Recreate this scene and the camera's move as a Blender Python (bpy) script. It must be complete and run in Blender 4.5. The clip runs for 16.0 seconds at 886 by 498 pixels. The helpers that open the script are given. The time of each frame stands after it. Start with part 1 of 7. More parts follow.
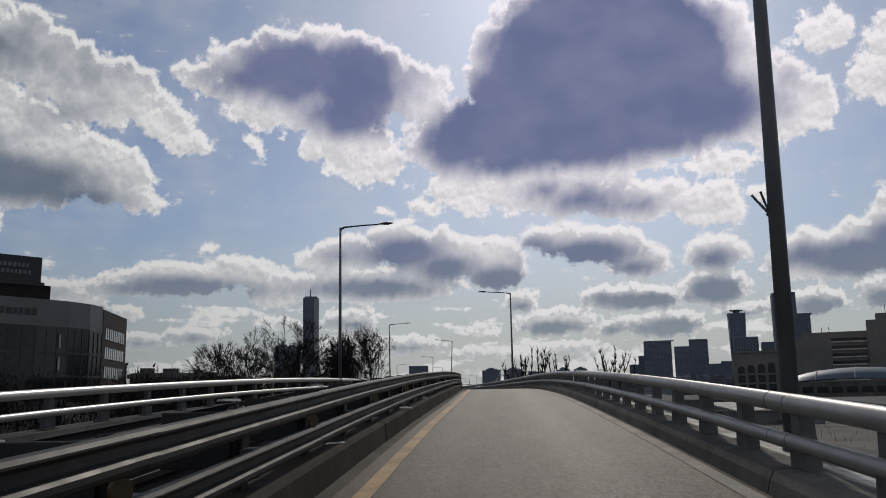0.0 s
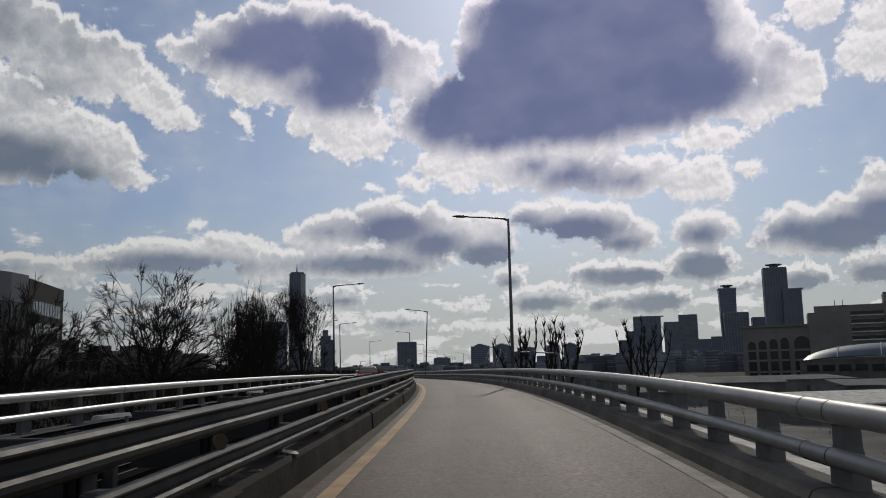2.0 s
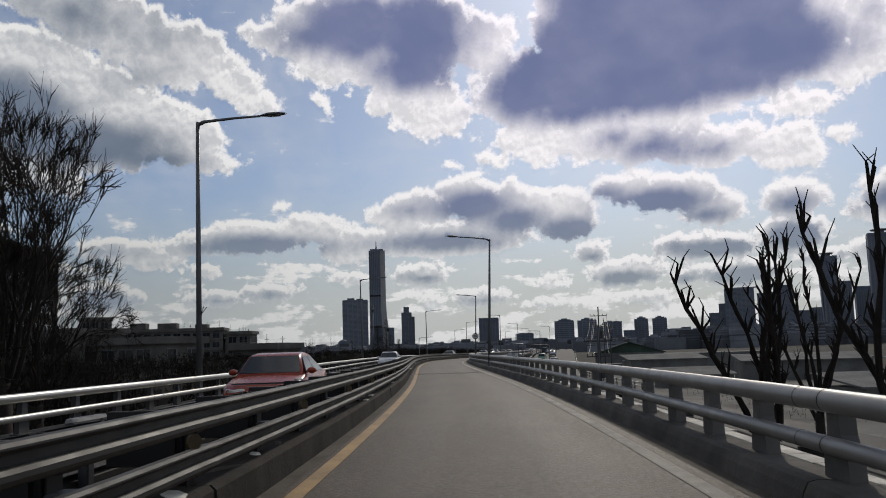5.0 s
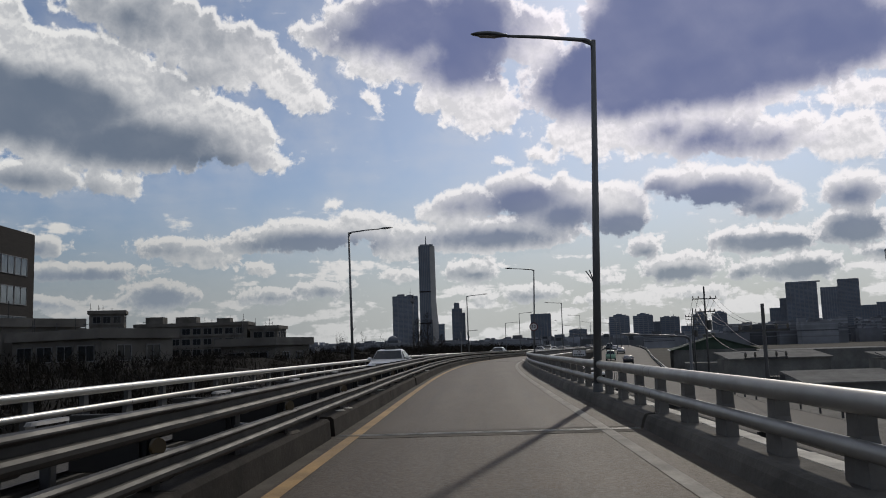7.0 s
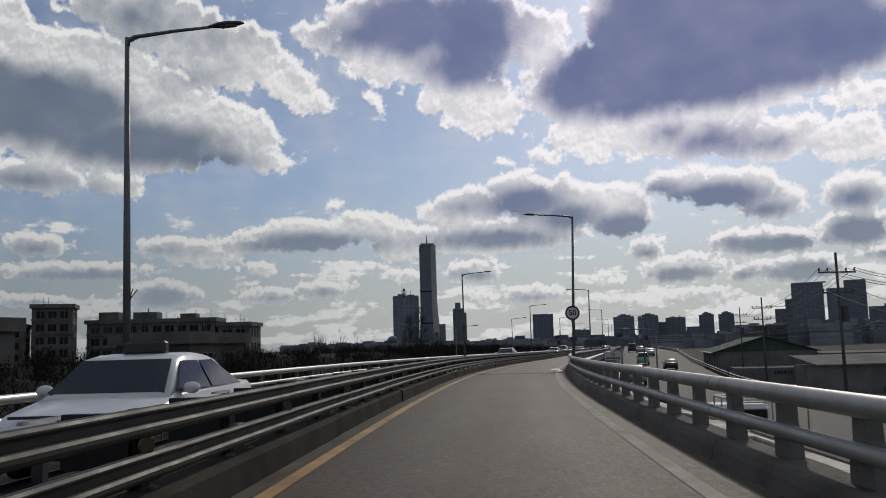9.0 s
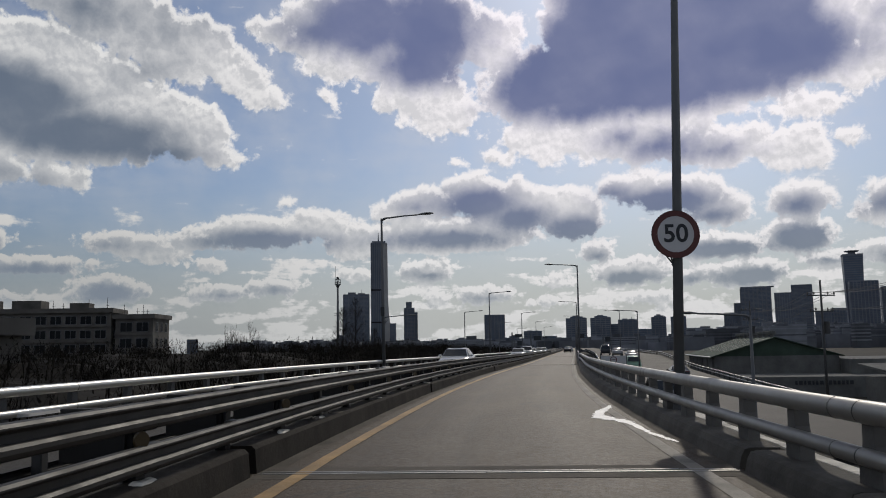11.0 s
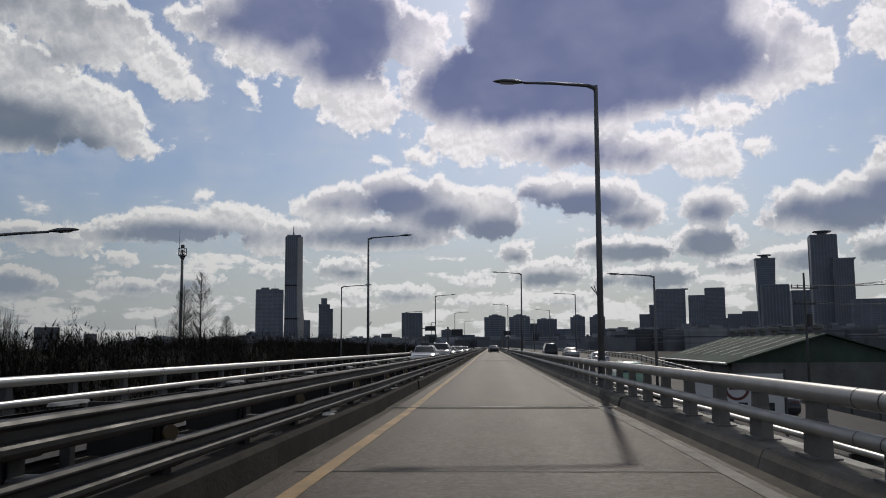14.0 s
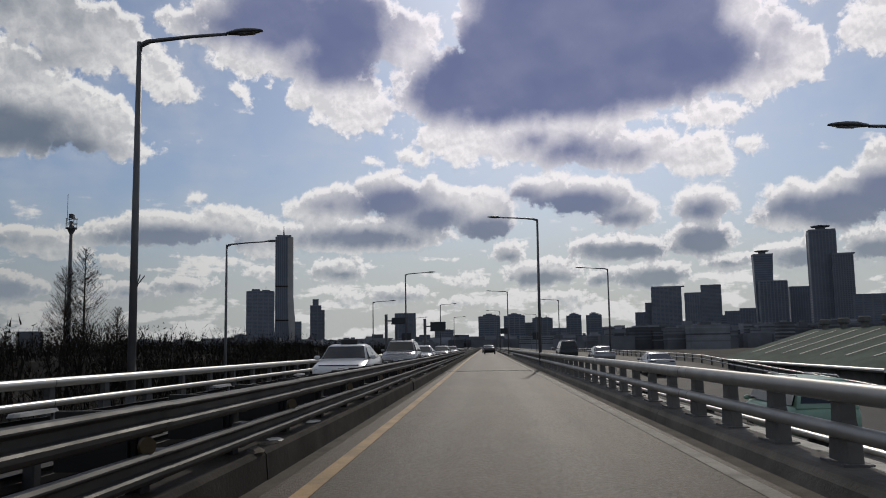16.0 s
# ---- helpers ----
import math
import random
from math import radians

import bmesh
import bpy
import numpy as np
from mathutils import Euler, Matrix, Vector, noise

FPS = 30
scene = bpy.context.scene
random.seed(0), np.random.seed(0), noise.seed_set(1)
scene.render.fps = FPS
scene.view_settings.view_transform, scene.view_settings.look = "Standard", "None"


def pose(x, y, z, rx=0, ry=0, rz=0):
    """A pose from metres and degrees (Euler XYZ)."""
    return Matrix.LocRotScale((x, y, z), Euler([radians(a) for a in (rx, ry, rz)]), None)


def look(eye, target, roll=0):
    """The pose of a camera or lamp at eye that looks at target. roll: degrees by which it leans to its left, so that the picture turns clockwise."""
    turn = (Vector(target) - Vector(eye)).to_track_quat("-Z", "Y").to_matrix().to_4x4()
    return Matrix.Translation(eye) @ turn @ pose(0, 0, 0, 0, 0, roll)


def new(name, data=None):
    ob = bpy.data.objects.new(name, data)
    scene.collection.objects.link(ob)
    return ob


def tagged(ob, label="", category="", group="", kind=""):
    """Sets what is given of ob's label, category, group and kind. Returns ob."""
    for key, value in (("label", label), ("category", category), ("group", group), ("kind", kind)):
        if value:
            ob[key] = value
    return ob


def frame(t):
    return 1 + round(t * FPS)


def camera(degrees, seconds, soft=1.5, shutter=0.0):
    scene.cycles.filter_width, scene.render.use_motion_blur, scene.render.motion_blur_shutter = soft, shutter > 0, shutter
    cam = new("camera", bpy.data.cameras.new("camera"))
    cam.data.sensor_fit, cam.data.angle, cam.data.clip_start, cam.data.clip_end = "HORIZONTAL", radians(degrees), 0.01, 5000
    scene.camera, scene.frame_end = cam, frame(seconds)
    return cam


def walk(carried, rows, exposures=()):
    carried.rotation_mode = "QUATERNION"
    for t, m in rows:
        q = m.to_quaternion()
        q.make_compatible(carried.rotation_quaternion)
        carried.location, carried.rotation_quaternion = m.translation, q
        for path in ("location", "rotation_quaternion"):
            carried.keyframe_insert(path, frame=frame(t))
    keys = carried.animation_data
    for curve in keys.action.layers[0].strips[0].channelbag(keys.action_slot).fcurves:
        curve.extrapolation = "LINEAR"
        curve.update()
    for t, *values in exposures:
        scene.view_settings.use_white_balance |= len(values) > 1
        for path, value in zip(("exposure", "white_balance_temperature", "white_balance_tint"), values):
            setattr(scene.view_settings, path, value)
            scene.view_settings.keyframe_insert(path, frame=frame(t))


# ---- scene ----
# the camera and its drive
cam = camera(55.0, 16.0, soft=1.0)
PATH = [
    (0.0, pose(0.00, 0.00, 1.17, 99.89, 1.02, 0.13)),
    (0.5, pose(0.40, 7.31, 1.55, 99.43, 1.12, -0.70)),
    (1.0, pose(0.89, 14.72, 1.87, 98.94, 1.08, -0.96)),
    (1.5, pose(1.38, 22.25, 2.14, 98.66, 1.07, -0.89)),
    (2.0, pose(1.87, 29.88, 2.38, 98.28, 1.18, -0.60)),
    (2.5, pose(2.30, 37.63, 2.57, 97.91, 1.17, -0.03)),
    (3.0, pose(2.64, 45.50, 2.70, 97.43, 1.24, 0.81)),
    (3.5, pose(2.85, 53.48, 2.79, 97.26, 1.46, 1.91)),
    (4.0, pose(2.90, 61.57, 2.85, 97.08, 1.62, 2.96)),
    (4.5, pose(2.82, 69.71, 2.89, 96.94, 1.73, 3.97)),
    (5.0, pose(2.59, 77.82, 2.92, 96.84, 1.77, 4.95)),
    (5.5, pose(2.23, 85.91, 2.93, 96.77, 1.79, 5.90)),
    (6.0, pose(1.74, 93.96, 2.94, 96.73, 1.78, 6.79)),
    (6.5, pose(1.13, 101.99, 2.94, 96.71, 1.79, 7.62)),
    (7.0, pose(0.40, 109.99, 2.94, 96.71, 1.80, 8.39)),
    (7.5, pose(-0.39, 117.95, 2.94, 96.73, 1.77, 8.65)),
    (8.0, pose(-1.21, 125.90, 2.95, 96.77, 1.72, 8.86)),
    (8.5, pose(-2.04, 133.82, 2.96, 96.77, 1.67, 8.80)),
    (9.0, pose(-2.85, 141.75, 2.96, 96.74, 1.60, 8.48)),
    (9.5, pose(-3.59, 149.67, 2.96, 96.69, 1.52, 7.92)),
    (10.0, pose(-4.24, 157.60, 2.96, 96.65, 1.39, 7.17)),
    (10.5, pose(-4.78, 165.53, 2.95, 96.64, 1.22, 6.27)),
    (11.0, pose(-5.18, 173.46, 2.94, 96.67, 0.99, 5.21)),
    (11.5, pose(-5.43, 181.39, 2.93, 96.54, 0.79, 4.15)),
    (12.0, pose(-5.53, 189.32, 2.91, 96.56, 0.82, 3.06)),
    (12.5, pose(-5.48, 197.26, 2.89, 96.53, 0.72, 1.91)),
    (13.0, pose(-5.28, 205.25, 2.85, 96.44, 0.56, 0.91)),
    (13.5, pose(-4.97, 213.27, 2.82, 96.49, 0.28, 0.41)),
    (14.0, pose(-4.57, 221.33, 2.79, 96.51, 0.34, -0.30)),
    (14.5, pose(-4.12, 229.44, 2.77, 96.56, 0.49, -0.44)),
    (15.0, pose(-3.64, 237.58, 2.75, 96.63, 0.83, -0.59)),
    (15.5, pose(-3.13, 245.76, 2.73, 96.52, 0.87, -0.73)),
    (16.0, pose(-2.62, 253.98, 2.71, 96.54, 0.93, -0.67)),
]
walk(cam, PATH, [(0.0, -0.16), (2.6, -0.14), (3.8, 0.05), (6.5, 0.02), (8.0, 0.0), (10.5, -0.04), (16.0, -0.06)])

# ---- sky, sun, exposure ----
SUN_YAW, SUN_EL = -9.7, 31.5
sun_data = bpy.data.lights.new("sun", "SUN")
sun_data.energy, sun_data.angle, sun_data.color = 1.3, radians(0.8), (1.0, 0.92, 0.80)
sun_ob = new("sun", sun_data)
sun_dir = Vector((-math.sin(radians(SUN_YAW)) * math.cos(radians(SUN_EL)), math.cos(radians(SUN_YAW)) * math.cos(radians(SUN_EL)), math.sin(radians(SUN_EL))))
sun_ob.matrix_world = look((0, 0, 60), Vector((0, 0, 60)) - sun_dir)


class Graph:
    """A short way to write shader nodes."""

    def __init__(self, tree):
        self.tree = tree

    def node(self, kind, links=(), **settings):
        n = self.tree.nodes.new(kind)
        for key, value in settings.items():
            setattr(n, key, value)
        for key, value in dict(links).items():
            if hasattr(value, "is_output"):
                self.tree.links.new(value, n.inputs[key])
            else:
                n.inputs[key].default_value = value
        return n

    def math(self, op, a, b=0.0, c=0.0, clamp=False):
        return self.node("ShaderNodeMath", {0: a, 1: b, 2: c}, operation=op, use_clamp=clamp).outputs[0]

    def vec(self, op, a, b=(0, 0, 0), c=(0, 0, 0)):
        n = self.node("ShaderNodeVectorMath", {0: a, 1: b, 2: c}, operation=op)
        return n.outputs["Value"] if op == "LENGTH" else n.outputs[0]

    def span(self, v, a, b, c=0.0, d=1.0, smooth=False):
        return self.node("ShaderNodeMapRange", {0: v, 1: a, 2: b, 3: c, 4: d}, interpolation_type="SMOOTHSTEP" if smooth else "LINEAR").outputs[0]

    def mix(self, f, a, b, blend="MIX"):
        n = self.node("ShaderNodeMix", data_type="RGBA", blend_type=blend)
        for i, v in ((0, f), (6, a), (7, b)):
            if hasattr(v, "is_output"):
                self.tree.links.new(v, n.inputs[i])
            else:
                n.inputs[i].default_value = v if i == 0 else (*v, 1.0)
        return n.outputs[2]

    def noise(self, vector, scale, detail=3.0, rough=0.55, out=0):
        return self.node("ShaderNodeTexNoise", {"Vector": vector, "Scale": scale, "Detail": detail, "Roughness": rough}).outputs[out]


HEAPS, CORES = [], []


def heap(az, el, half_w, half_h, tilt=0.0):
    """One bright heap of a cloud: azimuth and elevation of its middle, half width and height and tilt, all in degrees."""
    HEAPS.append((az, el, half_w, half_h, tilt, 1.0))


def core(az, el, half_w, half_h, strength=1.0):
    """One thick part of a cloud, which the light does not pass."""
    CORES.append((az, el, half_w, half_h, 0.0, strength))


# the cloud left of the sun
heap(8.5, 21.0, 7.77, 3.78)
heap(16.1, 20.7, 2.75, 1.26)
heap(14.3, 22.1, 1.87, 1.40)
heap(2.2, 20.4, 4.17, 2.27, -15)
heap(6.2, 16.7, 4.27, 2.53, -20)
heap(4.6, 15.2, 2.72, 1.35)
heap(13.1, 18.6, 2.62, 0.94, -25)
heap(12.7, 16.8, 1.49, 0.58, -30)
core(10.5, 21.6, 4.43, 2.57)
core(5.8, 21.1, 3.94, 2.97)
core(13.5, 20.8, 3.19, 1.28)
core(6.2, 18.9, 4.30, 1.84)
core(2.6, 21.1, 1.99, 1.46, 0.5)
# the great cloud before the sun
heap(-11.7, 21.3, 10.39, 6.78)
heap(-5.0, 21.7, 2.79, 2.90)
heap(-1.3, 17.2, 4.73, 2.99)
heap(-7.9, 24.8, 2.39, 1.58)
heap(-18.3, 19.5, 4.71, 4.21)
heap(-23.8, 17.8, 2.96, 2.26)
heap(-9.5, 16.1, 10.36, 2.30)
heap(-20.9, 20.6, 2.12, 2.06)
heap(-2.8, 13.8, 4.68, 1.89, -8)
heap(-7.8, 13.6, 6.15, 1.95)
heap(-13.5, 12.7, 4.82, 1.63)
heap(-18.2, 12.2, 3.01, 1.81)
heap(-18.7, 14.7, 3.20, 1.43)
heap(-20.7, 12.5, 1.38, 1.07)
heap(-21.4, 17.0, 3.81, 2.10)
heap(-22.6, 19.3, 2.41, 2.05)
core(-11.3, 21.9, 9.08, 5.87)
core(-4.9, 19.7, 3.95, 3.12)
core(-1.3, 17.0, 3.94, 2.24)
core(-16.2, 21.2, 4.46, 4.56)
core(-19.3, 17.8, 3.92, 1.69)
core(-9.5, 17.2, 9.62, 2.58)
core(-17.2, 18.4, 5.11, 2.84)
core(-3.7, 17.9, 4.73, 3.16)
core(-18.2, 17.6, 4.32, 1.78)
core(-4.8, 15.6, 5.86, 1.12)
core(-15.2, 16.4, 3.70, 1.45)
core(-23.3, 19.4, 1.16, 0.82, 0.3)
core(-9.7, 12.9, 3.23, 1.20, 0.9)
core(-12.7, 12.3, 2.61, 0.89, 0.8)
core(-7.0, 13.6, 1.93, 0.83, 0.7)
# bright rags aside of it
heap(-25.6, 21.7, 1.99, 1.65)
heap(-28.9, 18.8, 2.64, 2.28)
heap(-29.7, 20.8, 2.16, 1.92)
heap(0.8, 12.7, 1.87, 0.83)
heap(3.9, 12.4, 1.39, 0.53)
heap(15.6, 9.9, 0.78, 0.58)
heap(2.3, 11.8, 1.55, 0.61)
# the long cloud over the river side
heap(25.6, 20.6, 7.59, 2.58, -25)
heap(21.2, 19.4, 4.32, 2.20, -25)
heap(18.4, 17.6, 3.62, 1.52, -25)
heap(31.9, 18.2, 6.32, 2.53)
heap(34.8, 18.5, 3.18, 1.51)
heap(26.7, 16.2, 4.60, 3.00)
heap(22.3, 14.6, 4.23, 2.25, -22)
heap(19.9, 12.8, 1.94, 1.26)
heap(30.1, 13.7, 8.77, 2.17)
heap(34.1, 15.1, 7.98, 3.21)
heap(28.5, 21.7, 5.27, 2.01)
heap(32.6, 21.3, 1.33, 0.65)
heap(34.3, 11.3, 4.42, 1.37)
heap(29.7, 11.1, 2.19, 1.06, -12)
heap(38.5, 19.2, 4.77, 3.79)
heap(42.4, 15.8, 5.44, 4.03)
core(33.8, 15.3, 6.42, 2.70)
core(28.4, 13.6, 7.24, 1.84)
core(23.8, 12.7, 3.98, 1.02)
core(37.2, 16.0, 4.55, 2.29)
core(25.1, 17.7, 1.81, 1.27, 0.4)
core(28.5, 21.2, 4.56, 2.02, 0.35)
core(23.1, 20.8, 2.97, 1.39, 0.25)
core(34.9, 10.9, 3.74, 0.88, 0.8)
core(31.1, 10.5, 1.82, 0.49, 0.6)
core(42.4, 14.5, 5.16, 2.50, 0.9)
# the middle row
heap(17.5, 7.9, 4.33, 1.23)
heap(13.6, 8.4, 3.25, 1.11)
heap(21.2, 7.3, 2.48, 0.85)
heap(11.0, 7.3, 2.39, 1.41)
heap(23.7, 6.5, 2.22, 0.97)
heap(2.9, 10.6, 2.54, 1.59)
heap(6.2, 9.8, 3.61, 1.28)
heap(7.7, 9.2, 2.45, 1.20)
heap(0.6, 9.5, 2.89, 2.05)
heap(-1.5, 9.5, 2.54, 1.60)
heap(-3.6, 9.0, 2.54, 2.05)
heap(4.7, 7.6, 7.02, 1.36)
heap(-7.7, 10.5, 2.74, 1.21)
heap(-10.7, 9.9, 3.93, 1.42)
heap(-13.2, 8.7, 2.28, 1.34)
heap(-18.0, 9.0, 2.32, 1.38)
heap(-12.6, 6.3, 3.85, 1.04)
heap(-10.2, 6.5, 1.19, 0.82)
heap(-17.8, 6.7, 2.38, 1.45)
heap(-23.7, 8.8, 2.45, 1.47)
heap(-26.7, 8.9, 2.97, 1.78)
heap(-28.7, 10.4, 2.27, 1.61)
heap(-24.6, 7.8, 4.02, 1.25)
heap(-30.9, 9.0, 3.18, 1.97)
core(17.1, 7.3, 4.34, 0.80)
core(13.6, 7.1, 2.70, 0.59, 0.6)
core(19.8, 7.1, 2.18, 0.57, 0.8)
core(2.7, 9.7, 3.65, 1.37)
core(6.9, 9.5, 1.89, 0.68, 0.6)
core(4.7, 7.3, 5.31, 0.83, 0.8)
core(-0.1, 8.6, 2.69, 1.14, 0.9)
core(-4.0, 7.8, 2.87, 1.14, 0.9)
core(-9.5, 9.2, 4.44, 1.28)
core(-6.5, 10.0, 1.72, 0.83)
core(-12.8, 8.2, 2.02, 0.67)
core(-17.9, 8.5, 1.76, 0.80)
core(-13.1, 6.0, 3.46, 0.67)
core(-18.0, 6.5, 2.10, 1.09)
core(-10.5, 6.3, 0.89, 0.52, 0.8)
core(-26.6, 8.0, 3.59, 1.37)
core(-23.4, 8.3, 1.97, 0.91)
core(-21.5, 8.2, 1.51, 0.57, 0.6)
core(-28.5, 9.1, 2.12, 1.35, 0.9)
core(-30.9, 8.3, 3.18, 1.65, 0.8)
# the far rows that thin out to the horizon
heap(-7.5, 4.9, 3.08, 1.13)
heap(-5.3, 6.3, 1.44, 0.91)
heap(-14.5, 4.5, 2.87, 1.10)
heap(-11.5, 4.5, 1.65, 0.82)
heap(6.2, 5.2, 2.33, 0.98)
heap(2.4, 3.6, 2.46, 0.75)
heap(19.7, 3.9, 2.83, 0.60)
heap(20.4, 5.7, 1.49, 0.56)
heap(16.3, 4.3, 2.26, 0.72)
heap(-27.8, 5.9, 2.13, 1.15)
heap(-23.1, 5.5, 2.77, 0.98)
heap(-8.9, 3.1, 2.23, 0.60)
heap(-2.5, 4.4, 1.37, 0.68)
heap(-19.4, 5.2, 2.22, 0.61)
heap(-2.1, 3.0, 1.89, 0.45)
heap(11.0, 5.0, 2.19, 0.52)
heap(5.4, 3.5, 1.50, 0.52)
core(-7.4, 4.4, 2.62, 0.60, 0.9)
core(-5.2, 5.9, 1.06, 0.49, 0.8)
core(-14.8, 4.2, 2.50, 0.73)
core(-11.5, 4.2, 1.25, 0.44, 0.8)
core(6.2, 4.9, 1.87, 0.45, 0.6)
core(2.4, 3.3, 1.89, 0.34, 0.6)
core(19.7, 3.7, 2.16, 0.32, 0.6)
core(16.3, 4.0, 1.73, 0.36, 0.7)
core(-27.9, 5.4, 1.97, 0.74, 0.9)
core(-23.8, 5.1, 2.10, 0.70, 0.9)
core(-19.4, 5.0, 1.71, 0.32, 0.6)
# the rows low over the river side
heap(33.9, 7.1, 2.08, 0.93)
heap(25.6, 7.0, 3.16, 0.87)
heap(31.9, 5.5, 5.01, 0.70)
heap(26.6, 4.0, 2.59, 1.16)
heap(20.2, 5.5, 1.17, 0.41)
heap(33.8, 3.6, 3.28, 0.55)
heap(38.7, 5.8, 2.59, 0.99)
heap(38.0, 3.8, 2.90, 0.66)
core(34.2, 6.8, 1.56, 0.58, 0.8)
core(26.6, 6.8, 2.43, 0.43, 0.6)
core(31.6, 5.2, 4.38, 0.49, 0.8)
core(26.6, 3.8, 2.24, 0.79, 0.8)
core(33.8, 3.5, 2.81, 0.31, 0.6)
core(38.7, 5.4, 2.30, 0.59, 0.8)


def heaped(g, place, heaps, round_off):
    """How far inside the union of the heaps a place of the sky lies, in degrees."""
    total = None
    for az, el, w, h, tilt, strength in heaps:
        r = math.sqrt(min(w, h) * math.sqrt(w * h)) * strength
        q = g.vec("SUBTRACT", place, (az, el, 0.0))
        if tilt:
            q = g.node("ShaderNodeVectorRotate", {"Vector": q, "Angle": radians(tilt)}, rotation_type="Z_AXIS").outputs[0]
        q = g.vec("MULTIPLY", q, (1 / w, 1 / h, 0.0))
        depth = g.math("MULTIPLY_ADD", g.vec("LENGTH", q), -r, r)
        total = depth if total is None else g.math("SMOOTH_MAX", total, depth, round_off)
    return total


def billow_group():
    """The swelling of the clouds at a place of the sky: rounded knobs over a fine grain, finer near the horizon."""
    tree = bpy.data.node_groups.new("cloud_billows", "ShaderNodeTree")
    tree.interface.new_socket("Place", in_out="INPUT", socket_type="NodeSocketVector")
    tree.interface.new_socket("Swelling", in_out="OUTPUT", socket_type="NodeSocketFloat")
    g = Graph(tree)
    raw = g.node("NodeGroupInput").outputs[0]
    place = g.vec("ADD", raw, (37.3, 21.7, 5.37))
    low = g.span(g.node("ShaderNodeSeparateXYZ", {0: raw}).outputs[1], 6.0, 14.0, 1.0, 0.0, True)
    bend = g.vec("SUBTRACT", g.noise(place, 0.9, 3.0, 0.6, 1), (0.5, 0.5, 0.5))
    bent = g.vec("MULTIPLY_ADD", bend, (1.1, 0.9, 0.0), place)
    swell = []
    for scale, grain, size in ((0.62, 0.8, 1.0), (1.25, 1.9, 0.46)):
        knobs = g.node("ShaderNodeTexVoronoi", {"Vector": bent, "Scale": scale, "Detail": 3.0, "Roughness": 0.52, "Lacunarity": 2.2, "Smoothness": 0.25}, feature="SMOOTH_F1").outputs["Distance"]
        fine = g.noise(place, grain, 8.0, 0.60)
        s = g.math("MULTIPLY_ADD", knobs, -1.15 * size, 0.50 * size)
        swell.append(g.math("MULTIPLY_ADD", g.math("SUBTRACT", fine, 0.5), 1.9 * size, s))
    total = g.node("ShaderNodeMix", {0: low, 2: swell[0], 3: swell[1]}).outputs[0]
    tree.links.new(total, g.node("NodeGroupOutput").inputs[0])
    return tree


def heap_group():
    """The bright heaps of all the clouds as one node."""
    tree = bpy.data.node_groups.new("cloud_heaps", "ShaderNodeTree")
    tree.interface.new_socket("Place", in_out="INPUT", socket_type="NodeSocketVector")
    tree.interface.new_socket("Depth", in_out="OUTPUT", socket_type="NodeSocketFloat")
    g = Graph(tree)
    tree.links.new(heaped(g, g.node("NodeGroupInput").outputs[0], HEAPS, 0.35), g.node("NodeGroupOutput").inputs[0])
    return tree


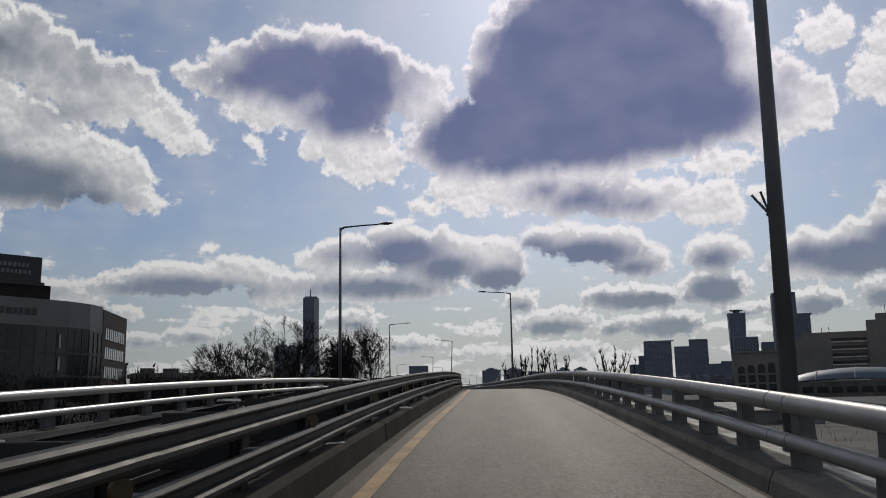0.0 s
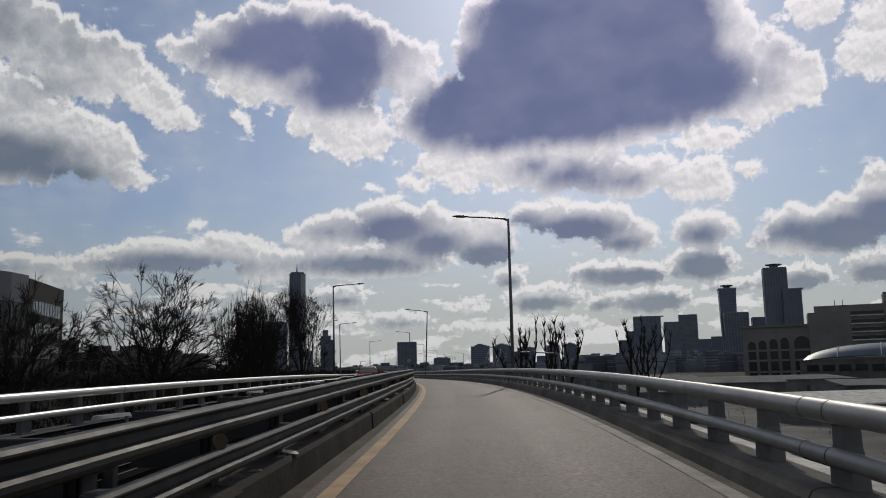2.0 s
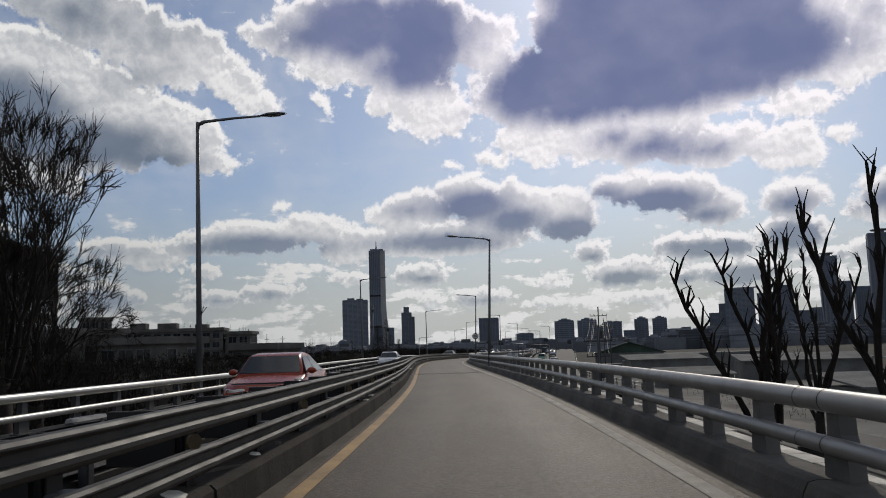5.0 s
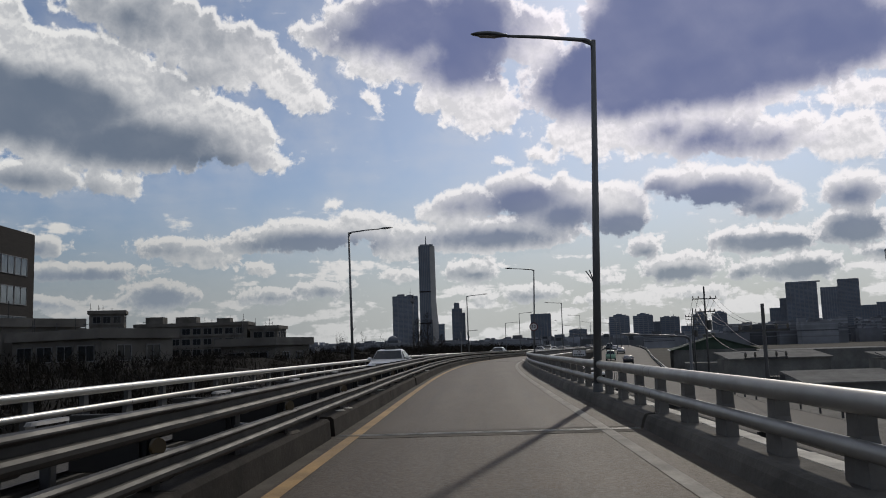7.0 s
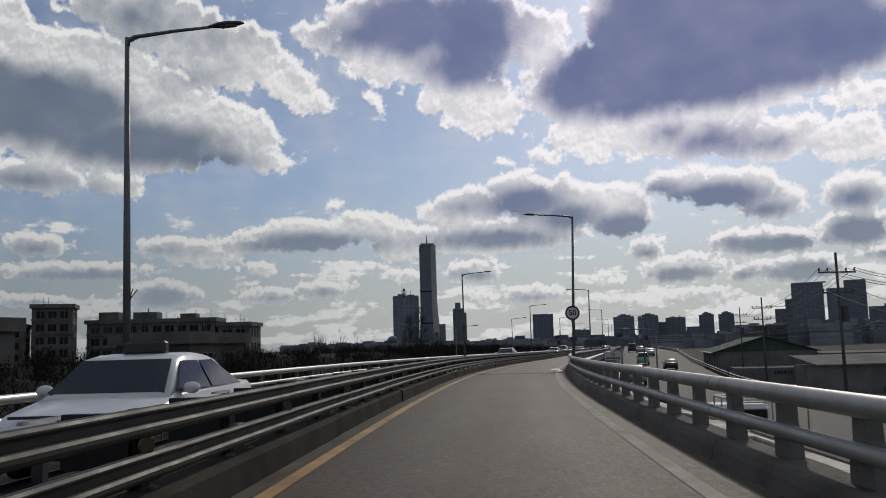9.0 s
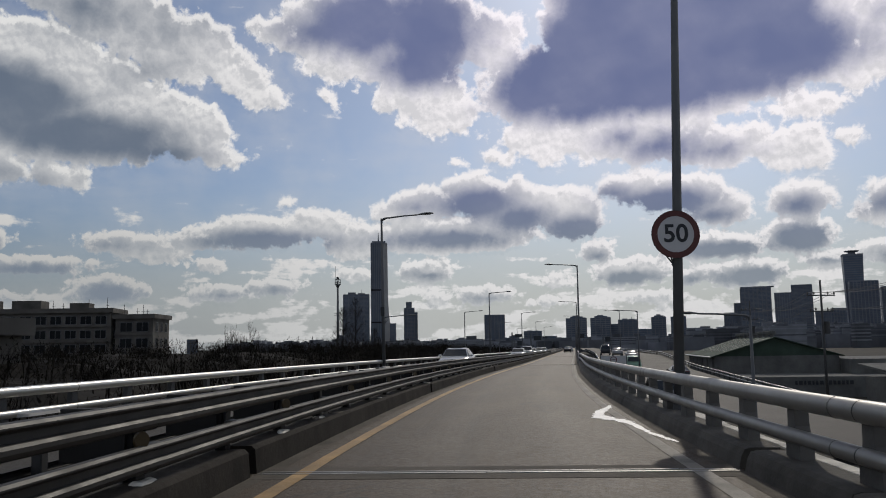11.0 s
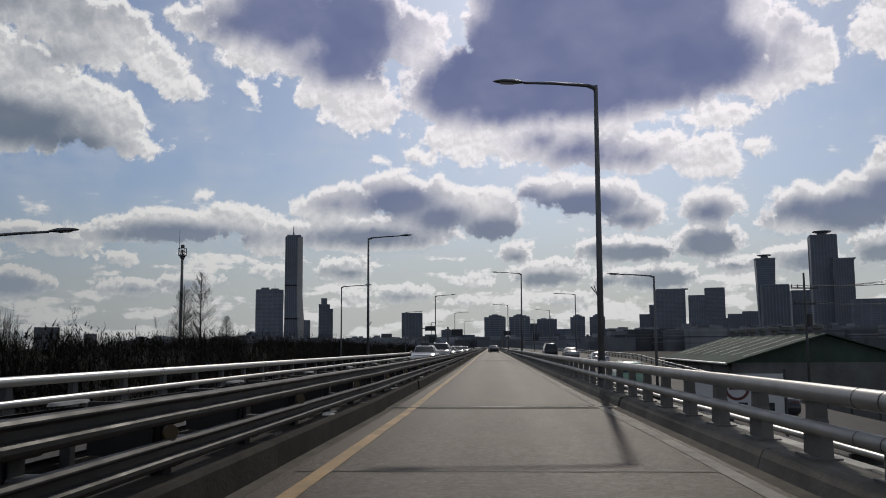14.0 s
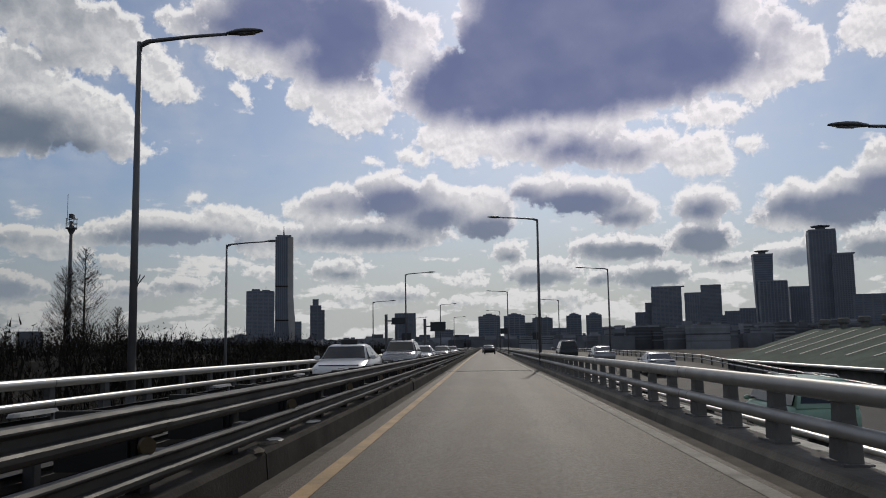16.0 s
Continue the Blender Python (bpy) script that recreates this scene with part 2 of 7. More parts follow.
def build_world():
    world = bpy.data.worlds.new("world")
    scene.world = world
    world.use_nodes = True
    world.node_tree.nodes.clear()
    g = Graph(world.node_tree)
    way = g.node("ShaderNodeTexCoord").outputs["Generated"]
    xyz = g.node("ShaderNodeSeparateXYZ", {0: way})
    az = g.math("MULTIPLY", g.math("ARCTAN2", g.math("MULTIPLY", xyz.outputs[0], -1.0), xyz.outputs[1]), 57.29578)
    el = g.math("MULTIPLY", g.math("ARCSINE", xyz.outputs[2]), 57.29578)
    place = g.node("ShaderNodeCombineXYZ", {0: az, 1: el}).outputs[0]
    billows = billow_group()
    swell = g.node("ShaderNodeGroup", {0: place}, node_tree=billows).outputs[0]
    above = g.node("ShaderNodeGroup", {0: g.vec("ADD", place, (-0.10, 0.30, 0.0))}, node_tree=billows).outputs[0]
    low = g.span(el, 4.0, 14.0, 1.0, 0.0, True)
    # how deep the place lies in a cloud; beyond the seen part the same kind of sky goes on
    heaps = heap_group()
    deep = g.node("ShaderNodeGroup", {0: place}, node_tree=heaps).outputs[0]
    over = g.node("ShaderNodeGroup", {0: g.vec("ADD", place, (-0.10, 0.36, 0.0))}, node_tree=heaps).outputs[0]
    side = g.math("MAXIMUM", g.span(g.math("ABSOLUTE", az), 38.0, 50.0), g.span(el, 25.0, 34.0))
    wide = g.math("MULTIPLY_ADD", g.noise(g.vec("ADD", place, (37.3, 21.7, 5.4)), 0.055, 2.0, 0.5), 7.0, -3.7)
    deep = g.math("MAXIMUM", deep, g.math("MULTIPLY_ADD", side, 5.0, g.math("SUBTRACT", wide, 5.0)))
    # thin broken layers near the horizon
    thin = g.noise(g.vec("MULTIPLY", place, (0.22, 0.80, 1.0)), 1.0, 4.0, 0.52)
    layer = g.math("MULTIPLY_ADD", thin, 3.0, g.span(el, 1.0, 11.0, -1.50, -2.15))
    lift = g.span(low, 0.0, 1.0, 0.42, 0.22)
    cloud = g.math("MAXIMUM", g.math("ADD", g.math("ADD", deep, swell), lift), g.math("MULTIPLY_ADD", swell, 0.45, g.math("ADD", layer, lift)))
    edge = g.span(g.math("ADD", g.math("ADD", over, above), lift), g.span(low, 0.0, 1.0, 0.62, 0.42), -0.05, 0.0, 1.0, True)
    thick = g.math("MULTIPLY_ADD", swell, g.span(low, 0.0, 1.0, 0.5, 0.62), heaped(g, place, CORES, 0.9))
    thick = g.math("ADD", thick, g.span(low, 0.0, 1.0, 0.26, 0.10))
    thick = g.math("MAXIMUM", thick, g.math("MULTIPLY_ADD", side, 3.0, g.math("SUBTRACT", wide, 3.6)))
    sky = g.node("ShaderNodeTexSky", sky_type="NISHITA", sun_disc=False, sun_elevation=radians(SUN_EL), sun_rotation=radians(-SUN_YAW), altitude=50.0, air_density=1.0, dust_density=1.2, ozone_density=3.0)
    air = g.mix(1.0, sky.outputs[0], (SKY_GAIN * 0.86, SKY_GAIN * 0.98, SKY_GAIN * 1.16), "MULTIPLY")
    mist = g.mix(g.span(az, 4.0, 34.0, smooth=True), (0.42, 0.44, 0.44), (0.22, 0.245, 0.265))
    air = g.mix(g.span(el, -1.0, 13.0, 0.92, 0.0, True), air, mist)
    # how near the sun the place is
    near = g.math("DIVIDE", g.vec("LENGTH", g.vec("MULTIPLY_ADD", place, (1.0, 1.1, 0.0), (-SUN_YAW, -SUN_EL * 1.1, 0.0))), 30.0)
    silver = g.math("POWER", 2.718, g.math("MULTIPLY", g.math("MULTIPLY", near, near), -1.6))
    alpha = g.span(cloud, g.span(low, 0.0, 1.0, -0.12, -0.05), g.span(low, 0.0, 1.0, 0.40, 0.18), smooth=True)
    shade = g.span(thick, g.span(low, 0.0, 1.0, -0.80, -0.30), g.span(low, 0.0, 1.0, 1.45, 0.46), 0.0, 1.0, True)
    # knobs are lit from above and behind, creases between them are grey
    relief = g.span(g.math("SUBTRACT", swell, above), -0.30, 0.34, 0.0, 1.0)
    lit = g.math("MULTIPLY_ADD", relief, 0.50, g.math("MULTIPLY_ADD", edge, 0.62, g.span(low, 0.0, 1.0, 0.34, 0.20)), clamp=True)
    lit = g.math("MULTIPLY_ADD", silver, g.math("SUBTRACT", 0.86, g.math("MULTIPLY", lit, 0.68)), lit, clamp=True)
    # the thick parts let the lit crest show over them
    dull = g.mix(low, (0.36, 0.38, 0.42), (0.31, 0.345, 0.38))
    pale = g.mix(g.math("MULTIPLY", low, g.span(az, 6.0, 26.0)), (0.76, 0.76, 0.75), (0.50, 0.50, 0.49))
    white = g.mix(silver, pale, (1.14, 1.06, 1.13))
    white = g.mix(lit, dull, white)
    dark = g.mix(g.span(az, 12.0, 22.0), (0.150, 0.177, 0.320), (0.130, 0.165, 0.225))
    dark = g.mix(low, dark, (0.185, 0.225, 0.285))
    # broad uneven depth inside the thick parts
    uneven = g.span(g.noise(g.vec("MULTIPLY", place, (1.0, 1.4, 0.0)), 0.22, 2.0, 0.45), 0.35, 0.68, 1.0, 0.93)
    body = g.mix(g.math("MULTIPLY", g.math("MULTIPLY", shade, uneven), g.math("MULTIPLY_ADD", g.math("MULTIPLY", edge, g.span(thick, 0.3, 1.3, 1.0, 0.0)), -0.85, 1.0)), white, dark)
    # a thin veil hangs round the clouds
    veil = g.math("MULTIPLY", g.span(cloud, g.span(low, 0.0, 1.0, -2.6, -1.6), 0.2, 0.0, 0.34, True), g.span(g.noise(place, 0.22, 3.0, 0.5), 0.35, 0.65, 0.2, 1.0))
    air = g.mix(veil, air, g.mix(0.5, dull, white))
    seen = g.mix(alpha, air, body)
    # the haze above the horizon
    seen = g.mix(g.span(el, -1.0, 9.0, 0.42, 0.0, True), seen, mist)
    seen = g.mix(g.span(el, -2.0, 0.0), (0.12, 0.12, 0.12), seen)
    back = g.node("ShaderNodeBackground", {0: seen, 1: 1.0})
    world.node_tree.links.new(back.outputs[0], g.node("ShaderNodeOutputWorld").inputs[0])


SKY_GAIN = 0.05
build_world()

# ---- materials ----
def material(name, colour, rough=0.6, metal=0.0, scale=1.0, amount=0.25, bump=0.0, bump_scale=None, second=None, fine=8.0, stretch=(1, 1, 1), specular=0.5, vary=0.0, island=False):
    """A plain surface with two scales of stains and grain, in metres."""
    m = bpy.data.materials.new(name)
    m.use_nodes = True
    g = Graph(m.node_tree)
    bsdf = m.node_tree.nodes["Principled BSDF"]
    where = g.vec("MULTIPLY", g.node("ShaderNodeTexCoord").outputs["Object"], stretch)
    big = g.noise(where, scale, 4.0, 0.6)
    small = g.noise(where, scale * fine, 3.0, 0.6)
    dark = tuple(c * (1 - amount) for c in colour)
    light = second or tuple(min(1.0, c * (1 + amount)) for c in colour)
    tone = g.mix(g.span(big, 0.3, 0.7), dark, light)
    tone = g.mix(g.math("MULTIPLY", g.span(small, 0.35, 0.75), 0.35), tone, dark)
    if vary:
        r = g.node("ShaderNodeNewGeometry").outputs["Random Per Island"] if island else g.node("ShaderNodeObjectInfo").outputs["Random"]
        v = g.span(r, 0.0, 1.0, 1.0 - vary, 1.0 + vary)
        tone = g.vec("SCALE", tone)
        tone.node.inputs["Scale"].default_value = 1.0
        m.node_tree.links.new(v, tone.node.inputs["Scale"])
    m.node_tree.links.new(tone, bsdf.inputs["Base Color"])
    m.node_tree.links.new(g.span(small, 0.2, 0.8, max(0.02, rough - 0.12), min(1.0, rough + 0.12)), bsdf.inputs["Roughness"])
    bsdf.inputs["Metallic"].default_value = metal
    bsdf.inputs["Specular IOR Level"].default_value = specular
    if bump:
        b = g.node("ShaderNodeBump", {"Strength": bump, "Distance": 0.01, "Height": g.noise(where, bump_scale or scale * fine, 4.0, 0.65)})
        m.node_tree.links.new(b.outputs[0], bsdf.inputs["Normal"])
    return m


ASPHALT = material("asphalt", (0.056, 0.050, 0.043), 0.76, 0.0, 0.35, 0.22, 0.7, 60.0, fine=60.0, specular=0.18)


def lane_material():
    """Worn asphalt laid out across and along the lane: polished wheel tracks, long stains, grit at the edges, hair cracks."""
    m = material("lane_asphalt", (0.084, 0.064, 0.043), 0.66, 0.0, 0.35, 0.22, 0.7, 60.0, fine=60.0, specular=0.26)
    g = Graph(m.node_tree)
    bsdf = m.node_tree.nodes["Principled BSDF"]
    base = bsdf.inputs["Base Color"].links[0].from_socket
    gloss = bsdf.inputs["Roughness"].links[0].from_socket
    uv = g.node("ShaderNodeUVMap", uv_map="lane").outputs[0]
    xy = g.node("ShaderNodeSeparateXYZ", {0: uv})
    wander = g.math("MULTIPLY_ADD", g.noise(g.vec("MULTIPLY", uv, (0.0, 0.06, 0.0)), 1.0, 2.0), 0.5, -0.35)
    across = g.math("ABSOLUTE", g.math("ADD", xy.outputs[0], wander))
    track = g.span(g.math("ABSOLUTE", g.math("SUBTRACT", across, 0.82)), 0.12, 0.48, 1.0, 0.0, True)
    streak = g.noise(g.vec("MULTIPLY", uv, (3.2, 0.10, 1.0)), 1.0, 4.0, 0.6)
    blotch = g.noise(g.vec("MULTIPLY", uv, (0.9, 0.22, 1.0)), 1.0, 4.0, 0.62)
    tone = g.mix(g.math("MULTIPLY", track, 0.12), base, (0.110, 0.094, 0.074))
    tone = g.mix(g.span(streak, 0.48, 0.68, 0.0, 0.70), tone, (0.050, 0.042, 0.034))
    tone = g.mix(g.span(blotch, 0.48, 0.66, 0.0, 0.75), tone, (0.118, 0.100, 0.078))
    coarse = g.noise(uv, 7.0, 4.0, 0.7)
    tone = g.mix(g.span(coarse, 0.50, 0.68, 0.0, 0.42), tone, (0.036, 0.030, 0.024))
    speck = g.noise(uv, 26.0, 3.0, 0.7)
    tone = g.mix(g.span(speck, 0.52, 0.72, 0.0, 0.75), tone, (0.024, 0.021, 0.018))
    tone = g.mix(g.span(speck, 0.46, 0.30, 0.0, 0.65), tone, (0.165, 0.145, 0.118))
    edge = g.span(across, 1.35, 2.1, 0.0, 0.75, True)
    tone = g.mix(g.math("MULTIPLY", edge, g.span(g.noise(uv, 2.2, 5.0, 0.7), 0.35, 0.65)), tone, (0.075, 0.060, 0.044))
    crack = g.node("ShaderNodeTexVoronoi", {"Vector": g.vec("MULTIPLY_ADD", g.noise(uv, 1.1, 3.0, 0.6, 1), (0.9, 0.9, 0.0), g.vec("MULTIPLY", uv, (0.55, 0.16, 1.0))), "Scale": 1.0}, feature="DISTANCE_TO_EDGE").outputs["Distance"]
    line = g.math("MULTIPLY", g.span(crack, 0.004, 0.012, 1.0, 0.0), g.span(g.noise(uv, 0.35, 2.0), 0.50, 0.60))
    tone = g.mix(g.math("MULTIPLY", line, 0.55), tone, (0.022, 0.020, 0.018))
    tone = g.mix(1.0, tone, (0.59, 0.465, 0.32), "MULTIPLY")
    m.node_tree.links.new(tone, bsdf.inputs["Base Color"])
    m.node_tree.links.new(g.math("MULTIPLY_ADD", track, -0.02, gloss), bsdf.inputs["Roughness"])
    return m


LANE_ASPHALT = lane_material()
DUSTY = material("dusty_gutter", (0.095, 0.082, 0.066), 0.9, 0.0, 1.5, 0.35, 0.6, 40.0, fine=25.0, specular=0.2)
CONCRETE = material("stained_concrete", (0.105, 0.096, 0.083), 0.9, 0.0, 0.9, 0.45, 0.6, 20.0, fine=16.0, specular=0.25, vary=0.15)
# brightened so the parapet's strip looks sunlit; plain pale concrete elsewhere
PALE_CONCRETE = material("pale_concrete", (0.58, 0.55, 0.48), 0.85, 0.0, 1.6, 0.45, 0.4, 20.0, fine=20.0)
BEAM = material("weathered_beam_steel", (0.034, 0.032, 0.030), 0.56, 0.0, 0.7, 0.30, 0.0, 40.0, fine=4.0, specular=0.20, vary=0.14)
# grime, plus the shade on the median kerb's face, both in the base colour
GRIMY_SHADED_KERB = material("grimy_shaded_kerb", (0.034, 0.029, 0.024), 0.95, 0.0, 1.1, 0.5, 0.6, 22.0, fine=16.0, specular=0.12, vary=0.18)
DARK_BED = material("dark_median_bed", (0.045, 0.042, 0.038), 0.95, 0.0, 1.4, 0.5, 0.6, 25.0, fine=14.0, specular=0.15)
CAST_PAINT = material("dull_cast_post_paint", (0.125, 0.12, 0.112), 0.65, 0.1, 2.0, 0.35, 0.15, 30.0, vary=0.12)
CAP_PAINT = material("weathered_pale_plate", (0.16, 0.16, 0.155), 0.5, 0.1, 2.0, 0.3, vary=0.25)
RAIL = material("brushed_rail", (0.46, 0.45, 0.42), 0.36, 0.75, 0.4, 0.12, fine=4.0, vary=0.05)
GREY_RAIL = material("grey_painted_rail", (0.24, 0.232, 0.215), 0.42, 0.25, 0.5, 0.18, fine=6.0, vary=0.05)
POST_PAINT = material("dark_post_paint", (0.055, 0.055, 0.055), 0.62, 0.2, 2.0, 0.3, 0.1, 30.0)
POLE_PAINT = material("grey_pole_paint", (0.115, 0.12, 0.125), 0.5, 0.2, 1.0, 0.25)
LAMP_GLASS = material("lamp_lens", (0.25, 0.25, 0.24), 0.25, 0.0, 2.0, 0.1)
YELLOW = material("yellow_line_paint", (0.34, 0.20, 0.06), 0.7, 0.0, 1.5, 0.4, 0.4, 40.0, fine=25.0)
WHITE_LINE = material("worn_white_line_paint", (0.24, 0.22, 0.185), 0.75, 0.0, 1.5, 0.4, 0.4, 40.0, fine=25.0, specular=0.3)
TAR = material("seam_tar", (0.018, 0.016, 0.014), 0.7, 0.0, 3.0, 0.3, specular=0.2)
JOINT_STEEL = material("joint_steel", (0.30, 0.29, 0.27), 0.5, 0.6, 3.0, 0.3, 0.2, 30.0)
REFLECTOR = material("amber_reflector", (0.050, 0.030, 0.006), 0.5, 0.0, 4.0, 0.2)
EARTH = material("bare_earth", (0.055, 0.050, 0.040), 0.95, 0.0, 0.05, 0.35, 0.5, 1.5, fine=30.0, specular=0.1)
YARD = material("yard_ground", (0.17, 0.16, 0.14), 0.9, 0.0, 0.12, 0.4, 0.4, 4.0, fine=20.0, specular=0.06)
BARK = material("dark_bark", (0.026, 0.021, 0.017), 0.9, 0.0, 3.0, 0.35, specular=0.15)
SCRUB = material("winter_scrub", (0.013, 0.011, 0.0085), 0.95, 0.0, 1.0, 0.5, specular=0.1, vary=0.2)
EVERGREEN = material("dark_conifer", (0.018, 0.024, 0.014), 0.9, 0.0, 1.0, 0.4, specular=0.1)
TOWER_GLASS = material("blue_tower_glass", (0.085, 0.110, 0.155), 0.35, 0.0, 0.04, 0.2, fine=10.0, specular=0.5, vary=0.15)
TOWER_WALL = material("grey_tower_wall", (0.17, 0.185, 0.215), 0.75, 0.0, 0.04, 0.15, fine=10.0, specular=0.2, vary=0.15)
CITY_WALL = material("low_city_wall", (0.17, 0.18, 0.20), 0.8, 0.0, 0.06, 0.25, fine=8.0, specular=0.2, vary=0.55, island=True)
# pale base colour stands in for sun glare on the landmark tower
GLARE_TOWER = material("glare_tower_wall", (0.40, 0.39, 0.38), 0.7, 0.0, 0.04, 0.15, fine=10.0, specular=0.3)
DARK_BRICK = material("dark_brick_cladding", (0.024, 0.021, 0.020), 0.85, 0.0, 0.5, 0.25, 0.4, 8.0, fine=10.0, stretch=(1, 1, 5), specular=0.2)
WHITE_PANEL = material("light_metal_panel", (0.125, 0.125, 0.13), 0.45, 0.2, 0.15, 0.12, fine=20.0)
OLD_PLASTER = material("stained_plaster", (0.13, 0.122, 0.11), 0.9, 0.0, 0.25, 0.4, 0.3, 5.0, fine=8.0, specular=0.15)
STONE_WALL = material("beige_stone_wall", (0.20, 0.185, 0.165), 0.85, 0.0, 0.08, 0.2, fine=15.0, specular=0.2)
WINDOW = material("dark_window_glass", (0.016, 0.019, 0.022), 0.12, 0.0, 0.5, 0.3, specular=0.3)
BRIGHT_WINDOW = material("sky_facing_glass", (0.16, 0.19, 0.21), 0.08, 0.6, 0.5, 0.2)
GREEN_ROOF = material("green_sheet_roof", (0.060, 0.085, 0.066), 0.9, 0.0, 0.3, 0.3, fine=12.0, specular=0.12)
GREY_SHEET = material("grey_sheet_wall", (0.15, 0.15, 0.142), 0.92, 0.0, 0.3, 0.35, 0.3, 6.0, fine=12.0, specular=0.12)
SKYLIGHT = material("translucent_roof_strip", (0.30, 0.30, 0.27), 0.6, 0.0, 0.6, 0.25, specular=0.3)
DOME_BLUE = material("blue_dome_roof", (0.055, 0.085, 0.115), 0.45, 0.2, 0.2, 0.2, fine=12.0)
WHITE_PAINT = material("white_car_paint", (0.62, 0.62, 0.61), 0.18, 0.0, 1.0, 0.05, fine=20.0)
SILVER_PAINT = material("silver_car_paint", (0.34, 0.34, 0.34), 0.22, 0.5, 1.0, 0.06, fine=20.0)
RED_PAINT = material("red_car_paint", (0.30, 0.045, 0.020), 0.22, 0.0, 1.0, 0.08, fine=20.0)
DARK_PAINT = material("dark_car_paint", (0.03, 0.032, 0.036), 0.2, 0.0, 1.0, 0.1, fine=20.0)
GREEN_PAINT = material("pale_green_paint", (0.25, 0.40, 0.30), 0.35, 0.0, 1.0, 0.1, fine=20.0)
CAR_GLASS = material("tinted_car_glass", (0.012, 0.014, 0.015), 0.06, 0.0, 1.0, 0.1, specular=0.6)
RUBBER = material("tyre_rubber", (0.018, 0.018, 0.018), 0.85, 0.0, 5.0, 0.2)
RIM = material("wheel_rim", (0.35, 0.35, 0.35), 0.3, 0.8, 5.0, 0.1)
HEADLIGHT = material("headlight_glass", (0.65, 0.66, 0.68), 0.08, 0.3, 5.0, 0.1)
TRIM_BLACK = material("black_plastic", (0.02, 0.02, 0.02), 0.5, 0.0, 5.0, 0.2)
SIGN_WHITE = material("sign_white", (0.55, 0.55, 0.56), 0.45, 0.0, 3.0, 0.08)
SIGN_RED = material("sign_red", (0.10, 0.022, 0.020), 0.45, 0.0, 3.0, 0.1)
SIGN_BLACK = material("sign_black", (0.015, 0.017, 0.022), 0.5, 0.0, 3.0, 0.1)
SIGN_GREEN = material("sign_back_dark", (0.035, 0.040, 0.045), 0.5, 0.3, 3.0, 0.1)
WHITE_FILM = material("thin_white_film", (0.74, 0.73, 0.71), 0.35, 0.0, 3.0, 0.2, fine=10.0, specular=0.6)


# ---- shaping ----
def mesh_of(name, bm, *materials, smooth=False):
    me = bpy.data.meshes.new(name)
    bm.normal_update()
    bm.to_mesh(me)
    bm.free()
    for m in materials:
        me.materials.append(m)
    if smooth:
        for p in me.polygons:
            p.use_smooth = True
    return me


def part(name, bm, mat, parent, label="", smooth=False):
    """Links a bmesh as one mesh object under a thing or a part."""
    ob = new(name, bm if isinstance(bm, bpy.types.Mesh) else mesh_of(name, bm, *(mat if isinstance(mat, (tuple, list)) else (mat,)), smooth=smooth))
    ob.parent = parent
    if label:
        tagged(ob, label)
    return ob


def thing(name, m=None, label="", category="", group="", kind=""):
    ob = new(name)
    ob.empty_display_size = 0.2
    if m is not None:
        ob.matrix_world = m
    return tagged(ob, label, category, group, kind)


def box(bm, x0, y0, z0, x1, y1, z1, bevel=0.0, taper=1.0, index=0):
    """A box with an optional bevel; taper scales its top."""
    cx, cy = (x0 + x1) / 2, (y0 + y1) / 2
    vs = [bm.verts.new((x, y, z0)) for x, y in ((x0, y0), (x1, y0), (x1, y1), (x0, y1))]
    vs += [bm.verts.new((cx + (x - cx) * taper, cy + (y - cy) * taper, z1)) for x, y in ((x0, y0), (x1, y0), (x1, y1), (x0, y1))]
    fs = [bm.faces.new([vs[i] for i in f]) for f in ((3, 2, 1, 0), (4, 5, 6, 7), (0, 1, 5, 4), (1, 2, 6, 5), (2, 3, 7, 6), (3, 0, 4, 7))]
    for f in fs:
        f.material_index = index
    if bevel:
        bmesh.ops.bevel(bm, geom=list({e for f in fs for e in f.edges}), offset=bevel, segments=1, affect="EDGES", material=index)
    return bm


def tube(bm, points, radii, sides=10, cap=True, index=0):
    """A round bar along points, with a radius at each."""
    points = [Vector(p) for p in points]
    rings, side = [], None
    for i, p in enumerate(points):
        d = (points[min(i + 1, len(points) - 1)] - points[max(i - 1, 0)]).normalized()
        if side is None:
            side = d.orthogonal().normalized()
        side = (side - d * side.dot(d)).normalized()
        up = d.cross(side)
        r = radii[i] if isinstance(radii, (list, tuple)) else radii
        rings.append([bm.verts.new(p + (side * math.cos(a) + up * math.sin(a)) * r) for a in (2 * math.pi * k / sides for k in range(sides))])
    for a, b in zip(rings, rings[1:]):
        for k in range(sides):
            bm.faces.new((a[k], a[(k + 1) % sides], b[(k + 1) % sides], b[k])).material_index = index
    if cap:
        bm.faces.new(rings[0][::-1]).material_index = index
        bm.faces.new(rings[-1]).material_index = index
    return bm


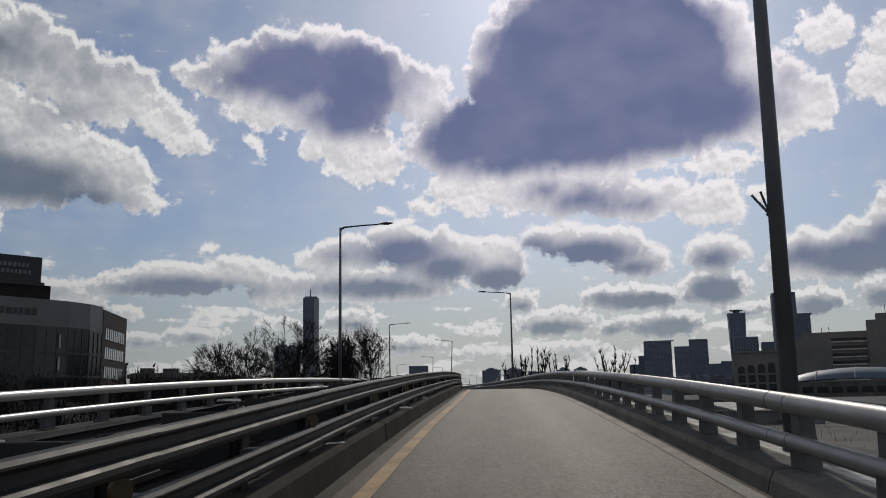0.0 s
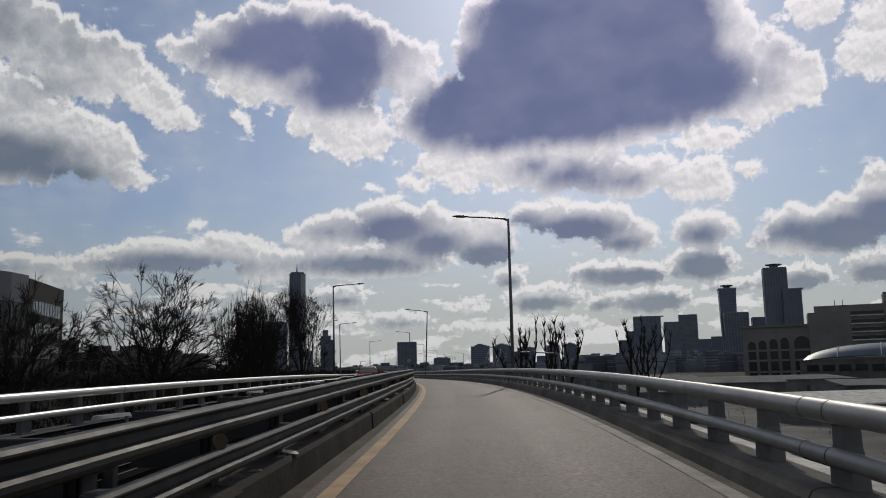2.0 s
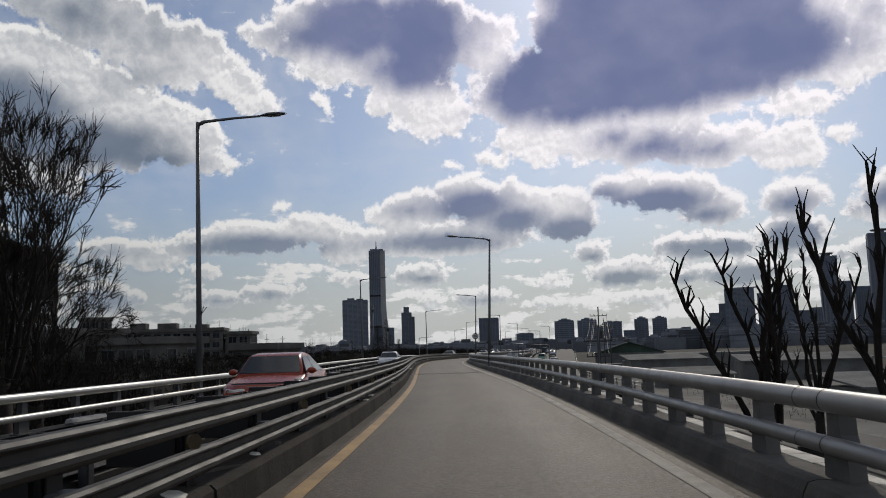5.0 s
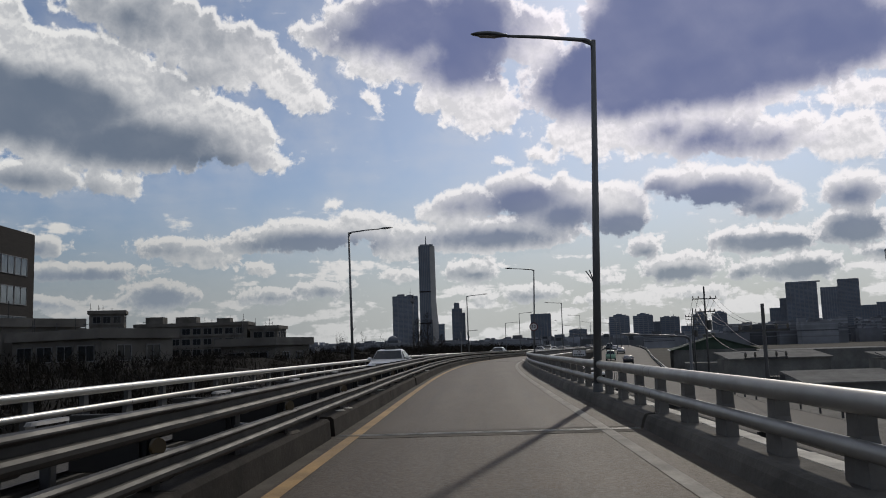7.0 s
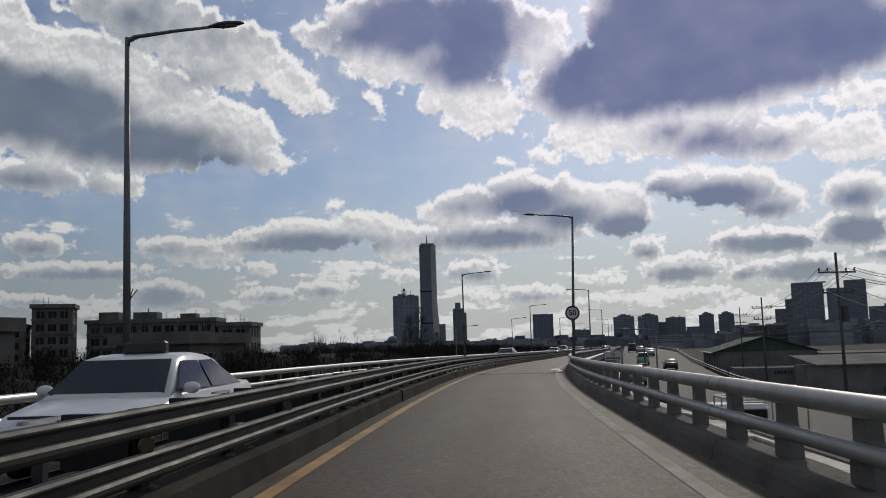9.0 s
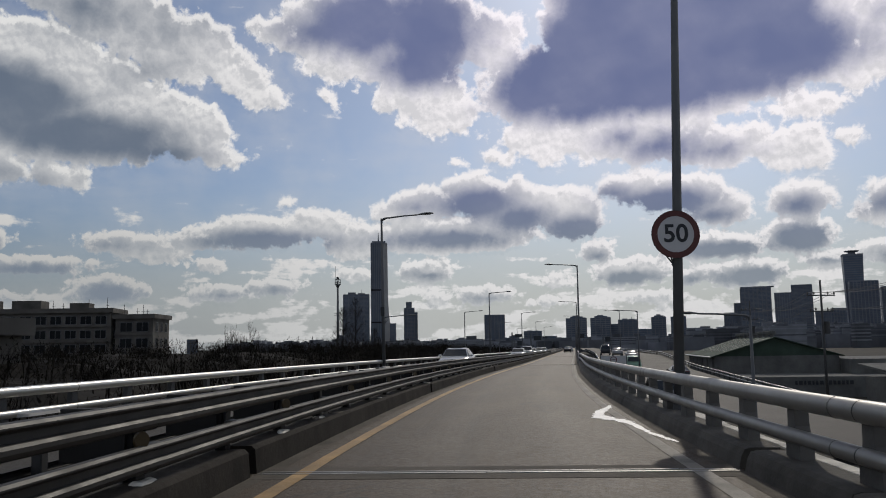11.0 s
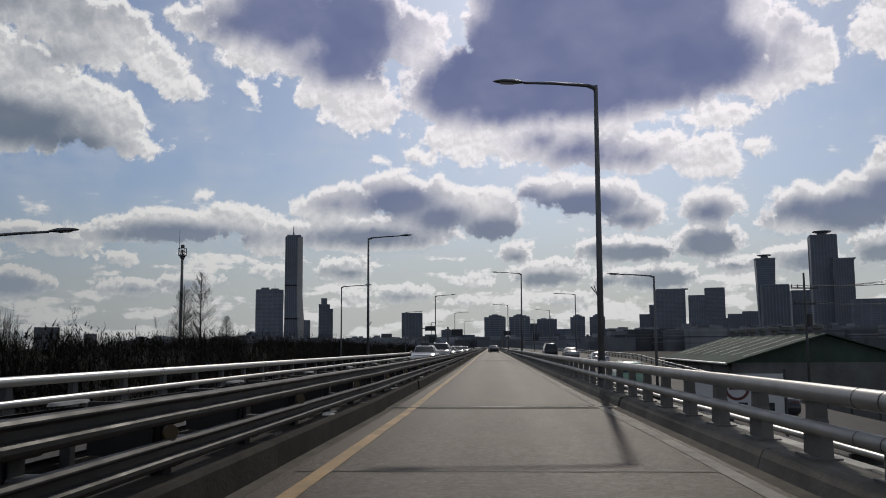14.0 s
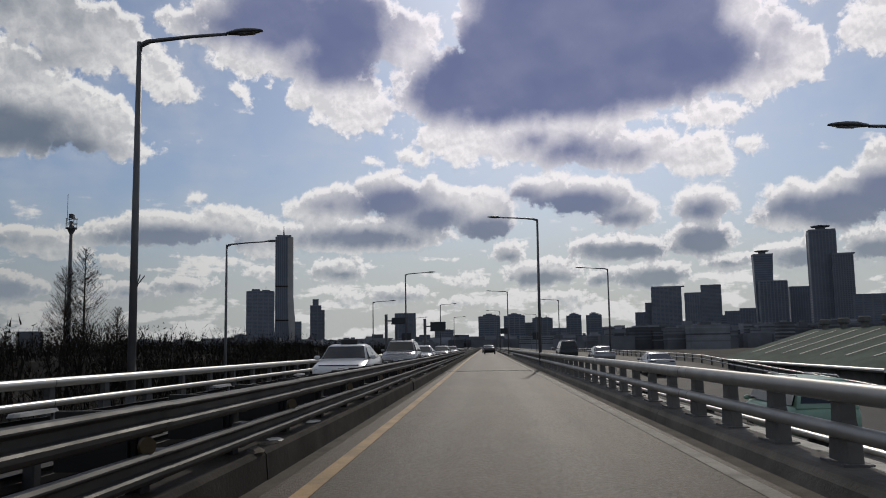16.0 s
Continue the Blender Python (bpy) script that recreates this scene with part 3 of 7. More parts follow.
# ---- the road's line: station, x, y, height, every fifteen metres on the curves ----
LINE = [
    (-60, -2.95, -59.9, -3.0), (-30, -1.48, -29.96, -1.5), (-15, -0.74, -14.98, -0.75), (0, 0.0, 0.0, 0.0), (15, 0.90, 14.97, 0.71), (30, 1.87, 29.94, 1.21),
    (45, 2.62, 44.92, 1.52), (60, 2.90, 59.92, 1.67), (75, 2.69, 74.92, 1.74), (90, 2.0, 89.9, 1.77),
    (105, 0.88, 104.86, 1.77), (120, -0.58, 119.79, 1.77), (135, -2.13, 134.71, 1.78), (150, -3.59, 149.64, 1.78),
    (165, -4.72, 164.59, 1.77), (180, -5.39, 179.58, 1.75), (195, -5.52, 194.57, 1.71), (210, -5.12, 209.57, 1.66), (225, -4.39, 224.55, 1.61),
    (240, -3.52, 239.53, 1.57), (255, -2.59, 254.5, 1.54), (400, 6.35, 399.2, 1.40), (1200, 55.7, 1197.7, 1.40),
]
_k = np.array(LINE, float)
_tan = np.gradient(_k[:, 1:], _k[:, 0], axis=0)


def centre(s):
    i = int(np.clip(np.searchsorted(_k[:, 0], s, side="right") - 1, 0, len(_k) - 2))
    h = _k[i + 1, 0] - _k[i, 0]
    u = (s - _k[i, 0]) / h
    p = (2 * u**3 - 3 * u**2 + 1) * _k[i, 1:] + (u**3 - 2 * u**2 + u) * h * _tan[i] + (-2 * u**3 + 3 * u**2) * _k[i + 1, 1:] + (u**3 - u**2) * h * _tan[i + 1]
    return p


def heading(s):
    a, b = centre(s - 0.5), centre(s + 0.5)
    return math.atan2(-(b[0] - a[0]), b[1] - a[1])


def spot(s, lat, z=0.0):
    """The place at station s, lat metres to the right of the camera's line, z over the road."""
    p, a = centre(s), heading(s)
    return Vector((p[0] + math.cos(a) * lat, p[1] + math.sin(a) * lat, p[2] + z))


def seat(s, lat, z=0.0, turn=0.0):
    p = spot(s, lat, z)
    return pose(p.x, p.y, p.z, 0, 0, math.degrees(heading(s)) + turn)


def stations(s0, s1, step):
    n = max(1, round((s1 - s0) / step))
    return [s0 + (s1 - s0) * i / n for i in range(n + 1)]


def sweep(profile, s0, s1, step=3.0, closed=True, shift=None, bm=None, index=0, ends=True):
    """Draws a profile of (lat, z) points along the road; shift(s) gives an extra (lat, z)."""
    bm = bm or bmesh.new()
    rings = []
    for s in stations(s0, s1, step):
        dl, dz = shift(s) if shift else (0, 0)
        rings.append([bm.verts.new(spot(s, l + dl, z + dz)) for l, z in profile])
    n = len(profile)
    for a, b in zip(rings, rings[1:]):
        for k in range(n if closed else n - 1):
            bm.faces.new((a[k], b[k], b[(k + 1) % n], a[(k + 1) % n])).material_index = index
    if closed and ends:
        bm.faces.new(rings[0]).material_index = index
        bm.faces.new(rings[-1][::-1]).material_index = index
    bmesh.ops.recalc_face_normals(bm, faces=bm.faces) if closed else None
    return bm


def ramp(s, points):
    return float(np.interp(s, [p[0] for p in points], [p[1] for p in points]))


def far_side(s):
    """How the oncoming carriageway drifts from ours: extra (lat, z)."""
    return ramp(s, ((0, -0.45), (170, -0.45), (215, 0.0), (600, 0.0))), ramp(s, ((0, -0.08), (45, -0.18), (90, -0.2), (150, -0.2), (215, -0.08), (600, -0.08)))


def right_road(s):
    """The lower road beside the ramp climbs to meet it: extra (lat, z)."""
    return 0.0, ramp(s, ((-60, -3.2), (230, -2.6), (285, -1.7), (325, -0.35), (400, -0.05), (700, -0.05)))


def near_side(s):
    """The parapet of our lane comes nearer in the narrow bends: extra (lat, z)."""
    return ramp(s, ((-60, -0.45), (130, -0.45), (165, -0.40), (184, -0.28), (205, -0.12), (232, 0.0), (245, -0.08), (275, -0.05), (330, 0.0))), 0.0


def near_rail(s):
    return near_side(s)[0], ramp(s, ((0, -0.06), (36, -0.07), (90, -0.04), (124, -0.02), (160, -0.05), (181, -0.07), (230, 0.0)))


def median_side(s):
    """The median swings a little against our lane: extra (lat, z)."""
    return ramp(s, ((-60, 0.62), (22, 0.58), (36, 0.45), (70, 0.34), (123, 0.03), (155, -0.10), (182, -0.22), (205, -0.11), (227, 0.0), (238, 0.13), (270, 0.12), (330, 0.0))), 0.0


def yellow_side(s):
    """The yellow line wanders a little against the median."""
    return median_side(s)[0] + ramp(s, ((0, 0.0), (65, -0.08), (110, -0.14), (140, -0.17), (175, 0.0), (208, 0.10), (250, 0.08), (330, 0.0))), 0.0


def white_side(s):
    """The white line swings away from the parapet at the foot of the ramp."""
    return near_side(s)[0] + ramp(s, ((0, 0.22), (25, 0.20), (60, 0.06), (110, -0.14), (140, -0.18), (180, -0.05), (215, 0.0))), 0.0


# ---- setting: ground and carriageways ----
def sheet(points, mat, name):
    bm = bmesh.new()
    bm.faces.new([bm.verts.new(p) for p in points])
    return mesh_of(name, bm, mat)


tagged(new("ground", sheet(((-6000, -6000, -4), (6000, -6000, -4), (6000, 9000, -4), (-6000, 9000, -4)), EARTH, "ground")), "dark bare earth of the low riverside ground", "ground", kind="structure")
def with_lanes(bm):
    """Lays out a sheet's texture by metres across and along the road."""
    layer = bm.loops.layers.uv.new("lane")
    near = np.array([centre(s)[:2] for s in range(-60, 900)])
    for v in bm.verts:
        i = int(np.argmin(np.hypot(near[:, 0] - v.co.x, near[:, 1] - v.co.y)))
        s = i - 60
        a = heading(s)
        lat = (v.co.x - near[i, 0]) * math.cos(a) + (v.co.y - near[i, 1]) * math.sin(a)
        along = s - (v.co.x - near[i, 0]) * math.sin(a) + (v.co.y - near[i, 1]) * math.cos(a)
        for l in v.link_loops:
            l[layer].uv = (lat, along)
    return bm


tagged(new("road", mesh_of("road", with_lanes(sweep([(-2.2, 0.0), (3.0, 0.0), (3.0, -0.7), (-2.9, -0.7), (-2.9, 0.0)], -50, 900)), LANE_ASPHALT)), "grey worn asphalt of a one-lane elevated ramp", "road", kind="structure")
tagged(new("road", mesh_of("road_oncoming", sweep([(-7.9, 0.0), (-3.0, 0.0), (-3.0, -0.7), (-7.9, -0.7)], -50, 900, shift=lambda s: (0, far_side(s)[1])), ASPHALT)), "grey asphalt of the oncoming lane", "road", kind="structure")
tagged(new("road", mesh_of("road_lower", sweep([(6.2, 0.0), (17.0, 0.0), (17.0, -0.5), (6.2, -0.5)], -50, 900, shift=right_road), ASPHALT)), "grey asphalt of the lower road beside the ramp", "road", kind="structure")
tagged(new("pavement", mesh_of("yard", sweep([(3.6, -4.45), (60.0, -4.6), (60.0, -4.8), (3.6, -4.8)], 30, 265), YARD)), "dusty grey yard below the ramp", "yard", kind="structure")
tagged(new("trim", mesh_of("yellow_line", sweep([(-1.79, 0.006), (-1.63, 0.006)], -50, 600, closed=False, shift=yellow_side), YELLOW)), "worn yellow edge line on the asphalt", "road line", kind="structure")
tagged(new("trim", mesh_of("white_line", sweep([(2.18, 0.006), (2.34, 0.006)], -50, 600, closed=False, shift=white_side), WHITE_LINE)), "worn white edge line on the asphalt", "road line", kind="structure")
tagged(new("trim", mesh_of("gutter", sweep([(-2.14, 0.003), (-1.98, 0.003)], -50, 600, closed=False, shift=median_side), DUSTY)), "dusty strip of grit along the kerb", "gutter", kind="structure")
tagged(new("trim", mesh_of("gutter", sweep([(2.44, 0.003), (2.61, 0.003)], -50, 600, closed=False, shift=near_side), DUSTY)), "dusty strip of grit along the kerb", "gutter", kind="structure")
tagged(new("trim", mesh_of("white_line", sweep([(-6.55, 0.004), (-6.42, 0.004)], -50, 600, closed=False, shift=lambda s: (0, far_side(s)[1])), WHITE_LINE)), "worn white edge line of the oncoming lane", "road line", kind="structure")
tagged(new("wall_ramp", mesh_of("wall_ramp", sweep([(3.0, -0.7), (3.35, -0.7), (3.35, -6.0), (3.0, -6.0)], -50, 420), CONCRETE)), "stained concrete side wall of the ramp", "wall", kind="structure")
tagged(new("wall_oncoming", mesh_of("wall_oncoming", sweep([(-8.1, -0.9), (-7.7, -0.9), (-7.7, -6.0), (-8.1, -6.0)], -50, 420), CONCRETE)), "stained concrete side wall of the oncoming lane", "wall", kind="structure")

JOINTS = (122.2, 182.3, 239.0, 297.0)
SEAMS = (50.1, 52.9, 80.2, 230.1)


def expansion_joint(s):
    """Two steel nosings across the deck with a rubber gap between."""
    t = thing("expansion_joint", seat(s, 0), "worn steel expansion joint across the asphalt", "expansion joint", "joints of the deck")
    rng = random.Random(int(s))
    for y in (-0.085, 0.05):
        x = -2.1 + median_side(s)[0]
        while x < 2.5 + near_side(s)[0]:
            w = min(rng.uniform(0.7, 1.3), 2.58 + near_side(s)[0] - x)
            part("nosing", box(bmesh.new(), x, y, 0.002, x + w - 0.01, y + 0.035, 0.009 + rng.uniform(0, 0.004)), JOINT_STEEL, t, "scuffed steel edge")
            x += w
    part("seal", box(bmesh.new(), -2.1 + median_side(s)[0], -0.045, 0.001, 2.58 + near_side(s)[0], 0.045, 0.0052), TRIM_BLACK, t, "black rubber seal")
    for y0, y1 in ((-0.40, -0.09), (0.09, 0.40)):
        part("patch", box(bmesh.new(), -2.1 + median_side(s)[0], y0, 0.0005, 2.58 + near_side(s)[0], y1, 0.0047), DUSTY, t, "lighter mortar strip")
    return t


for s in JOINTS:
    expansion_joint(s)


def deck_seam(s):
    """A tarred saw cut across the lane."""
    rng = random.Random(int(s * 10))
    bm = bmesh.new()
    x0, x1 = -1.9 + median_side(s)[0], 2.4 + near_side(s)[0]
    near, far = [], []
    for i in range(25):
        x, y = x0 + (x1 - x0) * i / 24, rng.uniform(-0.012, 0.012)
        near.append(bm.verts.new((x, y - rng.uniform(0.018, 0.034), 0.0042)))
        far.append(bm.verts.new((x, y + rng.uniform(0.018, 0.034), 0.0042)))
    for i in range(24):
        bm.faces.new((near[i], near[i + 1], far[i + 1], far[i]))
    ob = tagged(new("trim", mesh_of("deck_seam", bm, TAR)), "dark tarred seam across the lane", "road seam", kind="structure")
    ob.matrix_world = seat(s, 0)


for s in SEAMS:
    deck_seam(s)


def white_streak(points, seed, label):
    """A thin white film with a ragged rim, along a line of (station, lat, half width)."""
    rng = random.Random(seed)
    bm = bmesh.new()
    left, right = [], []
    for (s0, l0, w0), (s1, l1, w1) in zip(points, points[1:]):
        for i in range(9):
            u = i / 9
            s, lat, w = s0 + (s1 - s0) * u, l0 + (l1 - l0) * u + rng.uniform(-0.02, 0.02), (w0 + (w1 - w0) * u) * rng.uniform(0.7, 1.3)
            left.append(bm.verts.new(spot(s, lat - w, 0.006)))
            right.append(bm.verts.new(spot(s, lat + w, 0.006)))
    for i in range(len(left) - 1):
        bm.faces.new((left[i], right[i], right[i + 1], left[i + 1]))
    return tagged(new("white_streak", mesh_of("white_streak", bm, WHITE_FILM)), label, "ice")


white_streak([(184.8, 2.22, 0.015), (185.1, 2.16, 0.05), (186.0, 2.06, 0.04), (187.2, 2.02, 0.05), (188.0, 1.95, 0.12), (188.6, 1.72, 0.17), (189.2, 1.66, 0.10), (190.2, 1.80, 0.10), (191.2, 2.05, 0.07), (191.9, 2.14, 0.02)], 3, "thin winding streak of bright white on asphalt")


# ---- the parapet beside our lane ----
def ring(lat, z, rx, rz, n=14):
    return [(lat + rx * math.cos(2 * math.pi * k / n), z + rz * math.sin(2 * math.pi * k / n)) for k in range(n)]


def plate_post(height, base, top, thick):
    """A cast post: a plate across the road, wide at its foot, with a foot flange."""
    bm = bmesh.new()
    prof = [(-base / 2, 0.0), (-base / 2 * 0.92, height * 0.35), (-top / 2 * 1.15, height * 0.62), (-top / 2, height), (top / 2, height), (top / 2 * 1.15, height * 0.62), (base / 2 * 0.92, height * 0.35), (base / 2, 0.0)]
    a = [bm.verts.new((-thick / 2, y, z)) for y, z in prof]
    b = [bm.verts.new((thick / 2, y, z)) for y, z in prof]
    bm.faces.new(a)
    bm.faces.new(b[::-1])
    for k in range(len(prof)):
        j = (k + 1) % len(prof)
        bm.faces.new((a[j], a[k], b[k], b[j]))
    box(bm, -thick, -base * 0.62, 0.0, thick, base * 0.62, 0.02)
    bmesh.ops.recalc_face_normals(bm, faces=bm.faces)
    return bm


def kerb_lengths(t, profile, s0, s1, length, shift=None):
    """Cast kerb lengths with open joints, and wider gaps where the deck has its joints."""
    edges = [s0]
    while edges[-1] < s1:
        nxt = edges[-1] + length
        for j in JOINTS:
            if edges[-1] + 1.0 < j < nxt:
                nxt = j
        edges.append(nxt)
    for a, b in zip(edges, edges[1:]):
        ga = 0.10 if any(abs(a - j) < 0.01 for j in JOINTS) else 0.012
        gb = 0.10 if any(abs(b - j) < 0.01 for j in JOINTS) else 0.012
        part("kerb", sweep(profile, a + ga, b - gb, 2.5, shift=shift), CONCRETE, t)


def right_parapet():
    t = thing("parapet", label="grey steel tube parapet on a stained concrete kerb", category="guardrail")
    kerb_lengths(t, [(2.60, -0.02), (2.635, 0.12), (2.67, 0.185), (2.73, 0.20), (3.00, 0.20), (3.00, -0.02)], -12, 348, 9.6, near_side)
    # sunlit outer part of the kerb top, put in as pale uneven strips
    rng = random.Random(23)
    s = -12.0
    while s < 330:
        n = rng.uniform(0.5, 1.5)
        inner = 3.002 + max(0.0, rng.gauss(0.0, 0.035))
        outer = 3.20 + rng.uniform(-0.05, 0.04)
        part("sunlit_strip", sweep([(inner, 0.185), (inner + 0.01, 0.204), (outer, 0.200), (outer, -0.3), (inner, -0.3)], s, s + n - 0.01, 1.0, shift=near_side), PALE_CONCRETE, t, "pale strip that paints in the sunlit kerb edge")
        s += n
    part("outer_edge", sweep([(3.24, 0.10), (3.66, 0.08), (3.66, -0.4), (3.24, -0.4)], -40, 420, shift=near_side), CONCRETE, t, "lower concrete edge of the deck")
    post = mesh_of("post", plate_post(0.56, 0.40, 0.18, 0.12), CAST_PAINT)
    rng = random.Random(17)
    for i in range(225):
        ob = part("post", post, None, t)
        s = -12 + 1.6 * i
        ob.matrix_basis = seat(s, 2.93 + near_side(s)[0], 0.2 + near_rail(s)[1], rng.uniform(-1.5, 1.5))
    for lat, z, r in ((2.85, 0.776, 0.080), (2.83, 0.474, 0.062)):
        for i in range(38):
            a = -12 + 9.6 * i
            rail = part("rail", sweep(ring(lat, z, r, r * 1.03, 18), a + 0.010, a + 9.590, 1.6, shift=near_rail, ends=False), GREY_RAIL, t, smooth=True)
            part("sleeve", sweep(ring(lat, z, r * 0.93, r * 0.97), a + 9.5, a + 9.7, 0.2, shift=near_rail), TRIM_BLACK, rail)
            part("collar", sweep(ring(lat, z, r * 1.03, r * 1.06), a + 0.45, a + 0.47, 0.02, shift=near_rail), CAST_PAINT, rail)
        part("rail", sweep(ring(lat, z, r, r), 352.8, 800, 8), GREY_RAIL, t, smooth=True)
    part("kerb", sweep([(2.60, -0.02), (2.63, 0.2), (3.20, 0.20), (3.22, -0.02)], 354, 800, 8), CONCRETE, t)
    return t


def outer_pipes():
    """Service pipes that run outside the parapet on brackets."""
    t = thing("service_pipes", label="pale steel pipes along the outer edge of the ramp", category="pipes")
    for lat, z in ((3.40, 0.215), (3.48, 0.205), (3.58, 0.16)):
        part("pipe", sweep(ring(lat, z, 0.032, 0.032, 8), -12, 330, 3.2, shift=near_side), RAIL, t, smooth=True)
    bm_mesh = mesh_of("bracket", box(bmesh.new(), -0.16, -0.03, -0.06, 0.13, 0.03, 0.14), POST_PAINT)
    for i in range(70):
        ob = part("bracket", bm_mesh, None, t)
        ob.matrix_basis = seat(-10 + 4.8 * i, 3.52 + near_side(-10 + 4.8 * i)[0], 0.04)
    return t


right_parapet()
outer_pipes()


# ---- the beam guardrail on the median ----
def wave(lat, z, side):
    """The section of a folded steel beam whose two waves face side (1: our lane, -1: the oncoming lane)."""
    face = [(0.004, -0.105), (0.036, -0.090), (0.050, -0.066), (0.050, -0.040), (0.030, -0.022), (0.005, -0.012), (0.005, 0.034), (0.030, 0.044), (0.050, 0.060), (0.050, 0.070), (0.034, 0.088), (0.002, 0.094)]
    back = [(d - 0.006, h * 0.985) for d, h in reversed(face)]
    return [(lat + side * d, z + h) for d, h in face + back]


def median_guardrail():
    t = thing("median_guardrail", label="weathered steel beam guardrail on a stained concrete kerb", category="guardrail")
    rng = random.Random(5)
    # cast kerb lengths, now and then a little out of line
    s, j = -12.0, 0
    while s < 348:
        end = s + 8.0
        for q in JOINTS:
            if s + 1.0 < q < end:
                end = q
        gap = 0.26 if any(abs(end - q) < 0.01 for q in JOINTS) else 0.015
        off = rng.uniform(-0.02, 0.02)
        part("kerb", sweep([(-2.13 + off, -0.02), (-2.15 + off, 0.235), (-2.185 + off, 0.27), (-2.44, 0.275), (-2.44, -0.02)], s, end - gap, 2.0, shift=median_side), GRIMY_SHADED_KERB, t)
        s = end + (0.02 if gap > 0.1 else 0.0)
    part("kerb", sweep([(-2.13, -0.02), (-2.15, 0.27), (-2.44, 0.275), (-2.44, -0.02)], 348.1, 800, 8, shift=median_side), GRIMY_SHADED_KERB, t)
    part("median_bed", sweep([(-2.45, 0.17), (-3.16, 0.10), (-3.16, -0.6), (-2.45, -0.6)], -40, 600, shift=median_side), DARK_BED, t, "dark concrete strip between the two kerbs")
    post = bmesh.new()
    box(post, -0.05, -0.075, 0.0, -0.042, 0.075, 0.66)
    box(post, 0.042, -0.075, 0.0, 0.05, 0.075, 0.66)
    box(post, -0.05, -0.006, 0.0, 0.05, 0.006, 0.66)
    post = mesh_of("post", post, BEAM)
    block = mesh_of("spacer", box(bmesh.new(), -0.01, -0.11, 0.47, 0.085, 0.11, 0.66, 0.015), POST_PAINT)
    foot = mesh_of("spacer", box(bmesh.new(), -0.01, -0.10, 0.17, 0.085, 0.10, 0.38, 0.01), POST_PAINT)
    tie = mesh_of("tie_plate", box(bmesh.new(), -0.60, -0.03, 0.24, -0.052, 0.03, 0.63, 0.006), BEAM)
    dot = mesh_of("reflector", tube(bmesh.new(), [(0, 0, 0), (0.022, 0, 0)], [0.062, 0.057], 18), REFLECTOR)
    for i in range(180):
        s = -12 + 2.0 * i
        p = part("post", post, None, t)
        p.matrix_basis = seat(s, -2.385 + median_side(s)[0], 0.17)
        for name, mesh in (("spacer", block), ("spacer", foot), ("tie_plate", tie)):
            ob = part(name, mesh, None, p)
            ob.matrix_basis = pose(0.05, 0, 0)
        if i % 2 == 0:
            ob = part("reflector", dot, None, p, "round amber reflector")
            ob.matrix_basis = pose(0.13, -0.20, 0.42, 0, 0, -35)
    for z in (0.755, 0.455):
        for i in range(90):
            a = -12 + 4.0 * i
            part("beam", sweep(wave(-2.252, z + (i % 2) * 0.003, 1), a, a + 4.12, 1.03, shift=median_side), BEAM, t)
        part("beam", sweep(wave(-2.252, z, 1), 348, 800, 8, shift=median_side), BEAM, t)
    return t


def kerb_litter():
    """Grit, rags and broken bits that lie on the median kerb."""
    rng = random.Random(77)
    for i in range(150):
        s = rng.uniform(4, 300)
        bm = bmesh.new()
        w, l, h = rng.uniform(0.03, 0.09), rng.uniform(0.06, 0.30), rng.uniform(0.008, 0.03)
        n = 7
        ring_low = [bm.verts.new((math.cos(2 * math.pi * k / n) * w * rng.uniform(0.7, 1.2), math.sin(2 * math.pi * k / n) * l * rng.uniform(0.7, 1.2), 0.0)) for k in range(n)]
        ring_top = [bm.verts.new((v.co.x * 0.7, v.co.y * 0.75, h * rng.uniform(0.6, 1.1))) for v in ring_low]
        for k in range(n):
            bm.faces.new((ring_low[k], ring_low[(k + 1) % n], ring_top[(k + 1) % n], ring_top[k]))
        bm.faces.new(ring_top)
        ob = tagged(new("litter", mesh_of("litter", bm, rng.choice((DUSTY, DUSTY, PALE_CONCRETE)))), "scrap of dusty rubbish on the median kerb", "litter", "litter on the kerb")
        ob.matrix_world = seat(s, rng.uniform(-2.36, -2.22) + median_side(s)[0], 0.274, rng.uniform(-30, 30))


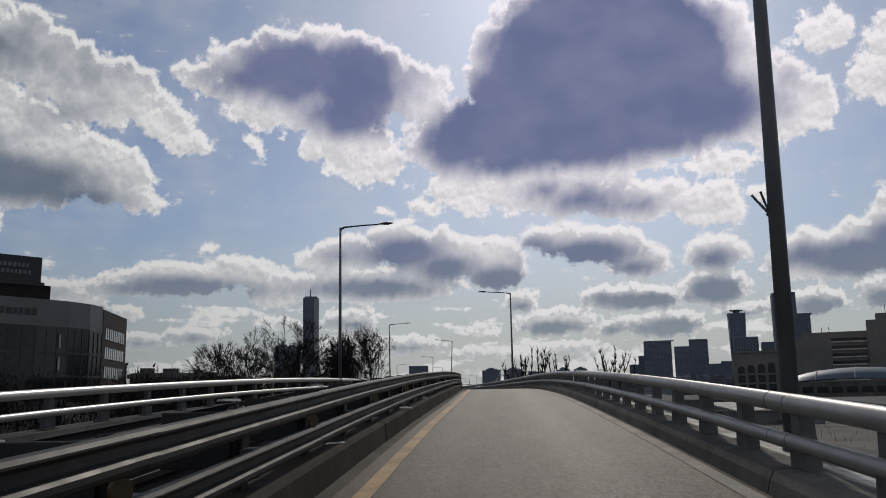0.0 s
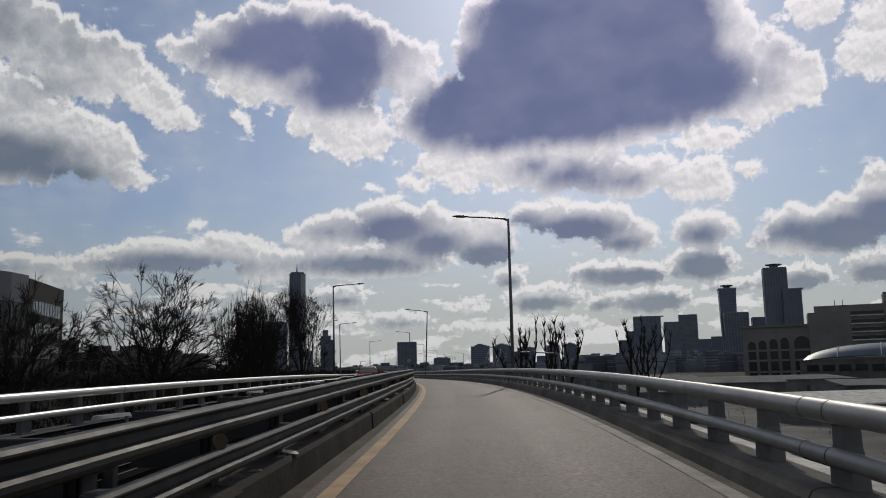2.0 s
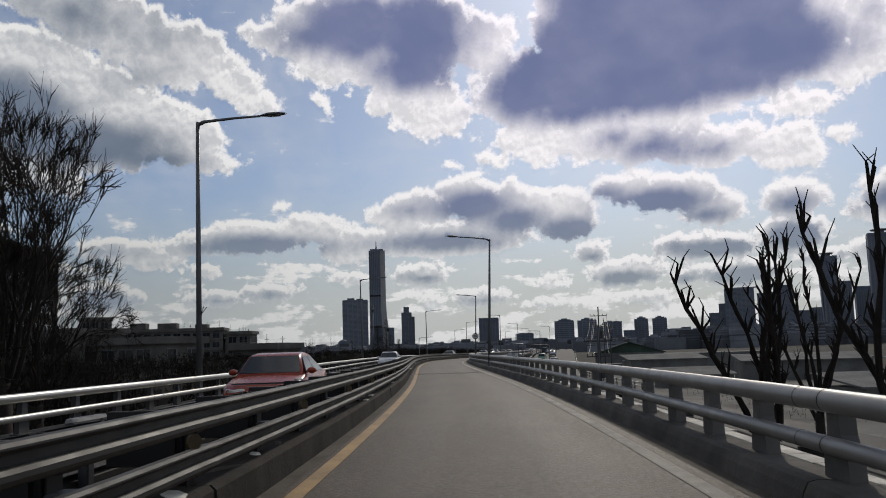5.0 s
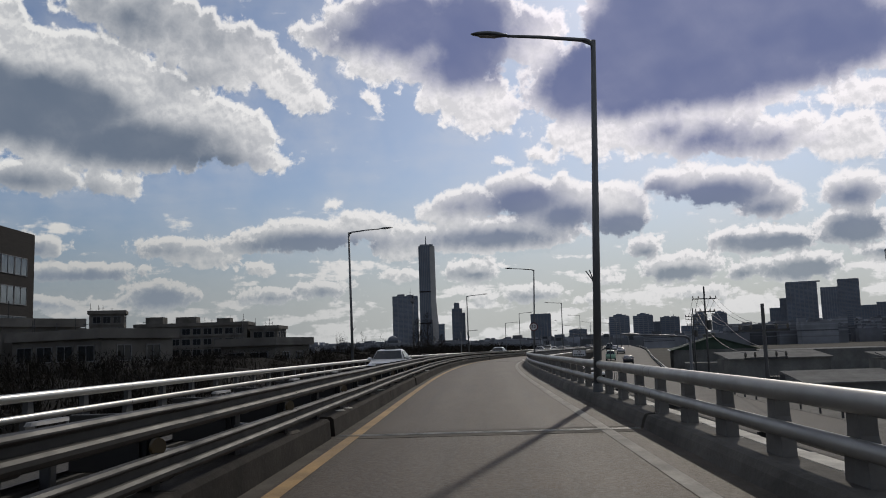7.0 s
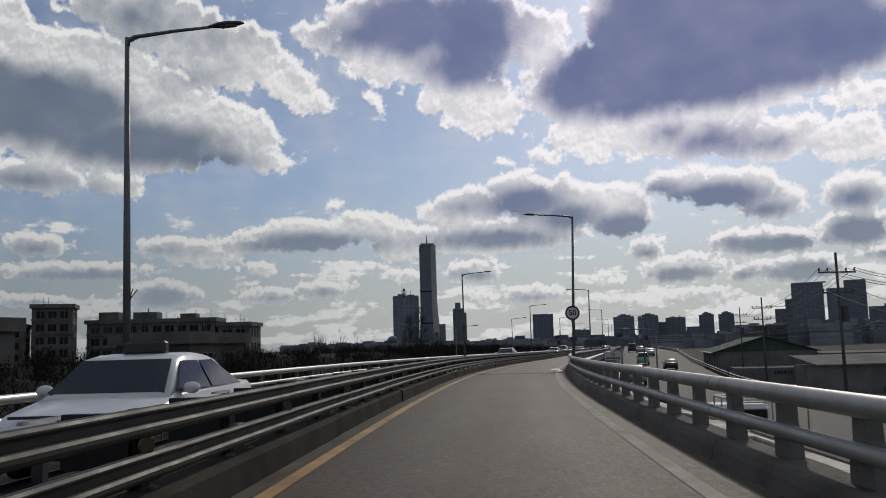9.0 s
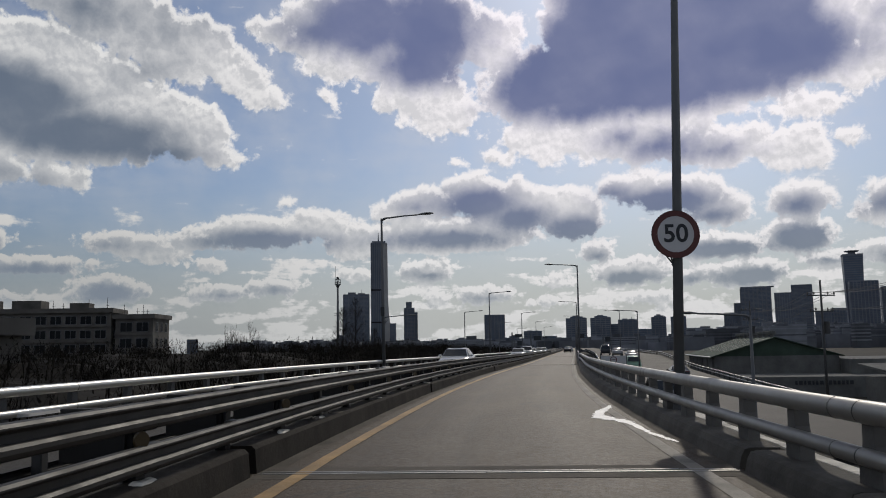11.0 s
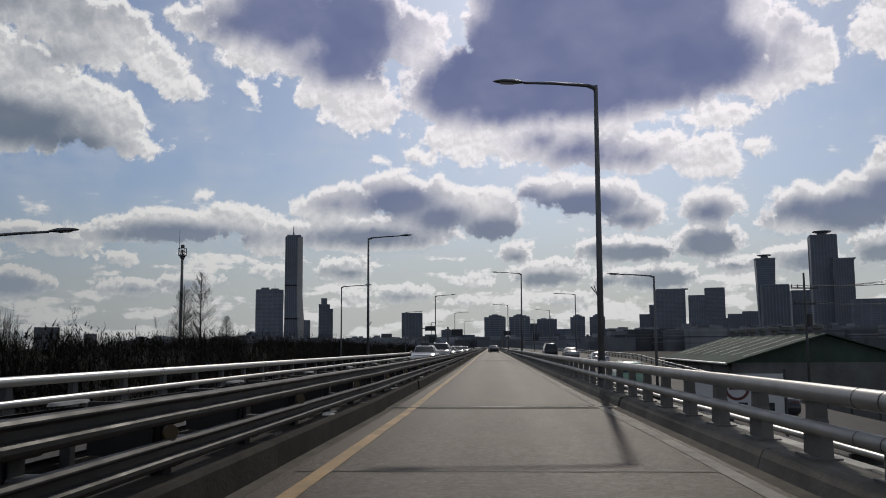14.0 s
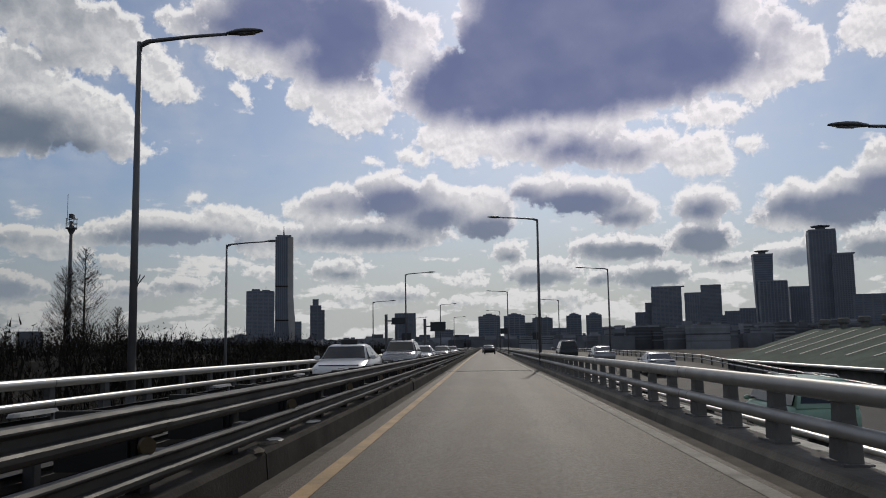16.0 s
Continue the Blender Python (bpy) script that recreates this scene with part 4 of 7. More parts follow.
def median_far_guardrail():
    t = thing("median_guardrail", label="weathered steel beam guardrail facing the oncoming lane", category="guardrail")
    rise = lambda s: (median_side(s)[0], far_side(s)[1] * 0.25)
    part("kerb", sweep([(-3.17, -0.25), (-3.17, 0.13), (-3.36, 0.13), (-3.40, -0.25)], -40, 600, shift=rise), CONCRETE, t)
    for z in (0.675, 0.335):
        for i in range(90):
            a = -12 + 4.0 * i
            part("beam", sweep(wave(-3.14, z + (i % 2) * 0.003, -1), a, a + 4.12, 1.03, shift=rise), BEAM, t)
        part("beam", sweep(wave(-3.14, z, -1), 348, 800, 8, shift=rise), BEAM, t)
    post = mesh_of("post", box(bmesh.new(), -0.04, -0.05, 0, 0.04, 0.05, 0.60, 0.01), POST_PAINT)
    cap = bmesh.new()
    n = 14
    lower = [cap.verts.new((0.055 * math.sin(2 * math.pi * k / n), 0.30 * math.copysign(abs(math.cos(2 * math.pi * k / n)) ** 0.45, math.cos(2 * math.pi * k / n)), 0.0)) for k in range(n)]
    upper = [cap.verts.new((v.co.x * 0.8, v.co.y * 0.94, 0.022)) for v in lower]
    for k in range(n):
        cap.faces.new((lower[k], lower[(k + 1) % n], upper[(k + 1) % n], upper[k]))
    cap.faces.new(upper)
    cap.faces.new(lower[::-1])
    box(cap, -0.008, 0.235, -0.10, 0.008, 0.275, 0.0)
    bmesh.ops.recalc_face_normals(cap, faces=cap.faces)
    cap = mesh_of("cap", cap, CAP_PAINT)
    for i in range(90):
        s = -12 + 4.0 * i
        p = part("post", post, None, t)
        p.matrix_basis = seat(s, -3.09 + median_side(s)[0], 0.1 + far_side(s)[1] * 0.25)
        c = part("cap", cap, None, p, "flat pale plate on the post")
        c.matrix_basis = pose(0.0, 0, 0.70)
    return t


def left_parapet():
    t = thing("parapet", label="bright steel tube parapet beyond the oncoming lane", category="guardrail")
    part("kerb", sweep([(-7.35, -0.05), (-7.35, 0.2), (-6.83, 0.2), (-6.78, -0.05)], -40, 800, 4, shift=far_side), CONCRETE, t)
    post = mesh_of("post", plate_post(0.60, 0.34, 0.16, 0.09), POST_PAINT)
    for i in range(175):
        s = -12 + 2.0 * i
        dl, dz = far_side(s)
        p = part("post", post, None, t)
        p.matrix_basis = seat(s, -7.02 + dl, 0.2 + dz)
    for lat, z, r in ((-6.98, 0.80, 0.075), (-6.97, 0.475, 0.056)):
        for i in range(36):
            a = -12 + 10.0 * i
            rail = part("rail", sweep(ring(lat, z, r, r * 1.05), a + 0.012, a + 9.988, 2.0, shift=far_side, ends=False), RAIL, t, smooth=True)
            part("sleeve", sweep(ring(lat, z, r * 0.93, r * 0.97), a + 9.9, a + 10.1, 0.2, shift=far_side), TRIM_BLACK, rail)
        part("rail", sweep(ring(lat, z, r, r), 348, 800, 8, shift=far_side), RAIL, t, smooth=True)
    return t


median_guardrail()
kerb_litter()
median_far_guardrail()
left_parapet()


def lower_guardrail(lat, s0, s1):
    t = thing("lower_guardrail", label="galvanised guardrail along the lower road", category="guardrail")
    for z in (0.62, 0.34):
        part("rail", sweep(ring(lat, z, 0.05, 0.05, 8), s0, s1, 6, shift=right_road), RAIL, t, smooth=True)
    post = mesh_of("post", box(bmesh.new(), -0.05, -0.05, 0, 0.05, 0.05, 0.68, 0.01), POST_PAINT)
    n = int((s1 - s0) / 3)
    for i in range(n):
        ob = part("post", post, None, t)
        ob.matrix_basis = seat(s0 + 3 * i, lat, right_road(s0 + 3 * i)[1])
    return t


lower_guardrail(5.9, 225, 480)
lower_guardrail(17.2, 150, 480)


# ---- street lamps ----
def lamp_head(side, length=0.78):
    """A flat cobra head: thick in the middle, thin at its tip."""
    bm = bmesh.new()
    rings = []
    for u, w, h in ((0.0, 0.05, 0.035), (0.12, 0.085, 0.05), (0.3, 0.13, 0.075), (0.55, 0.145, 0.075), (0.8, 0.11, 0.055), (0.95, 0.06, 0.03), (1.0, 0.02, 0.01)):
        rings.append([bm.verts.new((side * u * length, w * math.cos(a), h * math.sin(a) * (1.0 if math.sin(a) > 0 else 0.45))) for a in (2 * math.pi * k / 12 for k in range(12))])
    for a, b in zip(rings, rings[1:]):
        for k in range(12):
            bm.faces.new((a[k], a[(k + 1) % 12], b[(k + 1) % 12], b[k]))
    bm.faces.new(rings[0])
    bm.faces.new(rings[-1])
    bmesh.ops.recalc_face_normals(bm, faces=bm.faces)
    return bm


def street_lamp(s, lat, top, lean=0.0, fork=True, foot=0.2, reach=1.85, box_at=None, side=None, turn=0.0, group="lamps of the ramp", label="dark grey steel street lamp with one arm"):
    """A tapered pole on the kerb with an elbow, an arm over the lane and a flat head. top: its height over our road."""
    side = side or (-1 if lat > 0 else 1)
    t = thing("street_lamp", seat(s, lat, foot, turn) @ pose(0, 0, 0, 0, lean, 0), label, "street lamp", group)
    h = top - foot
    part("pole", tube(bmesh.new(), [(0, 0, 0), (0, 0, h * 0.5), (0, 0, h)], [0.088, 0.072, 0.052], 14), POLE_PAINT, t, smooth=True)
    base = box(bmesh.new(), -0.16, -0.16, 0, 0.16, 0.16, 0.03, 0.008)
    tube(base, [(0, 0, 0.03), (0, 0, 0.35)], [0.115, 0.095], 14)
    part("base", base, POLE_PAINT, t)
    arm = tube(bmesh.new(), [(0, 0, h - 0.28), (side * 0.02, 0, h - 0.06), (side * 0.16, 0, h + 0.005), (side * reach * 0.6, 0, h + 0.08), (side * reach, 0, h + 0.11)], [0.05, 0.05, 0.046, 0.036, 0.032], 10)
    tube(arm, [(side * 0.01, 0, h - 0.12), (side * 0.28, 0, h + 0.0)], 0.018, 6)
    part("arm", arm, POLE_PAINT, t, smooth=True)
    head = part("lamp_head", lamp_head(side), POLE_PAINT, t, "flat dark lamp head", smooth=True)
    head.matrix_basis = pose(side * reach, 0, h + 0.115, 0, -side * 3.0, 0)
    lens = part("lens", box(bmesh.new(), -0.17, -0.085, -0.012, 0.17, 0.085, 0.0, 0.004), LAMP_GLASS, head)
    lens.matrix_basis = pose(side * 0.42, 0, -0.03)
    if fork:
        f = tube(bmesh.new(), [(side * 0.06, 0, 2.45), (side * 0.22, 0.02, 2.66)], 0.012, 6)
        tube(f, [(side * 0.06, 0, 2.45), (side * 0.15, -0.04, 2.68)], 0.012, 6)
        tube(f, [(0, 0, 2.40), (side * 0.09, 0, 2.47)], 0.022, 6)
        part("flag_holder", f, POLE_PAINT, t, "forked steel flag holder")
    if box_at:
        part("control_box", box(bmesh.new(), -0.09, -0.19, box_at, 0.09, -0.075, box_at + 0.42, 0.012), POST_PAINT, t, "small grey control box")
    return t


for s, top, lean in ((8.4, 7.75, 0.5), (69.2, 7.75, 0.0), (127.9, 7.65, 2.2), (187.7, 8.1, 2.0), (243.2, 7.85, 0.3), (298.9, 7.8, 0.3), (360, 7.9, 0), (418, 7.9, 0), (476, 7.9, 0)):
    street_lamp(s, 2.79 - (0.45 if 100 < s < 150 else 0.13 if 60 < s < 80 else 0.0), top, lean, foot=0.02)
for s, lat, top, lean, bx in ((40.6, -7.42, 8.0, 0.0, None), (102.3, -7.55, 8.05, -0.6, None), (159.6, -7.75, 8.2, -0.8, None), (214.6, -6.87, 7.7, -0.5, 2.85), (271.4, -7.12, 7.65, 0.0, None), (328.5, -6.9, 7.6, 0.0, None), (386, -6.9, 7.7, 0, None), (443, -6.9, 7.7, 0, None)):
    street_lamp(s, lat, top, lean, box_at=bx, foot=0.15 + far_side(s)[1])
for s, lat, top in ((271.0, 8.8, 5.2), (326.0, 9.7, 7.5), (384.0, 10.5, 8.0), (442.0, 10.5, 8.0)):
    street_lamp(s, lat + 0.6, top, 0.0, False, right_road(s)[1], 1.9, side=-1, group="lamps of the lower road")
for s, lat, top in ((88.0, 8.3, 1.75), (143.8, 8.1, 1.35), (207.0, 8.6, 2.3)):
    street_lamp(s, lat, top, 0.0, False, -5.0, 1.9, side=-1, group="lamps of the lower road")
for s, lat, top in ((242.2, -12.9, 4.0), (298.0, -13.4, 6.7), (356.0, -13.4, 6.7), (414.0, -13.4, 6.7)):
    street_lamp(s, lat, top, 0.0, False, -3.0, 2.0, side=1, group="lamps of the riverside road")


def text_mesh(words, size, mat, name="lettering"):
    curve = bpy.data.curves.new(name, "FONT")
    curve.body, curve.size, curve.extrude, curve.align_x, curve.align_y, curve.offset = words, size, 0.003, "CENTER", "CENTER", size * 0.018
    ob = bpy.data.objects.new(name, curve)
    me = bpy.data.meshes.new_from_object(ob)
    bpy.data.objects.remove(ob)
    me.materials.clear()
    me.materials.append(mat)
    return me


def speed_sign(s, lat, z):
    """A round speed limit sign clamped to a lamp pole, facing the traffic."""
    t = thing("speed_limit_sign", seat(s - 0.14, lat, z, 4) @ pose(0, 0, 0, 90, 0, 0), "round speed limit sign with black figures and a red rim", "road sign")
    part("plate", tube(bmesh.new(), [(0, 0, -0.012), (0, 0, 0.0)], 0.385, 40), SIGN_GREEN, t)
    part("face", tube(bmesh.new(), [(0, 0, 0.001), (0, 0, 0.004)], 0.300, 40), SIGN_WHITE, t, "white sign face")
    rim = bmesh.new()
    rings = [[rim.verts.new((r * math.cos(2 * math.pi * k / 40), r * math.sin(2 * math.pi * k / 40), z0)) for k in range(40)] for r, z0 in ((0.29, 0.002), (0.29, 0.008), (0.38, 0.008), (0.38, 0.0))]
    for a, b in zip(rings, rings[1:]):
        for k in range(40):
            rim.faces.new((a[k], a[(k + 1) % 40], b[(k + 1) % 40], b[k]))
    part("rim", rim, SIGN_RED, t, "dark red rim")
    fig = part("figure_pair", text_mesh("50", 0.40, SIGN_BLACK), None, t, "black figures")
    fig.matrix_basis = pose(0, 0, 0.008)
    for y in (-0.2, 0.2):
        part("clamp", box(bmesh.new(), -0.12, y - 0.02, -0.15, 0.12, y + 0.02, -0.012, 0.004), POLE_PAINT, t)
    return t


speed_sign(187.7, 2.84, 2.95)


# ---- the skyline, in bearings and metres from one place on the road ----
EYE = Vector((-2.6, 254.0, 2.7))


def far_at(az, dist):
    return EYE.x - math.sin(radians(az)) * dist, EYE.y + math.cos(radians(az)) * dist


def slabs(bm, x0, y0, x1, y1, z0, z1, step, thick, proud, index=0):
    """Floor bands that stand a little proud of a glass body."""
    z = z0 + step
    while z < z1 - thick:
        box(bm, x0 - proud, y0 - proud, z, x1 + proud, y1 + proud, z + thick, index=index)
        z += step
    return bm


def fins(bm, x0, y0, x1, y1, z0, z1, n, thick, proud):
    """Upright ribs on the two long faces."""
    for i in range(n + 1):
        x = x0 + (x1 - x0) * i / n
        box(bm, x - thick / 2, y0 - proud, z0, x + thick / 2, y0 + 0.05, z1)
        box(bm, x - thick / 2, y1 - 0.05, z0, x + thick / 2, y1 + proud, z1)
    return bm


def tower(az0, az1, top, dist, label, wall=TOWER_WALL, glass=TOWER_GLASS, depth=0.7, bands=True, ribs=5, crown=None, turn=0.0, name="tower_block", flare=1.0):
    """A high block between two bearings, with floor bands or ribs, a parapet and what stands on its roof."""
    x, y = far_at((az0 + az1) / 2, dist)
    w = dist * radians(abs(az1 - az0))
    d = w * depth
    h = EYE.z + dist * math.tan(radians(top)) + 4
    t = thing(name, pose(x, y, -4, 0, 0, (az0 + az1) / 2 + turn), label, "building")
    k = 0.5 / flare
    body = box(bmesh.new(), -w * k, -d * k, 0, w * k, d * k, h * 0.985, taper=flare)
    part("body", body, glass if bands else wall, t)
    if flare > 1.0:
        # glass that widens upwards, with dark floor lines that follow it
        lines = bmesh.new()
        for i in range(1, 40):
            u = i / 40
            q = k * (1 + (flare - 1) * u) + 0.004
            box(lines, -w * q, -d * q, h * u, w * q, d * q, h * (u + 0.009))
        part("floor_band", lines, wall, t)["kind"] = "stuff"
    elif bands:
        part("floor_band", slabs(bmesh.new(), -w / 2, -d / 2, w / 2, d / 2, 4, h * 0.97, max(3.6, h / 45), max(1.3, h / 110), 0.35), wall, t)["kind"] = "stuff"
    if flare == 1.0:
        part("ribs", fins(bmesh.new(), -w / 2, -d / 2, w / 2, d / 2, 0, h * 0.985, ribs, w * 0.035, 0.8), wall, t)["kind"] = "stuff"
    part("roof", box(bmesh.new(), -w / 2 - 0.4, -d / 2 - 0.4, h * 0.985, w / 2 + 0.4, d / 2 + 0.4, h), wall, t)
    if crown == "frame":
        bm = bmesh.new()
        for u in (-0.42, -0.1, 0.42):
            box(bm, w * u - w * 0.03, -d * 0.3, h, w * u + w * 0.03, d * 0.3, h * 1.05)
        box(bm, -w * 0.45, -d * 0.32, h * 1.045, w * 0.45, d * 0.32, h * 1.065)
        part("roof_frame", bm, wall, t)
    elif crown == "disc":
        bm = bmesh.new()
        tube(bm, [(0, 0, h), (0, 0, h + 6)], [w * 0.18, w * 0.2], 14)
        tube(bm, [(0, 0, h + 6), (0, 0, h + 8)], [w * 0.34, w * 0.38], 18)
        part("helipad", bm, wall, t, "flat helicopter deck on a stem")
    elif crown == "boxes":
        bm = box(bmesh.new(), -w * 0.32, -d * 0.3, h, -w * 0.02, d * 0.3, h + h * 0.035)
        box(bm, w * 0.06, -d * 0.25, h, w * 0.34, d * 0.25, h + h * 0.022)
        tube(bm, [(w * 0.2, 0, h), (w * 0.2, 0, h + h * 0.09)], 0.5, 6)
        part("plant_room", bm, wall, t)
    elif crown == "shoulder":
        part("upper_storeys", box(bmesh.new(), -w * 0.30, -d * 0.42, h, w * 0.34, d * 0.42, h * 1.05), glass, t)
        part("plant_room", box(bmesh.new(), -w * 0.16, -d * 0.3, h * 1.05, w * 0.14, d * 0.3, h * 1.085), wall, t)
        part("parapet", box(bmesh.new(), w * 0.36, -d * 0.45, h, w * 0.47, d * 0.45, h * 1.02), wall, t)
    elif crown == "cornice":
        bm = box(bmesh.new(), -w * 0.5, -d * 0.5, h, w * 0.62, d * 0.5, h + h * 0.012)
        part("cornice", bm, wall, t)
    return t


def golden_tower():
    """The tall tower whose long sides lean out to a wide foot, with two dark bands and a mast."""
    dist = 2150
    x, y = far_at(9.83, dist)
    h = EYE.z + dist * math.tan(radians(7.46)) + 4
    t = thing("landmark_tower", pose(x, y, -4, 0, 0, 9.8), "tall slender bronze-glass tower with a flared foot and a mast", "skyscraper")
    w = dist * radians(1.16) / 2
    levels = [(0.0, 1.62), (0.12, 1.42), (0.25, 1.22), (0.36, 1.08), (0.46, 1.0), (0.985, 0.97)]

    def shell(x0, x1, y0, y1, flare_right):
        bm = bmesh.new()
        rings = []
        for u, k in levels:
            left = x0 * (1 + (k - 1) * 0.25)
            right = x1 * (k if flare_right else 1.0)
            rings.append([bm.verts.new(p) for p in ((left, y0, u * h), (right, y0, u * h), (right, y1, u * h), (left, y1, u * h))])
        for a, b in zip(rings, rings[1:]):
            for k in range(4):
                bm.faces.new((a[k], a[(k + 1) % 4], b[(k + 1) % 4], b[k]))
        bm.faces.new(rings[-1])
        return bm

    part("body", shell(-w, w * 0.36, -22, 22, True), TOWER_GLASS, t)
    # the sun's glare on this end is put into a paler wall colour
    part("side_wing", shell(w * 0.36, w, -18, 18, True), GLARE_TOWER, t, "glass end of the tower, paler to paint in sun glare")
    bm = bmesh.new()
    for i in range(7):
        px = -w + (w * 1.30) * i / 6
        box(bm, px - 0.9, -23.2, 0, px + 0.9, -21.8, h * 0.98)
    part("ribs", bm, TOWER_WALL, t)
    for u in (0.26, 0.55):
        k = 1.22 if u < 0.3 else 1.0
        part("band", box(bmesh.new(), -w * 1.03, -23.6, h * u, w * 0.38 * k, -21.5, h * (u + 0.012)), DARK_BRICK, t, "dark plant-floor band")
    part("roof", box(bmesh.new(), -w * 0.85, -19, h * 0.98, w * 0.75, 19, h), TOWER_WALL, t)
    part("mast", tube(bmesh.new(), [(-w * 0.1, 0, h), (-w * 0.1, 0, h * 1.045), (-w * 0.1, 0, h * 1.085)], [2.2, 1.2, 0.6], 8), TOWER_WALL, t)
    return t


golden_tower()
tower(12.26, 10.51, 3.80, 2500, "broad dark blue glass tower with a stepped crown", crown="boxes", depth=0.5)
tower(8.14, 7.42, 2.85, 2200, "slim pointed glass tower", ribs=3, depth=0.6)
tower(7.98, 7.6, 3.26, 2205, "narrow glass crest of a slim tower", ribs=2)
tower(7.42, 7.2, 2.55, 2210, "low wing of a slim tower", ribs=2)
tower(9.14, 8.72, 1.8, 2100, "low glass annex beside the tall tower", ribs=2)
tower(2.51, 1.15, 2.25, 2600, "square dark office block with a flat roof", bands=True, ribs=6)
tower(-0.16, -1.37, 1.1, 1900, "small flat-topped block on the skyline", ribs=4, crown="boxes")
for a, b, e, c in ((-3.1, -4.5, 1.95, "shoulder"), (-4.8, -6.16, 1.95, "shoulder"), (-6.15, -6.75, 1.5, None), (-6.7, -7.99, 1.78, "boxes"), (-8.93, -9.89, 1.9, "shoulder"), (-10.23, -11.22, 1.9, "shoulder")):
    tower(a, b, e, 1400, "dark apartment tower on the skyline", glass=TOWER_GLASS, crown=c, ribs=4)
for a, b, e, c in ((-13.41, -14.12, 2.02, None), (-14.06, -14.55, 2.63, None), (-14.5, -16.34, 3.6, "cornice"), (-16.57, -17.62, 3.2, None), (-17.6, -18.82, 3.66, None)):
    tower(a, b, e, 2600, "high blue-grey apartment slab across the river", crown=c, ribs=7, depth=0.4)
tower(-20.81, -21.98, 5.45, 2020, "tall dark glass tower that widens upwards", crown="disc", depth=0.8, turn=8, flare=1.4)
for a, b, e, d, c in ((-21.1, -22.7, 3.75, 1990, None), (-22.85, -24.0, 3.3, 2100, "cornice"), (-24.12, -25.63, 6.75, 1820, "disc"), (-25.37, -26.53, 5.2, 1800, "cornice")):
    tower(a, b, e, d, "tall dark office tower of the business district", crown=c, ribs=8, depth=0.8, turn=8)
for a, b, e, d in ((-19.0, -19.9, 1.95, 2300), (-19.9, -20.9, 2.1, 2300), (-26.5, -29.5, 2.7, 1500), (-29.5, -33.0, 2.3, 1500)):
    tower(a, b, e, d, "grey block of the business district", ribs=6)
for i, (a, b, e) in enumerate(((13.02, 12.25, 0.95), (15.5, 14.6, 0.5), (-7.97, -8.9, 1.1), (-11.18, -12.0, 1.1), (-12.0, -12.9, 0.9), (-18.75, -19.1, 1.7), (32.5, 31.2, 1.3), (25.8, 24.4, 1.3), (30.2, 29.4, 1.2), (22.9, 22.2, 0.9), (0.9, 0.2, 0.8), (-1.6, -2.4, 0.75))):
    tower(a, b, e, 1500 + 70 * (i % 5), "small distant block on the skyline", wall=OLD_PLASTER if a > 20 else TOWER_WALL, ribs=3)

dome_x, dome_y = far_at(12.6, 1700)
dome = bmesh.new()
bmesh.ops.create_uvsphere(dome, u_segments=24, v_segments=12, radius=12.5)
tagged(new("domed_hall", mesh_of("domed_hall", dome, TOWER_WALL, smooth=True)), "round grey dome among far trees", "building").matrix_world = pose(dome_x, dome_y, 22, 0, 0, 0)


def low_city():
    """The low town between the towers: hundreds of small blocks to the horizon."""
    rng = random.Random(5)
    bm = bmesh.new()
    for i in range(900):
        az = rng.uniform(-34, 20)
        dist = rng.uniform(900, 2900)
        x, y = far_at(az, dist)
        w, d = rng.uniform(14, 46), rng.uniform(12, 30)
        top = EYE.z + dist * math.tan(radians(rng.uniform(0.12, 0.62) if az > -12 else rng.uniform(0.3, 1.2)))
        box(bm, x - w / 2, y - d / 2, -4, x + w / 2, y + d / 2, top)
        if rng.random() < 0.6:
            u = rng.uniform(-0.3, 0.15)
            box(bm, x + w * u, y - d * 0.2, top, x + w * (u + 0.3), y + d * 0.2, top + rng.uniform(2, 5))
        for k in range(1, 6):
            z = top * k / 6
            if z > 3 and top > 12:
                box(bm, x - w / 2 - 0.3, y - d / 2 - 0.3, z, x + w / 2 + 0.3, y + d / 2 + 0.3, z + top / 14)
    me = mesh_of("low_city", bm, CITY_WALL)
    return tagged(new("low_city", me), "grey jumble of low distant city blocks", "city", kind="stuff")


low_city()


def hills():
    """A wooded ridge far behind the city."""
    bm = bmesh.new()
    rows = []
    for k, (dist, lift) in enumerate(((3300, 0.0), (3600, 1.0), (4100, 0.0))):
        row = []
        for i in range(90):
            az = 22 - 58 * i / 89
            x, y = far_at(az, dist)
            z = -4 + lift * (16 + 30 * noise.noise(Vector((i * 0.12, 2.0, 0))) + 5 * noise.noise(Vector((i * 0.7, 5.0, 0))))
            row.append(bm.verts.new((x, y, max(z, -4))))
        rows.append(row)
    for a, b in zip(rows, rows[1:]):
        for i in range(89):
            bm.faces.new((a[i], a[i + 1], b[i + 1], b[i]))
    return tagged(new("backdrop", mesh_of("hills", bm, SCRUB)), "dark wooded hills behind the city", "hills", kind="structure")


hills()


# ---- near buildings on the river side ----
def prism(bm, plan, z0, z1, index=0, cap=True):
    """Walls over a plan of (x, y) corners, with a roof."""
    a = [bm.verts.new((x, y, z0)) for x, y in plan]
    b = [bm.verts.new((x, y, z1)) for x, y in plan]
    for k in range(len(plan)):
        j = (k + 1) % len(plan)
        bm.faces.new((a[k], a[j], b[j], b[k])).material_index = index
    if cap:
        bm.faces.new(b).material_index = index
    bmesh.ops.recalc_face_normals(bm, faces=bm.faces)
    return bm


